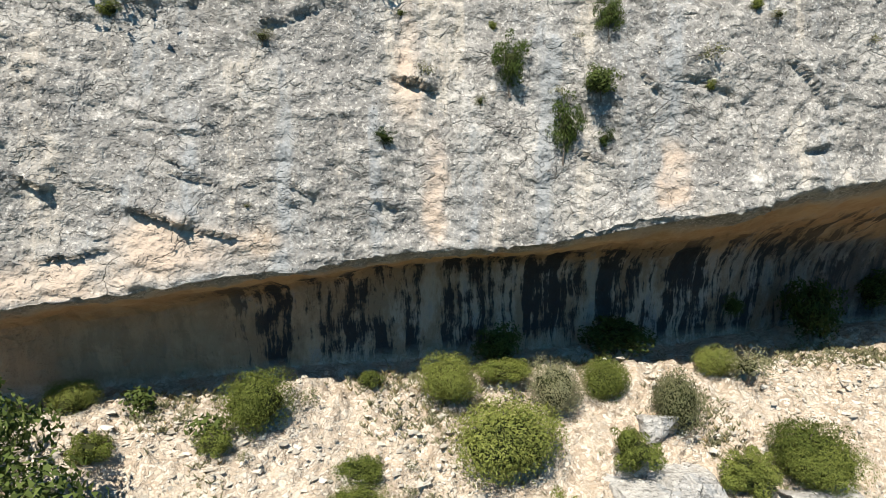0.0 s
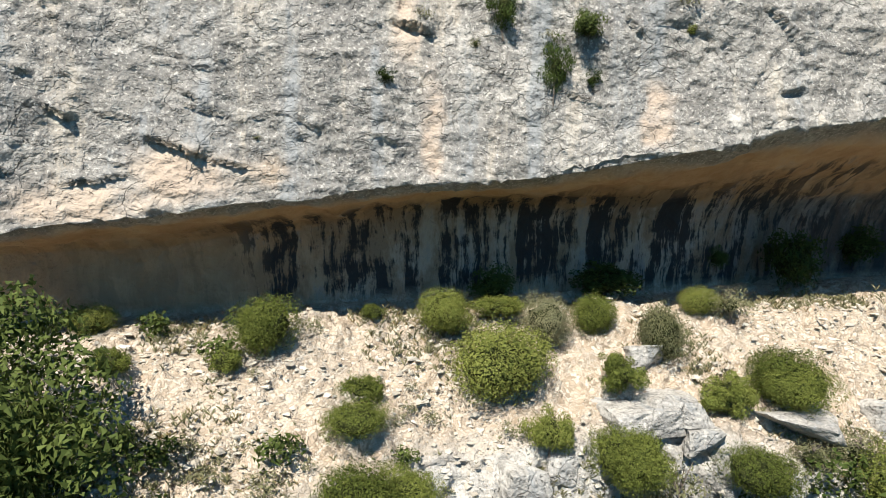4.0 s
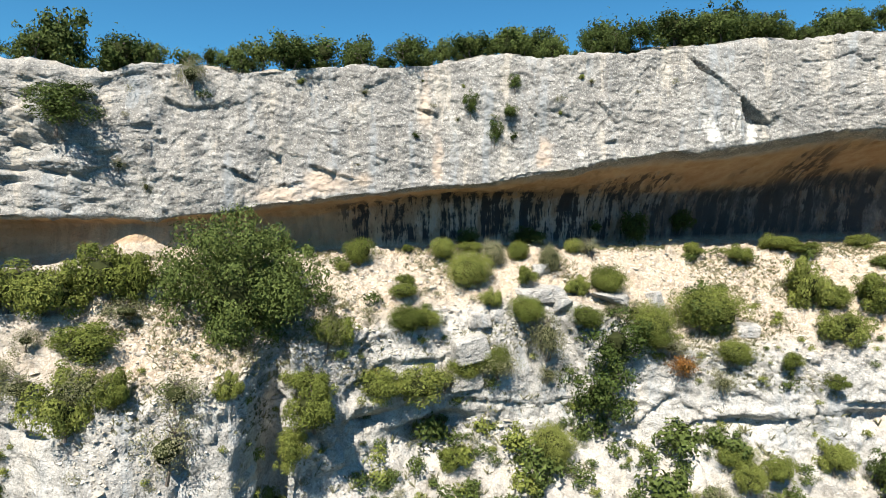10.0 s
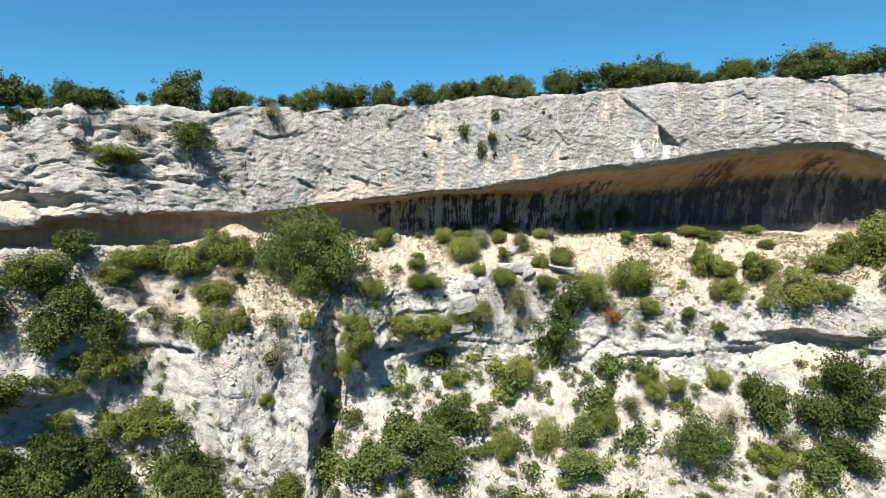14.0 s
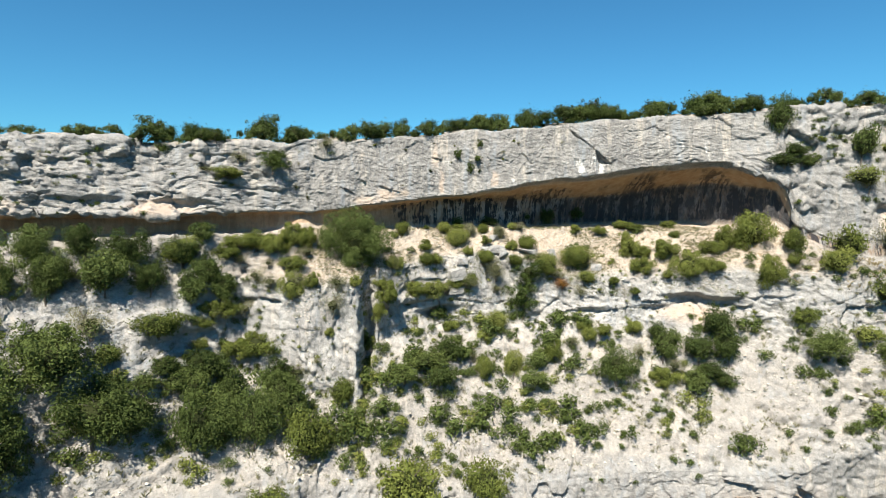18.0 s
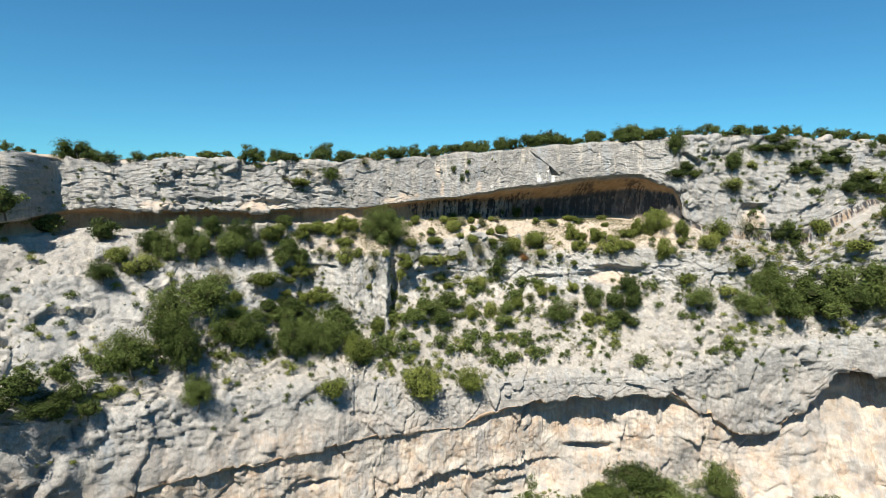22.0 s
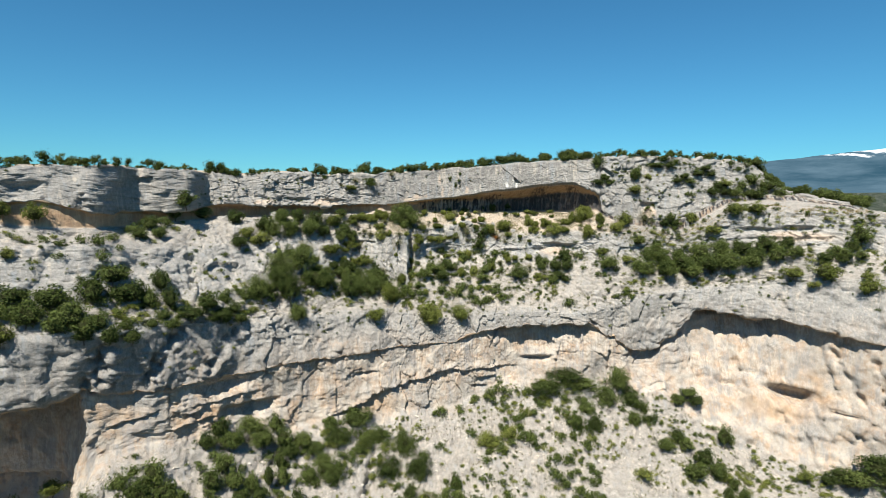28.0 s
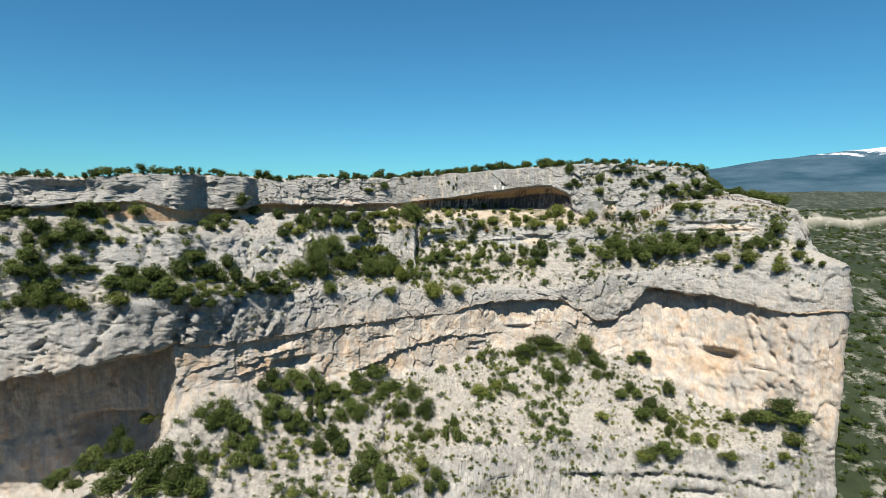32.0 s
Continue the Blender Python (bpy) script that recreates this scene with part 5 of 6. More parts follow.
RIGHT_PLANTS = [('o', 28.2, 11.1, -22.4, 3.9, 5.3), ('o', 21.6, 8.9, -24.7, 5, 5.1), ('o', 32.5, 10.4, -22.7, 4.1, 5), ('o', 35.9, 9.4, -22.4, 4, 4.9), ('o', 35.2, 11.3, -19.8, 4.2, 5), ('o', 31.3, 8.2, -25.3, 3.4, 2.3), ('o', 34.6, 8, -25.2, 3.4, 2.3), ('o', 33.1, 8.4, -23.9, 3.5, 2.3), ('o', 31.2, 8.2, -25.3, 3.7, 2.8), ('d', 29.1, 9.4, -23.4, 2.7, 1.9), ('b', 27.5, 8.6, -24.9, 3.2, 2.7), ('d', 25, 10.8, -22.2, 2.8, 2.8), ('o', 27.8, 12.7, -20.2, 2.5, 2.9), ('d', -25.1, 9.9, 2.4, 2.2, 2), ('p', -21.1, 10.2, 1.2, 4, 2.7), ('p', -20.6, 11, 2.8, 2.3, 1.4), ('d', -28.9, 8.8, 1.2, 2.6, 1.2), ('b', -26.2, 8.9, 0.5, 3.5, 1.6), ('d', -18.6, 11.8, -0.9, 1.1, 1)]
RIGHT_PLANTS_B = [('d', -15.1, 13.8, 4.3, 2.2, 2.2), ('d', -17.3, 12.3, -2.2, 0.8, 1.2), ('o', -28.5, 6.7, -7.1, 3, 2.5), ('r', -4.3, 12.7, -13.1, 1.9, 1.1)]
LEFT_OAKS = [('o', -53.9, -6, -9, 4.4, 4.2), ('o', -44.2, -4.8, -12.3, 4.6, 5.3), ('o', -40.4, -3.4, -12.6, 4.7, 5.4), ('o', -43.4, -1.4, -9.3, 4.8, 5.5), ('b', -46.8, -8.4, -13.9, 5.9, 4.3), ('o', -39.9, -2.3, -11.1, 4.6, 4), ('o', -35.9, -0.9, -11.3, 4.7, 4.1), ('o', -38.8, 0.8, -8.8, 4.8, 4.2), ('o', -35.7, -1.2, -12.1, 4.3, 4.7), ('o', -32.5, 1.9, -12.6, 4.5, 4.8), ('o', -34.7, 2.4, -9.5, 4.5, 4.9), ('b', -30.2, 5.1, -9.7, 4.5, 4), ('o', -28.2, 2.5, -13.7, 3.3, 3.3), ('o', -25.6, 4.8, -14.1, 3.4, 3.4), ('o', -26.9, 4.1, -11.8, 3.3, 3.3), ('d', -36.1, -3.3, -16.3, 4.6, 3.9), ('b', -30.3, -0.9, -16.8, 4.8, 3.3), ('b', -25.2, 4.6, -15.7, 3.5, 2.6), ('o', -46.8, -4.3, -10.6, 4.4, 4.4)]
LEFT_OAKS_B = [('b', -49.8, -9.6, -12.1, 4.1, 3.4), ('o', -50.6, -12.6, -14.4, 4.6, 3.9), ('b', -34.4, -4, -18.9, 3.7, 2.2), ('o', -30.6, -3.5, -22, 3.2, 2.6), ('o', -28, -1.9, -22.4, 3.2, 2.6), ('o', -29.5, -1.9, -20.7, 3.2, 2.6), ('o', -26.4, -1.3, -24.1, 3.7, 4.3), ('o', -23.2, 0.6, -24.7, 3.8, 4.4), ('o', -25.4, 2.3, -22.2, 3.2, 3), ('o', -34.6, -7.4, -23.2, 3.9, 2.7), ('o', -31.4, -5.8, -23.7, 3.9, 2.7), ('o', -33.3, -5.5, -22, 4, 2.7), ('o', -18.1, 1.2, -24.8, 4.8, 4.8), ('b', -11.9, 2.8, -25.2, 3.3, 3.3)]
RIGHT_OAKS = [('b', 41.4, 16.4, -8.5, 5.8, 6), ('b', 50.1, 11.5, -11.3, 4.5, 4), ('b', 53, 13.4, -9.4, 5.5, 5.5), ('d', 59.6, 14.5, -9, 4.6, 5.5), ('o', 65.2, 14.4, -9.4, 3.3, 2.6), ('o', 68.5, 14.4, -9.5, 3.3, 2.6), ('o', 67.1, 14.7, -7.9, 3.3, 2.6), ('b', 46, 13.4, -8.7, 3.3, 4.2), ('b', 56.2, 10.1, -14.5, 5, 3.5), ('b', 45.9, 10.6, -17.7, 3.6, 2.8), ('o', 58.5, 9, -19.5, 3.2, 4.4), ('o', 61.8, 9.2, -19.7, 3.2, 4.4), ('o', 61.6, 11.2, -17.2, 3.2, 4.4), ('o', 63.2, 7, -21.8, 4.7, 4.8), ('o', 68.3, 7.5, -22, 4.7, 4.8), ('o', 68, 10.3, -19.4, 4.8, 5), ('o', 47.2, 7.6, -21.2, 5.2, 4.3), ('b', 52.4, 8.7, -19.6, 3.5, 2.6), ('d', 57.3, 16.3, -0.7, 2.8, 3.7)]
RIGHT_OAKS_B = [('o', 45.9, 16.6, 2.5, 3.4, 2.1), ('o', 49.6, 17.2, 2.5, 3.4, 2.1), ('o', 48.1, 17.5, 3.8, 3.4, 2.1), ('o', 46, 18.5, 6.8, 3.8, 5.7), ('o', 56.9, 17.5, 3.5, 3.8, 5.6), ('b', 60.9, 18, 4.5, 2.8, 1.9), ('b', 45.8, 13, -10.3, 2.7, 2.2), ('b', 41.6, 11.6, -12.9, 3.2, 4.5)]
PROW_PLANTS = [('o', 56.6, 6.7, -23.1, 6.5, 6.2), ('o', 63, 6.2, -23.2, 6.4, 6.2), ('o', 60.7, 8.9, -19.5, 6.5, 6.2), ('o', 63.7, 5.3, -23.4, 6.2, 4.4), ('o', 70, 5.4, -23.5, 6.2, 4.4), ('o', 67.8, 7.6, -20.9, 6.2, 4.5), ('o', 70.1, 7.6, -22.4, 6.3, 5.5), ('o', 75.1, 4.3, -22.2, 6.2, 5.4), ('o', 73.5, 8.1, -19, 6.3, 5.5), ('o', 74.7, 6.1, -21.4, 6.2, 5.7), ('o', 80, 3.7, -21.3, 6.1, 5.6), ('o', 78, 6.4, -17.9, 6.2, 5.7), ('o', 79.5, 3.6, -20.8, 6.6, 5.6), ('o', 85.5, 2.1, -20.8, 6.6, 5.6), ('o', 83.5, 5, -17.4, 6.6, 5.6), ('o', 86.1, 3.1, -18.7, 6.1, 5.1), ('o', 91.3, 1, -18.7, 6.1, 5.1), ('o', 89.3, 3.1, -15.6, 6.1, 5.1), ('o', 92, 2, -16.7, 4.9, 3.3)]
PROW_PLANTS_B = [('o', 95.9, 0.1, -16.7, 4.9, 3.2), ('o', 94.7, 2.4, -14.7, 4.9, 3.3), ('b', 93.9, -2.1, -22.6, 6.1, 3.8), ('b', 100.3, -6.2, -22.1, 7.9, 5.1), ('b', 97.5, -5.8, -24.6, 4.1, 2.6), ('o', 101.9, -3.7, -18.2, 4.8, 3.2), ('o', 105.6, -5.8, -18.1, 4.7, 3.1), ('o', 105, -2.7, -16.3, 4.8, 3.2), ('o', 105.8, -5.4, -17, 4.1, 3.1), ('o', 109.3, -6.4, -17.1, 4, 3.1), ('o', 108.8, -3.8, -15.2, 4.1, 3.2), ('b', 107.2, -12.5, -25.1, 5.8, 5.1), ('b', 108.3, -10.8, -21.6, 4, 2.6), ('b', 112.5, -13.3, -20.1, 4, 2.9), ('b', 114.3, -16.2, -21.6, 3, 2.1), ('o', 115.9, -9.3, -17.6, 4, 3.7), ('b', 117.6, -17.3, -22.3, 3, 2.8), ('o', 80.3, 17.4, -0.4, 4, 2.8), ('o', 84.1, 16.8, -0.4, 4, 2.8)]
PROW_PLANTS_C = [('o', 82.7, 18.1, 1.4, 4, 2.8)]
KNOB_PLANTS = [('o', 87.3, 17.2, -0.7, 4.5, 3.4), ('o', 93.2, 20.1, -0.8, 4.6, 3.4), ('o', 91.2, 20.7, 1.4, 4.6, 3.4), ('o', 95.1, 23.8, 2.8, 5.4, 4.8), ('o', 96, 21, -1.5, 6.6, 4.2), ('o', 102.3, 20.2, -1.6, 6.6, 4.2), ('o', 99.8, 21.7, 1.1, 6.6, 4.2), ('b', 82.6, 7.5, -5.6, 6.4, 4.4), ('b', 88.1, 7.3, -5.2, 6, 3.2), ('o', 110.6, -4.1, -13.4, 5.7, 5.9), ('b', 77.3, 8.8, -11.3, 6, 4), ('b', 73.1, 14.4, -8, 4.9, 3.7), ('o', 63.7, 18.9, 7.8, 4.3, 2.3), ('o', 67.8, 18.6, 7.8, 4.2, 2.3), ('o', 66.4, 20.4, 9.4, 4.3, 2.3), ('o', 70.1, 18.1, 3.3, 3.7, 2.1), ('o', 73.7, 17.7, 3.2, 3.7, 2.1), ('o', 72.1, 18.4, 4.6, 3.8, 2.1), ('b', 56.9, 16.2, 0.1, 5, 3.3)]
KNOB_PLANTS_B = [('o', 76.2, 18.4, 5.4, 4.3, 2.3), ('o', 81, 19.8, 5.4, 4.3, 2.3), ('o', 78.9, 19.7, 6.9, 4.3, 2.3), ('b', 84.7, 18.2, 2.3, 5.8, 2.9)]
LEFT_SLOPE = [('o', -109, -50, -7.4, 3.9, 2.8), ('o', -105.7, -49.3, -7.4, 3.9, 2.8), ('o', -108.2, -48.2, -5.7, 3.9, 2.8), ('b', -99.5, -44.2, -5.5, 3.2, 3.2), ('o', -103.4, -51.2, -15.3, 4.4, 5.4), ('o', -99.2, -51, -15.5, 4.4, 5.4), ('o', -101.6, -50.1, -12.1, 4.4, 5.4), ('o', -97.2, -49.4, -14.1, 6.1, 4.6), ('o', -92.2, -47.5, -14.3, 6.2, 4.6), ('o', -95.2, -47.1, -11.4, 6.2, 4.6), ('o', -90.8, -46.1, -13.4, 3.1, 2.4), ('o', -88.1, -45.4, -13.6, 3.1, 2.4), ('o', -89.8, -44.7, -12, 3.1, 2.4), ('o', -104.4, -54.7, -21.9, 5.9, 5.3), ('o', -99.4, -53.5, -22.2, 6, 5.3), ('o', -101.9, -53.5, -18.8, 6, 5.3), ('o', -95.6, -51.2, -21.5, 5.2, 3.7), ('o', -91.6, -49.3, -21.9, 5.3, 3.7), ('o', -93.8, -49.6, -19.5, 5.3, 3.7)]
LEFT_SLOPE_B = [('o', -102.9, -56, -29.3, 4.2, 4.4), ('o', -99.7, -54.5, -29.7, 4.3, 4.4), ('o', -101.9, -53.9, -26.9, 4.3, 4.5), ('o', -98.8, -55.3, -28.7, 5.1, 5.3), ('o', -95, -53.5, -29.2, 5.2, 5.3), ('o', -97.2, -53.5, -25.7, 5.2, 5.3), ('b', -84.6, -44.5, -14.4, 3.2, 2.9), ('b', -88.6, -40.5, -6.3, 4, 4), ('b', -83.4, -37.7, -7.3, 4.9, 4.9), ('b', -89.7, -42.6, -9.1, 4, 2.5), ('o', -96.2, -43.8, -7.7, 5.5, 3.3), ('o', -92.2, -41.5, -7.9, 5.5, 3.3), ('o', -93.2, -44, -5.7, 5.4, 3.3), ('o', -66.1, -12.6, -7.8, 5.5, 4.6), ('o', -62.2, -7.2, -8, 5.7, 4.7), ('o', -62.4, -14.9, -4.9, 5.5, 4.5), ('o', -69, -24.7, -11.5, 4.2, 3.3), ('o', -66.2, -20.9, -11.8, 4.3, 3.4), ('o', -68.8, -19, -9.7, 4.3, 3.4)]
LEFT_SLOPE_C = [('o', -71.3, -39.9, -23.8, 6.6, 5.9), ('o', -66.3, -35.7, -24.5, 6.8, 6), ('o', -69.4, -35.6, -20.6, 6.7, 6), ('o', -84.4, -49.2, -25.5, 6.2, 4.6), ('o', -79.7, -46.4, -26.1, 6.3, 4.7), ('o', -82.4, -46.6, -23, 6.3, 4.7), ('o', -79.2, -48, -27.1, 7.1, 5.6), ('o', -73.2, -45.6, -27.7, 7.2, 5.7), ('o', -76.7, -45.1, -24.1, 7.2, 5.7)]
LEFT_BELT = [('o', -74.6, -46.5, -28.8, 5.4, 4.7), ('o', -70.2, -44.4, -29.3, 5.5, 4.8), ('o', -72.7, -44.1, -26.2, 5.5, 4.8), ('o', -70.3, -44.8, -30.6, 4.6, 3.8), ('o', -66.5, -42.9, -31.1, 4.7, 3.9), ('o', -68.7, -42.6, -28.6, 4.7, 3.9), ('o', -66.1, -43.1, -30.9, 3.8, 3), ('o', -63.3, -40.5, -31.5, 3.8, 3), ('o', -65.3, -39.9, -29.6, 3.8, 3), ('o', -63, -33.6, -26.1, 4, 6.1), ('o', -59.7, -31.4, -26.6, 4, 6.2), ('o', -62, -29.9, -22.8, 4.1, 6.2), ('o', -61.2, -36.7, -29.5, 3.9, 2.6), ('o', -58.2, -34, -30.1, 4, 2.6), ('o', -60.2, -33.5, -28.4, 4, 2.7), ('o', -55.5, -30.6, -28.9, 6, 3.6), ('o', -50.8, -25.8, -29.8, 6.2, 3.7), ('o', -53.3, -27, -27.2, 6.1, 3.7), ('o', -49.8, -24.9, -30.8, 3.2, 3.3)]
LEFT_BELT_B = [('o', -47.1, -23.1, -31.1, 3.2, 3.3), ('o', -48.5, -23.5, -28.9, 3.2, 3.3), ('b', -81.9, -51.1, -29.5, 5.9, 4.5), ('b', -91.2, -53.1, -29.9, 5.9, 5), ('o', -43.8, -17.8, -26.6, 6.5, 7.8), ('o', -37.9, -14.7, -27.2, 6.6, 7.9), ('o', -41.4, -12, -22.3, 6.7, 8), ('o', -40, -13.3, -24.3, 7.7, 6.9), ('o', -32.9, -9.1, -25, 7.9, 7), ('o', -36.8, -7.7, -20.6, 7.9, 7.1), ('o', -30.5, -7.1, -26.1, 6.5, 6.4), ('o', -24.2, -1.6, -27, 6.4, 6), ('o', -25.5, -4.9, -28.2, 5.8, 8.3), ('o', -19.9, -2.5, -28.7, 5.9, 8.4), ('o', -20, -1.2, -26.8, 3.6, 5), ('o', -16.4, 0.1, -27.1, 3.7, 5), ('o', -18.3, 2.4, -24.1, 3.7, 5)]
LEFT_BELT_C = [('b', -14.4, -1.9, -29.5, 6.1, 6.1), ('o', -35.6, -16, -32.2, 4.8, 5.6), ('b', -3.9, -3.3, -35, 6.8, 6.8), ('b', 4.7, -1.4, -34.5, 5.2, 5.2), ('b', -17.8, -7.6, -33.5, 5.5, 4.4)]
SCREE_LEFT = [('o', -89.4, -43.4, -71, 4.2, 5.6), ('o', -85.4, -43.2, -71.3, 4.2, 5.7), ('o', -88.4, -40.8, -68.5, 4.3, 5.7), ('o', -94.5, -47.9, -73.7, 5.5, 4.9), ('o', -88.6, -48.8, -73.5, 5.5, 4.9), ('o', -93, -45.4, -71.7, 5.6, 5), ('o', -84, -54.1, -76.9, 8.9, 7.6), ('o', -74.4, -55.6, -76.4, 8.8, 7.5), ('o', -80.9, -50.6, -73.7, 9.1, 7.8), ('o', -74.8, -54.9, -74.9, 7.1, 8.3), ('o', -67.7, -54.8, -75.2, 7.2, 8.3), ('o', -72.2, -52, -71, 7.3, 8.4), ('o', -68.4, -55.6, -77.2, 6.3, 6.7), ('o', -62.7, -54.5, -78, 6.3, 6.7), ('o', -66.1, -53, -74.2, 6.4, 6.8), ('o', -66.3, -49.9, -71.2, 3.7, 5.6), ('o', -63.2, -48.5, -72.1, 3.7, 5.7), ('o', -65.3, -47.2, -68.8, 3.7, 5.7), ('o', -100.5, -51.4, -76.6, 5.4, 3.9)]
SCREE_LEFT_B = [('o', -94.9, -51.8, -76.5, 5.4, 3.9), ('o', -98.7, -49.6, -74.9, 5.4, 4), ('o', -66.3, -42.2, -62, 4.8, 4), ('o', -61.8, -41.5, -62.4, 4.8, 4), ('o', -64.5, -40.3, -60.2, 4.8, 4), ('o', -62.4, -42.9, -65.1, 5.7, 7), ('o', -57.4, -41.1, -66.1, 5.7, 7.1), ('o', -60.7, -38.9, -62.2, 5.8, 7.2), ('o', -57.4, -43.1, -69.7, 4.8, 5.9), ('o', -53.2, -41.5, -70.6, 4.8, 5.9), ('o', -55.7, -40.3, -67.2, 4.8, 6), ('o', -55.4, -46.4, -73, 5.6, 5), ('o', -50.4, -44.5, -74.1, 5.7, 5.1), ('o', -53.4, -43, -71.3, 5.7, 5.1), ('b', -82.5, -37.6, -64.8, 6.3, 4.1), ('o', -53.1, -30.6, -58, 5.1, 4.3), ('o', -48.7, -28.2, -58.9, 5.2, 4.3), ('o', -51.4, -26.7, -56.5, 5.2, 4.4), ('o', -50.3, -35.3, -64.9, 5, 5.4)]
SCREE_LEFT_C = [('o', -45.9, -33.3, -65.9, 5.1, 5.4), ('o', -48.6, -31.8, -62.8, 5.1, 5.5), ('o', -47.8, -28, -58.9, 6.2, 5), ('o', -42.2, -25.4, -59.9, 6.3, 5), ('o', -45.6, -23, -57.3, 6.4, 5.1), ('o', -41.7, -24.3, -60, 4.3, 5.1), ('o', -37.7, -23.1, -60.6, 4.3, 5.1), ('o', -40.1, -20.8, -57.9, 4.4, 5.2), ('o', -44.5, -34.4, -68.6, 4.1, 4.2), ('o', -40.8, -33.1, -69.2, 4.1, 4.2), ('o', -42.9, -31.9, -66.9, 4.1, 4.3), ('o', -39.2, -30.2, -66.8, 3.2, 5.3), ('o', -36.4, -28.2, -67.7, 3.2, 5.4), ('o', -38.3, -26.1, -64.9, 3.2, 5.4), ('o', -36.6, -23.2, -62.3, 5.4, 3.4), ('o', -31.5, -21.1, -63.1, 5.4, 3.4), ('o', -34.1, -20.5, -61, 5.4, 3.5)]
SCREE_MIDDLE = [('o', -31.2, -25.3, -68.8, 5.3, 5.1), ('o', -26, -24, -69.5, 5.4, 5.1), ('o', -28.7, -22.7, -66.6, 5.4, 5.1), ('o', -35.8, -35.4, -74.9, 6, 6), ('o', -30.1, -33.6, -75.9, 6.1, 6.1), ('o', -33.3, -31.3, -72.8, 6.1, 6.1), ('o', -26.4, -16.6, -62.8, 7.7, 6), ('o', -19, -13.2, -64.1, 7.9, 6.1), ('o', -22.8, -11.8, -60.5, 7.9, 6.1), ('o', -20.1, -15.3, -65.4, 5.6, 4), ('o', -14.6, -13.1, -66.2, 5.7, 4.1), ('o', -17.3, -12, -63.9, 5.7, 4.1), ('o', -13.3, -18.4, -71.5, 6.6, 8.2), ('o', -6.7, -17.4, -72.1, 6.7, 8.2), ('o', -9.9, -13.2, -68.2, 6.8, 8.4), ('o', -9.9, -24.1, -76.3, 3.7, 4.5), ('o', -6.2, -23.5, -76.7, 3.7, 4.5), ('o', -8, -21.7, -74.5, 3.8, 4.5), ('b', -4.6, -22.6, -75.6, 4.7, 4.7)]
SCREE_MIDDLE_B = [('o', -24.8, -37.6, -82.2, 6.9, 7.3), ('o', -18.1, -35.4, -83.6, 7, 7.4), ('o', -21.6, -32.8, -79.8, 7.1, 7.5), ('o', -17.7, -37.9, -85.2, 4, 6.1), ('o', -13.8, -37.1, -85.9, 4, 6.2), ('o', -15.8, -35.4, -82.6, 4.1, 6.2), ('o', -5, -34, -87.3, 4.1, 5.5), ('o', -0.8, -32.1, -88.5, 4.2, 5.5), ('o', -2.8, -31.3, -85.2, 4.2, 5.6), ('o', 0.7, -22.3, -77.1, 3.3, 5.6), ('o', 4, -22.3, -77.2, 3.3, 5.6), ('o', 2.6, -18.6, -75, 3.4, 5.7), ('b', -7.1, -31.9, -81.7, 5.3, 6.6), ('o', 27.8, -0.7, -54.3, 10.8, 4.6), ('o', 38.9, 0.4, -54.7, 10.8, 4.6), ('o', 33.9, 1.4, -52, 10.9, 4.6), ('o', 13.8, -0.2, -58.1, 3.7, 5.1), ('o', 17.5, 0.1, -58.3, 3.7, 5.1), ('o', 16, 2.5, -55.6, 3.8, 5.1)]
SCREE_MIDDLE_C = [('o', 44, -1.6, -58.9, 7.2, 7.7), ('o', 51.5, -0.9, -59.4, 7.2, 7.7), ('o', 48.4, 0.8, -54.8, 7.3, 7.8), ('o', 35.1, -7.9, -63.6, 4.7, 6.3), ('o', 40, -7.7, -63.9, 4.7, 6.3), ('o', 38.2, -5, -60.5, 4.8, 6.4), ('o', 51.1, -4.7, -62.4, 4.6, 4.3), ('o', 55.6, -4.9, -62.4, 4.6, 4.3), ('o', 54, -2.8, -60.2, 4.6, 4.3), ('o', 58, -9.9, -66.9, 5.2, 3.7), ('o', 63, -10.6, -66.8, 5.1, 3.7), ('o', 61.3, -8.3, -65.1, 5.2, 3.7), ('o', 64.7, -1.3, -57.9, 4.9, 3.3), ('o', 69.2, -2.5, -57.7, 4.9, 3.2), ('o', 67.2, -1.5, -55.8, 4.9, 3.2)]
SCREE_RIGHT = [('o', 63.1, -16.1, -72.2, 5.9, 5.4), ('o', 69.3, -15.5, -72.6, 5.9, 5.4), ('o', 67.4, -12.9, -70, 6, 5.5), ('o', 70.3, -19.4, -76.4, 3.4, 4.2), ('o', 73.7, -19.6, -76.4, 3.4, 4.2), ('o', 73, -17.2, -74.6, 3.5, 4.2), ('o', 64.3, -22.5, -81.1, 6.6, 2.9), ('o', 70.5, -23.4, -80.8, 6.5, 2.9), ('o', 67.8, -22.3, -79.3, 6.6, 2.9), ('o', 99.8, -23.3, -70.8, 8.6, 5.4), ('o', 107.1, -25.6, -70.1, 8.5, 5.4), ('o', 103.9, -24, -67.1, 8.6, 5.4), ('o', 94.5, -20, -71.5, 4.5, 3), ('o', 97.9, -22, -70.9, 4.4, 2.9), ('o', 96.7, -20.3, -69.5, 4.5, 3), ('b', 90.5, -18.2, -71.5, 4.8, 4), ('b', 78.3, -21.7, -77.4, 5.3, 4.6), ('b', 83.4, -22.3, -78.2, 4.6, 5.3), ('b', 87, -26.3, -80.6, 6.9, 2.8)]
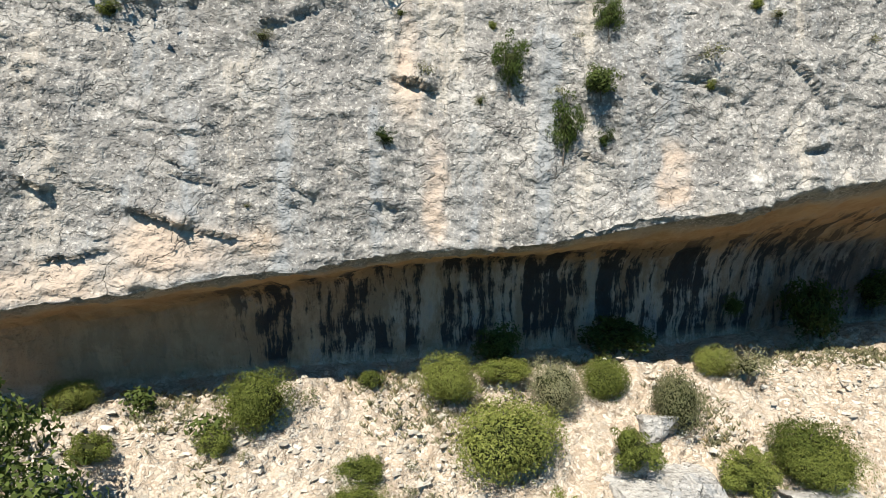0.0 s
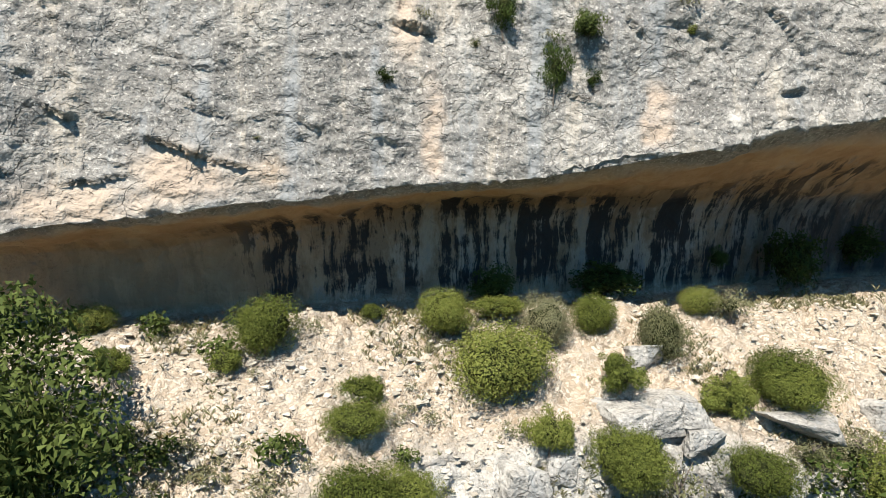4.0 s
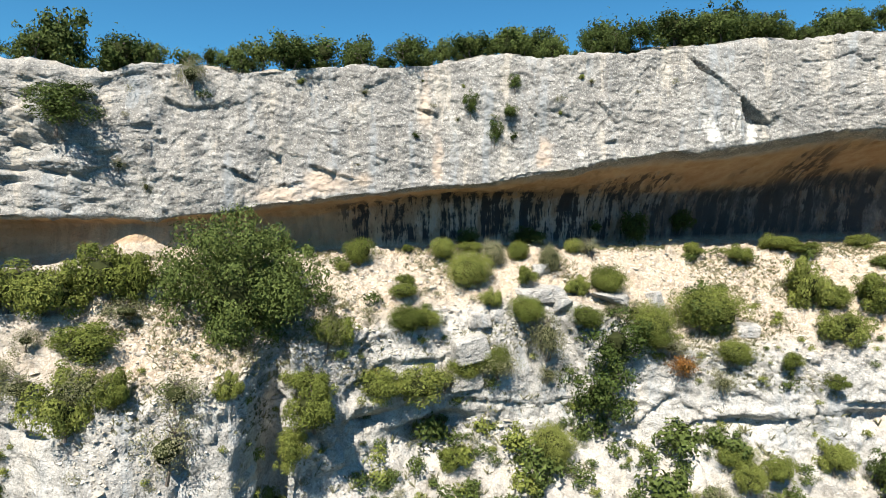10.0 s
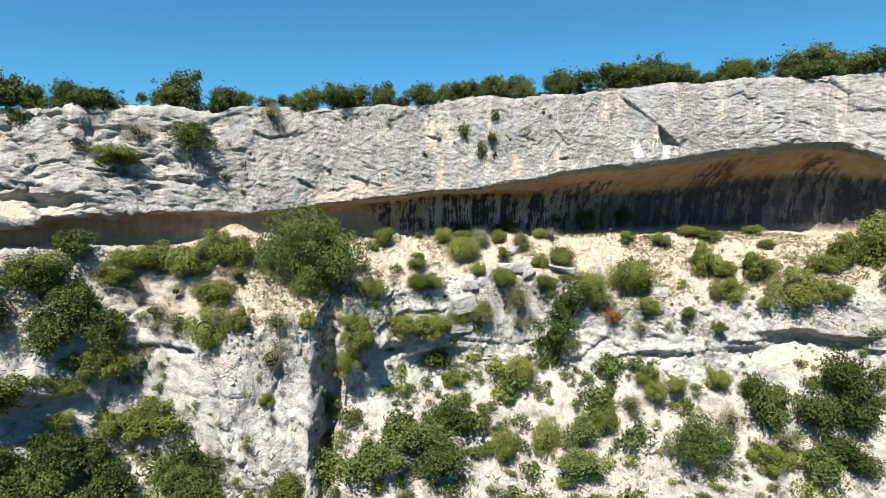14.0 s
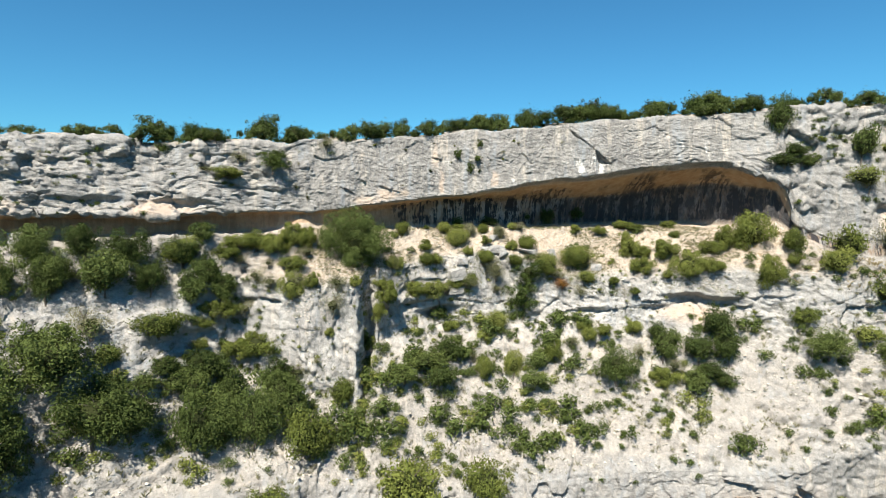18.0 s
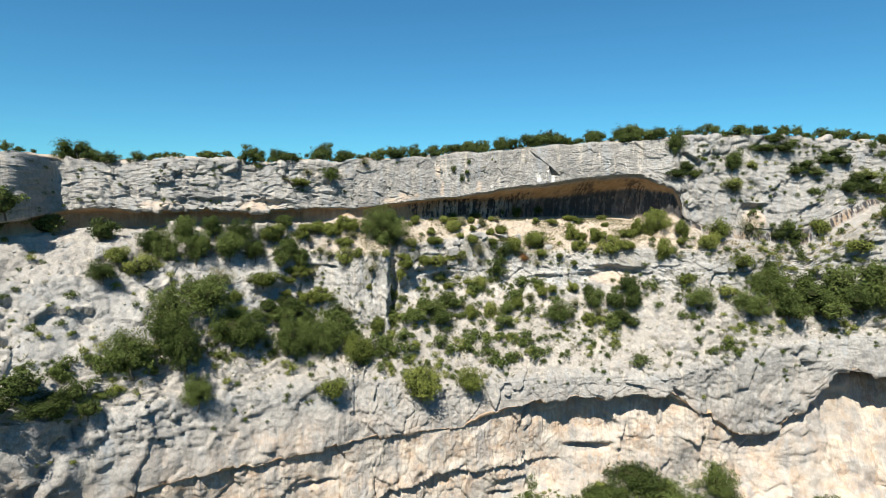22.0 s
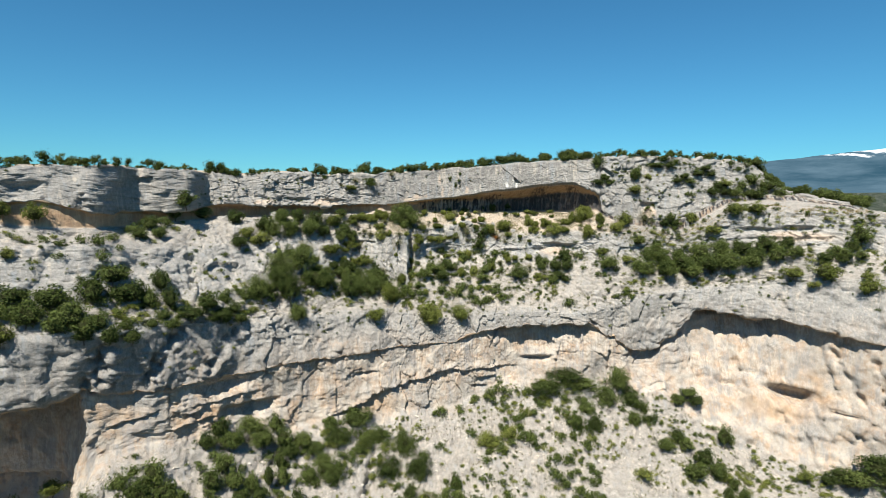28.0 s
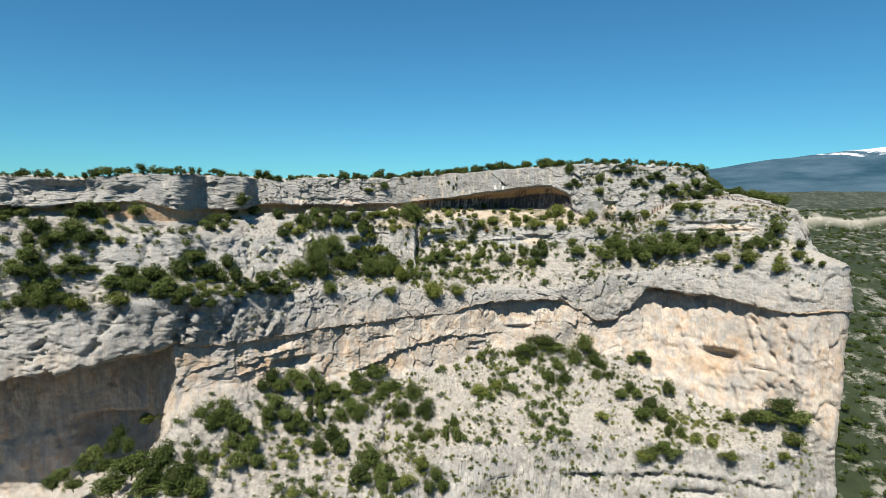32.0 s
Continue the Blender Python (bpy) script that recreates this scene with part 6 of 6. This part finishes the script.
SCREE_RIGHT_B = [('b', 104.5, -28.7, -75.6, 6.8, 5.1), ('b', 101.4, -29.4, -79.5, 4.1, 4.1), ('b', 62.1, -23.1, -81.6, 7.7, 3.9), ('o', 74.3, -8.6, -66.5, 4.5, 5.6), ('b', 50.8, -15.2, -71.9, 5.5, 2.9), ('b', 22, -3.8, -60.3, 4.6, 3.8), ('b', 17.7, -8.9, -64.5, 5.6, 4.5), ('b', 12, -9.8, -66.2, 6.7, 4.8), ('o', 12, -11.8, -67.6, 3.3, 2.7), ('o', 15.3, -12.1, -67.6, 3.3, 2.7), ('o', 14, -9.7, -66.6, 3.3, 2.8), ('b', -11.1, -35.4, -84.1, 5.8, 4.9)]
PLANTED = [LEDGE_PLANTS, LEDGE_PLANTS_B, FACE_PLANTS, BROW_PLANTS, CLEFT_PLANTS, STEP_PLANTS, CRACK_PLANTS, TERRACE_PLANTS, FOOT_PLANTS, FOOT_PLANTS_B, RIGHT_PLANTS, RIGHT_PLANTS_B, LEFT_OAKS, LEFT_OAKS_B, RIGHT_OAKS, RIGHT_OAKS_B, PROW_PLANTS, PROW_PLANTS_B, PROW_PLANTS_C, KNOB_PLANTS, KNOB_PLANTS_B, LEFT_SLOPE, LEFT_SLOPE_B, LEFT_SLOPE_C, LEFT_BELT, LEFT_BELT_B, LEFT_BELT_C, SCREE_LEFT, SCREE_LEFT_B, SCREE_LEFT_C, SCREE_MIDDLE, SCREE_MIDDLE_B, SCREE_MIDDLE_C, SCREE_RIGHT, SCREE_RIGHT_B]
BOULDERS = [(6.3, 17, -8.9, 3.1, 1.1), (8.2, 16.5, -9.5, 1.5, 1), (11.5, 17.2, -9.1, 3.3, 0.9), (14.9, 18.3, -9.6, 1.5, 1.8), (2.5, 15.6, -10.3, 1.9, 1.2), (3.6, 16, -10.1, 1.4, 1.1), (-0.1, 15.8, -9.7, 0.9, 0.4), (1.5, 14.8, -14.1, 2.9, 1.7), (7.4, 17.3, -8.6, 2.9, 1), (7.1, 18.6, -7.4, 1.7, 1.1), (-45, 0.6, -7.4, 4.3, 2.2), (-51.8, -8, -10.7, 4.5, 2.8), (-57.6, -3.6, -7.6, 4.4, 1.6), (-45.2, 1.3, -7.1, 4.2, 2.7), (20.8, 16.7, -11.2, 2, 1.1), (1.8, 14.3, -12, 2.9, 1.9)]

for bed in PLANTED:
    for row in bed:
        grow(*row)

# trees along the plateau's edge
plat = random.Random(3)
RIM_A = np.array(RIM, float)
KINDS["k"] = [plant("plateau_oak", s, OAK, 26, 760, 0.05, "low scrubby oak on the plateau's edge", "tree", "oaks along the rim", high=0.95, ragged=0.5, core=0.36, lift=0.5, branches=5, lob=(0.07, 0.17)) for s in (81, 82, 83)]
KINDS["q"] = [plant("plateau_pine", s, PINE, 10, 480, 0.06, "dark juniper on the plateau's edge", "tree", "junipers along the rim", high=1.2, ragged=0.5, core=0.4, lift=0.5, branches=5) for s in (91, 92)]


def crest(x, back):
    j = int(np.argmin(np.abs(COLS - x)))
    col = G[:row_at(0) + 1, j]
    want = np.interp(x, RIM_A[:, 0], RIM_A[:, 1]) + back
    i = int(np.argmin(np.abs(col[:, 1] - want)))
    return col[i]


for i in range(430):
    x = plat.uniform(-125, 97) if i > 110 else plat.uniform(-35, 50)
    back = abs(plat.gauss(0.6, 1.8)) + 0.25
    clump = noise.noise(Vector((x * 0.16, 3.0, back * 0.1)))
    if clump < -0.25 and plat.random() < 0.5:
        continue
    g = crest(x, back)
    h = (0.8 + 2.6 * plat.random() ** 1.4) * (1.0 + 0.4 * clump) * (1.15 if 14 < x < 45 else 0.95)
    grow("q" if plat.random() < 0.3 else "k", g[0], g[1], g[2] - 0.1, h * plat.uniform(0.75, 1.3), h)

# low scrub closing the fringe along the rim
fringe = [crest(plat.uniform(-130, 97), abs(plat.gauss(0, 1.6)) + 0.1) for _ in range(330)]

# wood on the back of the knob and down towards the prow
for i in range(60):
    s = plat.random()
    x = 98 + 21 * s
    g = crest(x, plat.uniform(0, 7))
    h = plat.uniform(2, 4.4)
    grow("o", g[0], g[1], g[2] - 0.2, h * 1.2, h)


# ---- small growth and stones over the slopes ----
def spots(rng, count, lo, hi, x0, x1, keep=None, low=0.0):
    """Places on the cliff between two beds, spread by area, with the ground's facing."""
    rows = np.where((LEV >= lo) & (LEV < hi))[0]
    cols = np.where((COLS >= x0) & (COLS < x1))[0][:-1]
    r0, r1, c0, c1 = rows[0], rows[-1], cols[0], cols[-1]
    a, b, c = G[r0:r1, c0:c1], G[r0 + 1:r1 + 1, c0:c1], G[r0:r1, c0 + 1:c1 + 1]
    n = np.cross(b - a, c - a)
    area = np.linalg.norm(n, axis=-1)
    up = n[..., 2] / (area + 1e-9)
    w = (area * (up > low)).ravel()
    if keep is not None:
        w = w * keep(a.reshape(-1, 3))
    k = rng.choice(len(w), count, p=w / w.sum())
    u, v = rng.random(count)[:, None], rng.random(count)[:, None]
    A, B, C = a.reshape(-1, 3)[k], b.reshape(-1, 3)[k], c.reshape(-1, 3)[k]
    return A + (B - A) * u + (C - A) * v, (n / (area[..., None] + 1e-9)).reshape(-1, 3)[k]


rng = np.random.default_rng(17)


def patchy(size, seed, cut=0.0):
    return lambda p: np.clip((fbm(p, size, 3, seed) - cut) * 5, 0.02, 1)


# shrubs strewn between the larger ones, joined by kind
def brush(seed, lobes, count, size, high, ragged, core):
    r = np.random.default_rng(seed)
    return crown(r, lobes, count, size, 1.0, high, ragged, 0.0, 0.45)[:2]


BRUSH = {"b": [brush(s, 12, 95, 0.10, 0.82, 0.2, 0.6) for s in (101, 102, 103)], "o": [brush(s, 13, 125, 0.098, 0.95, 0.3, 0.5) for s in (111, 112, 113)], "d": [brush(s, 9, 80, 0.075, 0.8, 0.45, 0.0) for s in (121, 122)]}
RIM_BRUSH = [brush(s, 9, 90, 0.105, 0.95, 0.45, 0.5) for s in (131, 132, 133)]
SCRUB = {k: ([], [], [0]) for k in BRUSH}
for kind, count, lo, hi, x0, x1, s0, s1, low in (("b", 330, 10.02, 11.6, 0, 114, 0.7, 1.8, -0.05), ("o", 260, 5.2, 7.0, -60, 118, 0.6, 1.8, -0.3), ("d", 300, 5.0, 7.0, -60, 118, 0.5, 1.2, -0.3), ("b", 420, 10.02, 11.9, -40, 114, 0.5, 1.4, -0.05), ("o", 420, 10.02, 11.9, -60, 114, 0.6, 1.9, -0.05), ("o", 330, 3.9, 7.0, -100, 118, 0.5, 1.5, -0.2), ("b", 260, 4.6, 7.0, -100, 118, 0.4, 1.2, -0.2), ("d", 240, 4.6, 7.0, -100, 118, 0.4, 1.1, -0.2), ("o", 90, 0.05, 1.0, 47, 104, 0.4, 1.3, -0.6), ("o", 90, 0.05, 1.0, -120, -14, 0.3, 1.0, -0.5), ("o", 60, 7.0, 7.5, -70, 118, 0.5, 1.3, -0.6), ("o", 170, 10.05, 11.9, -50, 112, 0.8, 2.2, 0.0), ("o", 150, 3.9, 6.95, 40, 118, 0.7, 2.0, -0.1), ("o", 150, 5.9, 6.95, -70, 60, 0.7, 1.8, 0.0), ("b", 170, 10.05, 11.9, -60, 112, 0.7, 1.8, 0.0), ("o", 45, 0.1, 1.0, 47, 100, 0.5, 1.3, -0.4), ("d", 170, 4.0, 6.9, -32, 50, 0.3, 0.9, 0.0), ("b", 150, 4.9, 6.9, -40, 60, 0.35, 1.0, -0.2), ("o", 70, 4.9, 6.9, -34, 50, 0.5, 1.3, -0.2), ("b", 260, 6.0, 6.95, -70, 118, 0.9, 2.4, 0.15), ("d", 40, 6.0, 6.95, -60, 100, 0.8, 1.8, 0.15), ("o", 130, 6.0, 6.9, -110, 70, 1.6, 3.4, 0.15), ("o", 130, 10.05, 11.7, -78, 8, 1.4, 3.2, -0.1), ("b", 300, 10.05, 11.2, -60, 112, 1.0, 2.8, 0.1), ("o", 190, 10.05, 11.2, -70, 40, 1.8, 3.8, 0.1), ("b", 80, 3.9, 5.6, 46, 116, 0.9, 2.2, -0.1), ("d", 26, 4.1, 5.6, -60, 46, 0.5, 1.3, 0.0), ("o", 60, 0.0, 4.5, 48, 96, 1.0, 2.6, -0.2), ("b", 50, 0.2, 4.5, 48, 96, 0.8, 1.6, -0.2), ("o", 70, 3.9, 6.9, -125, -62, 1.6, 3.6, 0.0), ("b", 60, 3.9, 6.9, -125, -40, 0.9, 2.2, 0.0), ("d", 22, 0.0, 0.5, -60, 46, 0.4, 0.9, 0.05), ("b", 14, 7.0, 7.9, -110, 118, 0.7, 1.6, -0.3), ("b", 60, 11.0, 12.2, -100, 112, 0.9, 2.4, -0.1)):
    at, nn = spots(rng, count, lo, hi, x0, x1, patchy(9.0, count, 0.0), low)
    pats = BRUSH[kind]
    for p in at:
        w = float(rng.uniform(s0, s1))
        a = rng.uniform(0, 6.28)
        v = pats[int(rng.integers(len(pats)))]
        turned = np.stack([v[0][:, 0] * math.cos(a) - v[0][:, 1] * math.sin(a), v[0][:, 0] * math.sin(a) + v[0][:, 1] * math.cos(a), v[0][:, 2] * rng.uniform(0.8, 1.1)], -1)
        bv, bf, bn = SCRUB[kind]
        bv.append(turned * w + p + np.array([0, -0.1 * w, -0.12 * w]))
        bf.append(v[1] + bn[0])
        bn[0] += len(v[0])
for p in fringe:
    w = float(rng.uniform(0.5, 1.5))
    v = RIM_BRUSH[int(rng.integers(3))]
    bv, bf, bn = SCRUB["o"]
    bv.append(v[0] * w + p - np.array([0, 0, 0.1 * w]))
    bf.append(v[1] + bn[0])
    bn[0] += len(v[0])
for kind, leaf, name, label in (("b", BOX, "scrub_box", "small yellow-green shrubs dotted over the slopes"), ("o", OAK, "scrub_oak", "small dark green scrub oaks dotted over the slopes"), ("d", GREY, "scrub_dry", "small grey-green dry shrubs dotted over the slopes")):
    bv, bf, bn = SCRUB[kind]
    tagged(new(name, tri_mesh(name, np.concatenate(bv), np.concatenate(bf), leaf)), label, "shrubs", kind="stuff")


def strew(name, at, verts, faces, scale, rng, material, label, category, squash=(0.6, 1.0), lean=0.0, smooth=False):
    """Many small pieces in one mesh."""
    n = len(at)
    a = rng.uniform(0, 2 * math.pi, n)
    ca, sa = np.cos(a)[:, None], np.sin(a)[:, None]
    v = np.asarray(verts)[None] * scale[:, None, None]
    v = v * np.stack([rng.uniform(0.75, 1.3, n), rng.uniform(0.75, 1.3, n), rng.uniform(*squash, n)], -1)[:, None, :]
    x, y = v[..., 0] * ca - v[..., 1] * sa, v[..., 0] * sa + v[..., 1] * ca
    v = np.stack([x, y, v[..., 2]], -1)
    if lean:
        v[..., :2] += v[..., 2:3] * rng.normal(size=(n, 1, 2)) * lean
    v = v + at[:, None, :]
    f = (np.asarray(faces)[None] + (np.arange(n) * len(verts))[:, None, None]).reshape(-1, np.asarray(faces).shape[1])
    return tagged(new(name, tri_mesh(name, v.reshape(-1, 3), f, material, smooth)), label, category, kind="stuff")


STONE, st, sb = mat("stone")
s_info = st.nodes.new("ShaderNodeNewGeometry")
s_col = ramp(st, s_info.outputs["Random Per Island"], [(0.0, (0.36, 0.32, 0.265)), (0.5, (0.50, 0.455, 0.385)), (1.0, (0.64, 0.60, 0.53))])
s_col = mix(st, ramp(st, noise_tex(st, coords(st), 7.0, 6, 0.7), [(0.45, 0.0), (0.65, 0.6)]), s_col, (0.33, 0.32, 0.30))
st.links.new(s_col, sb.inputs["Base Color"])
s_b = node(st, "ShaderNodeBump", Strength=0.8, Distance=0.12)
st.links.new(noise_tex(st, coords(st), 5.0, 8, 0.7), s_b.inputs["Height"])
st.links.new(s_b.outputs[0], sb.inputs["Normal"])



def chip(seed):
    """A flat sharp-edged bit of limestone: the hull of a few points."""
    r = random.Random(seed)
    c = bmesh.new()
    for _ in range(9):
        d = Vector((r.gauss(0, 1), r.gauss(0, 1), r.gauss(0, 1))).normalized() * r.uniform(0.7, 1.1)
        c.verts.new((d.x, d.y * 0.8, d.z * 0.55))
    hull = bmesh.ops.convex_hull(c, input=c.verts[:])
    bmesh.ops.delete(c, geom=[g for g in hull["geom_interior"] if isinstance(g, bmesh.types.BMVert)], context="VERTS")
    bmesh.ops.triangulate(c, faces=c.faces[:])
    c.verts.index_update()
    out = np.array([v.co[:] for v in c.verts]), np.array([[v.index for v in f.verts] for f in c.faces])
    c.free()
    return out


for name, count, lo, hi, x0, x1, small, large, low in (("ledge_stones", 14400, 3.3, 5.3, -18, 36, 0.035, 0.2, 0.0), ("belt_stones", 4500, 5.9, 6.95, -60, 90, 0.06, 0.34, 0.15), ("scree_stones", 4000, 10.05, 11.1, -80, 110, 0.1, 0.6, 0.1), ("terrace_stones", 1600, 3.9, 5.5, -80, 118, 0.06, 0.3, 0.1)):
    for k in range(3):
        at, nn = spots(rng, count // 3, lo, hi, x0, x1, patchy(3.0, 7, -0.15), low)
        cv, cf = chip(k + 5)
        strew(name, at, cv, cf, small + (large - small) * rng.random(count // 3) ** 3.5, rng, STONE, "loose pale limestone rubble on the slope", "stones", (0.6, 1.1), 0.4)

# dry tufts: blades fanned from a foot
tv, tf = [], []
for k in range(9):
    a, l = random.uniform(0, 6.28), random.uniform(0.6, 1.0)
    t, w = random.uniform(0.3, 0.9), 0.045
    d = Vector((math.cos(a), math.sin(a), 0))
    s = Vector((-d.y, d.x, 0)) * w
    n = len(tv)
    tv += [tuple(s), tuple(-s), tuple(d * t * 0.5 + Vector((0, 0, l * 0.7)) - s * 0.8), tuple(d * t + Vector((0, 0, l)))]
    tf += [(n, n + 1, n + 2), (n, n + 2, n + 3)]
for name, count, lo, hi, x0, x1, s0, s1, material, label in (("dry_grass", 3000, 3.5, 5.0, -18, 40, 0.07, 0.24, STRAW, "straw-coloured dry grass tufts"), ("thyme_tufts", 17000, 3.6, 5.4, -18, 40, 0.08, 0.28, GREY, "grey-green low thyme tufts"), ("slope_tufts", 3800, 5.6, 7.0, -70, 100, 0.2, 0.6, GREY, "grey-green tufts on the stony slope"), ("scree_tufts", 3200, 10.05, 11.2, -80, 112, 0.3, 0.8, GREY, "grey-green tufts on the lower slope"), ("terrace_tufts", 1500, 3.9, 5.2, 40, 118, 0.2, 0.6, STRAW, "straw-coloured grass on the high terrace")):
    at, nn = spots(rng, count, lo, hi, x0, x1, patchy(4.0, 3, -0.1), 0.05)
    strew(name, at, tv, tf, s0 + (s1 - s0) * rng.random(count) ** 1.5, rng, material, label, "grass", (0.7, 1.2), 0.25)


# ---- boulders ----
def boulder(x, y, z, w, h, seed):
    """An angular block: the hull of a few corner points, cut finer and roughened."""
    r = random.Random(seed)
    b = bmesh.new()
    for k in range(16):
        p = [r.choice((-1, 1)) * r.uniform(0.55, 1.0) for _ in range(3)]
        b.verts.new((p[0] * w * 0.43, p[1] * w * 0.36, p[2] * h * 0.46))
    hull = bmesh.ops.convex_hull(b, input=b.verts[:])
    bmesh.ops.delete(b, geom=[g for g in hull["geom_interior"] if isinstance(g, bmesh.types.BMVert)], context="VERTS")
    bmesh.ops.subdivide_edges(b, edges=b.edges[:], cuts=5, use_grid_fill=True)
    bmesh.ops.smooth_vert(b, verts=b.verts[:], factor=0.5, use_axis_x=True, use_axis_y=True, use_axis_z=True)
    for v in b.verts:
        v.co += v.co.normalized() * (0.07 * noise.noise(v.co * 2.2 + Vector((seed, 0, 0))) + 0.03 * noise.noise(v.co * 7)) * min(w, 1.5)
    me = bpy.data.meshes.new("boulder")
    b.to_mesh(me)
    b.free()
    me.attributes.new("pale", "FLOAT", "POINT").data.foreach_set("value", np.full(len(me.vertices), 0.95, np.float32))
    me.materials.append(ROCK)
    ob = tagged(new("boulder", me), "pale grey limestone boulder lodged on the slope", "boulder", "boulders on the ledge")
    ob.matrix_basis = pose(x, y, z + 0.08 * h, seed * 7 % 14 - 7, seed * 5 % 16 - 8, seed * 37 % 50 - 25)
    return ob


for i, row in enumerate(BOULDERS):
    boulder(*row, i + 1)

# ---- far woods ----
rows_k, cols_k = np.where((TX > 126) & (TX < 620) & (TY > 30) & (TY < 700))
k = rng.choice(len(rows_k), 12000)
at = np.stack([TX[rows_k[k], cols_k[k]], TY[rows_k[k], cols_k[k]], TZ[rows_k[k], cols_k[k]]], -1) + np.concatenate([rng.uniform(-4, 4, (12000, 2)), np.zeros((12000, 1))], 1)
dense = np.clip(0.35 - (at[:, 2] + 110) / 90 + fbm(at, 50, 3, 33), 0.25, 1)
at = at[rng.random(12000) < dense]
FW_V, FW_F = crown(np.random.default_rng(151), 9, 46, 0.16, 1.0, 0.95, 0.3, 0.0, 0.4)[:2]
strew("far_woods", at, FW_V, FW_F, rng.uniform(2.2, 6.5, len(at)), rng, PINE, "scrub and woods on the slope across the side valley", "woods", (0.6, 1.0))
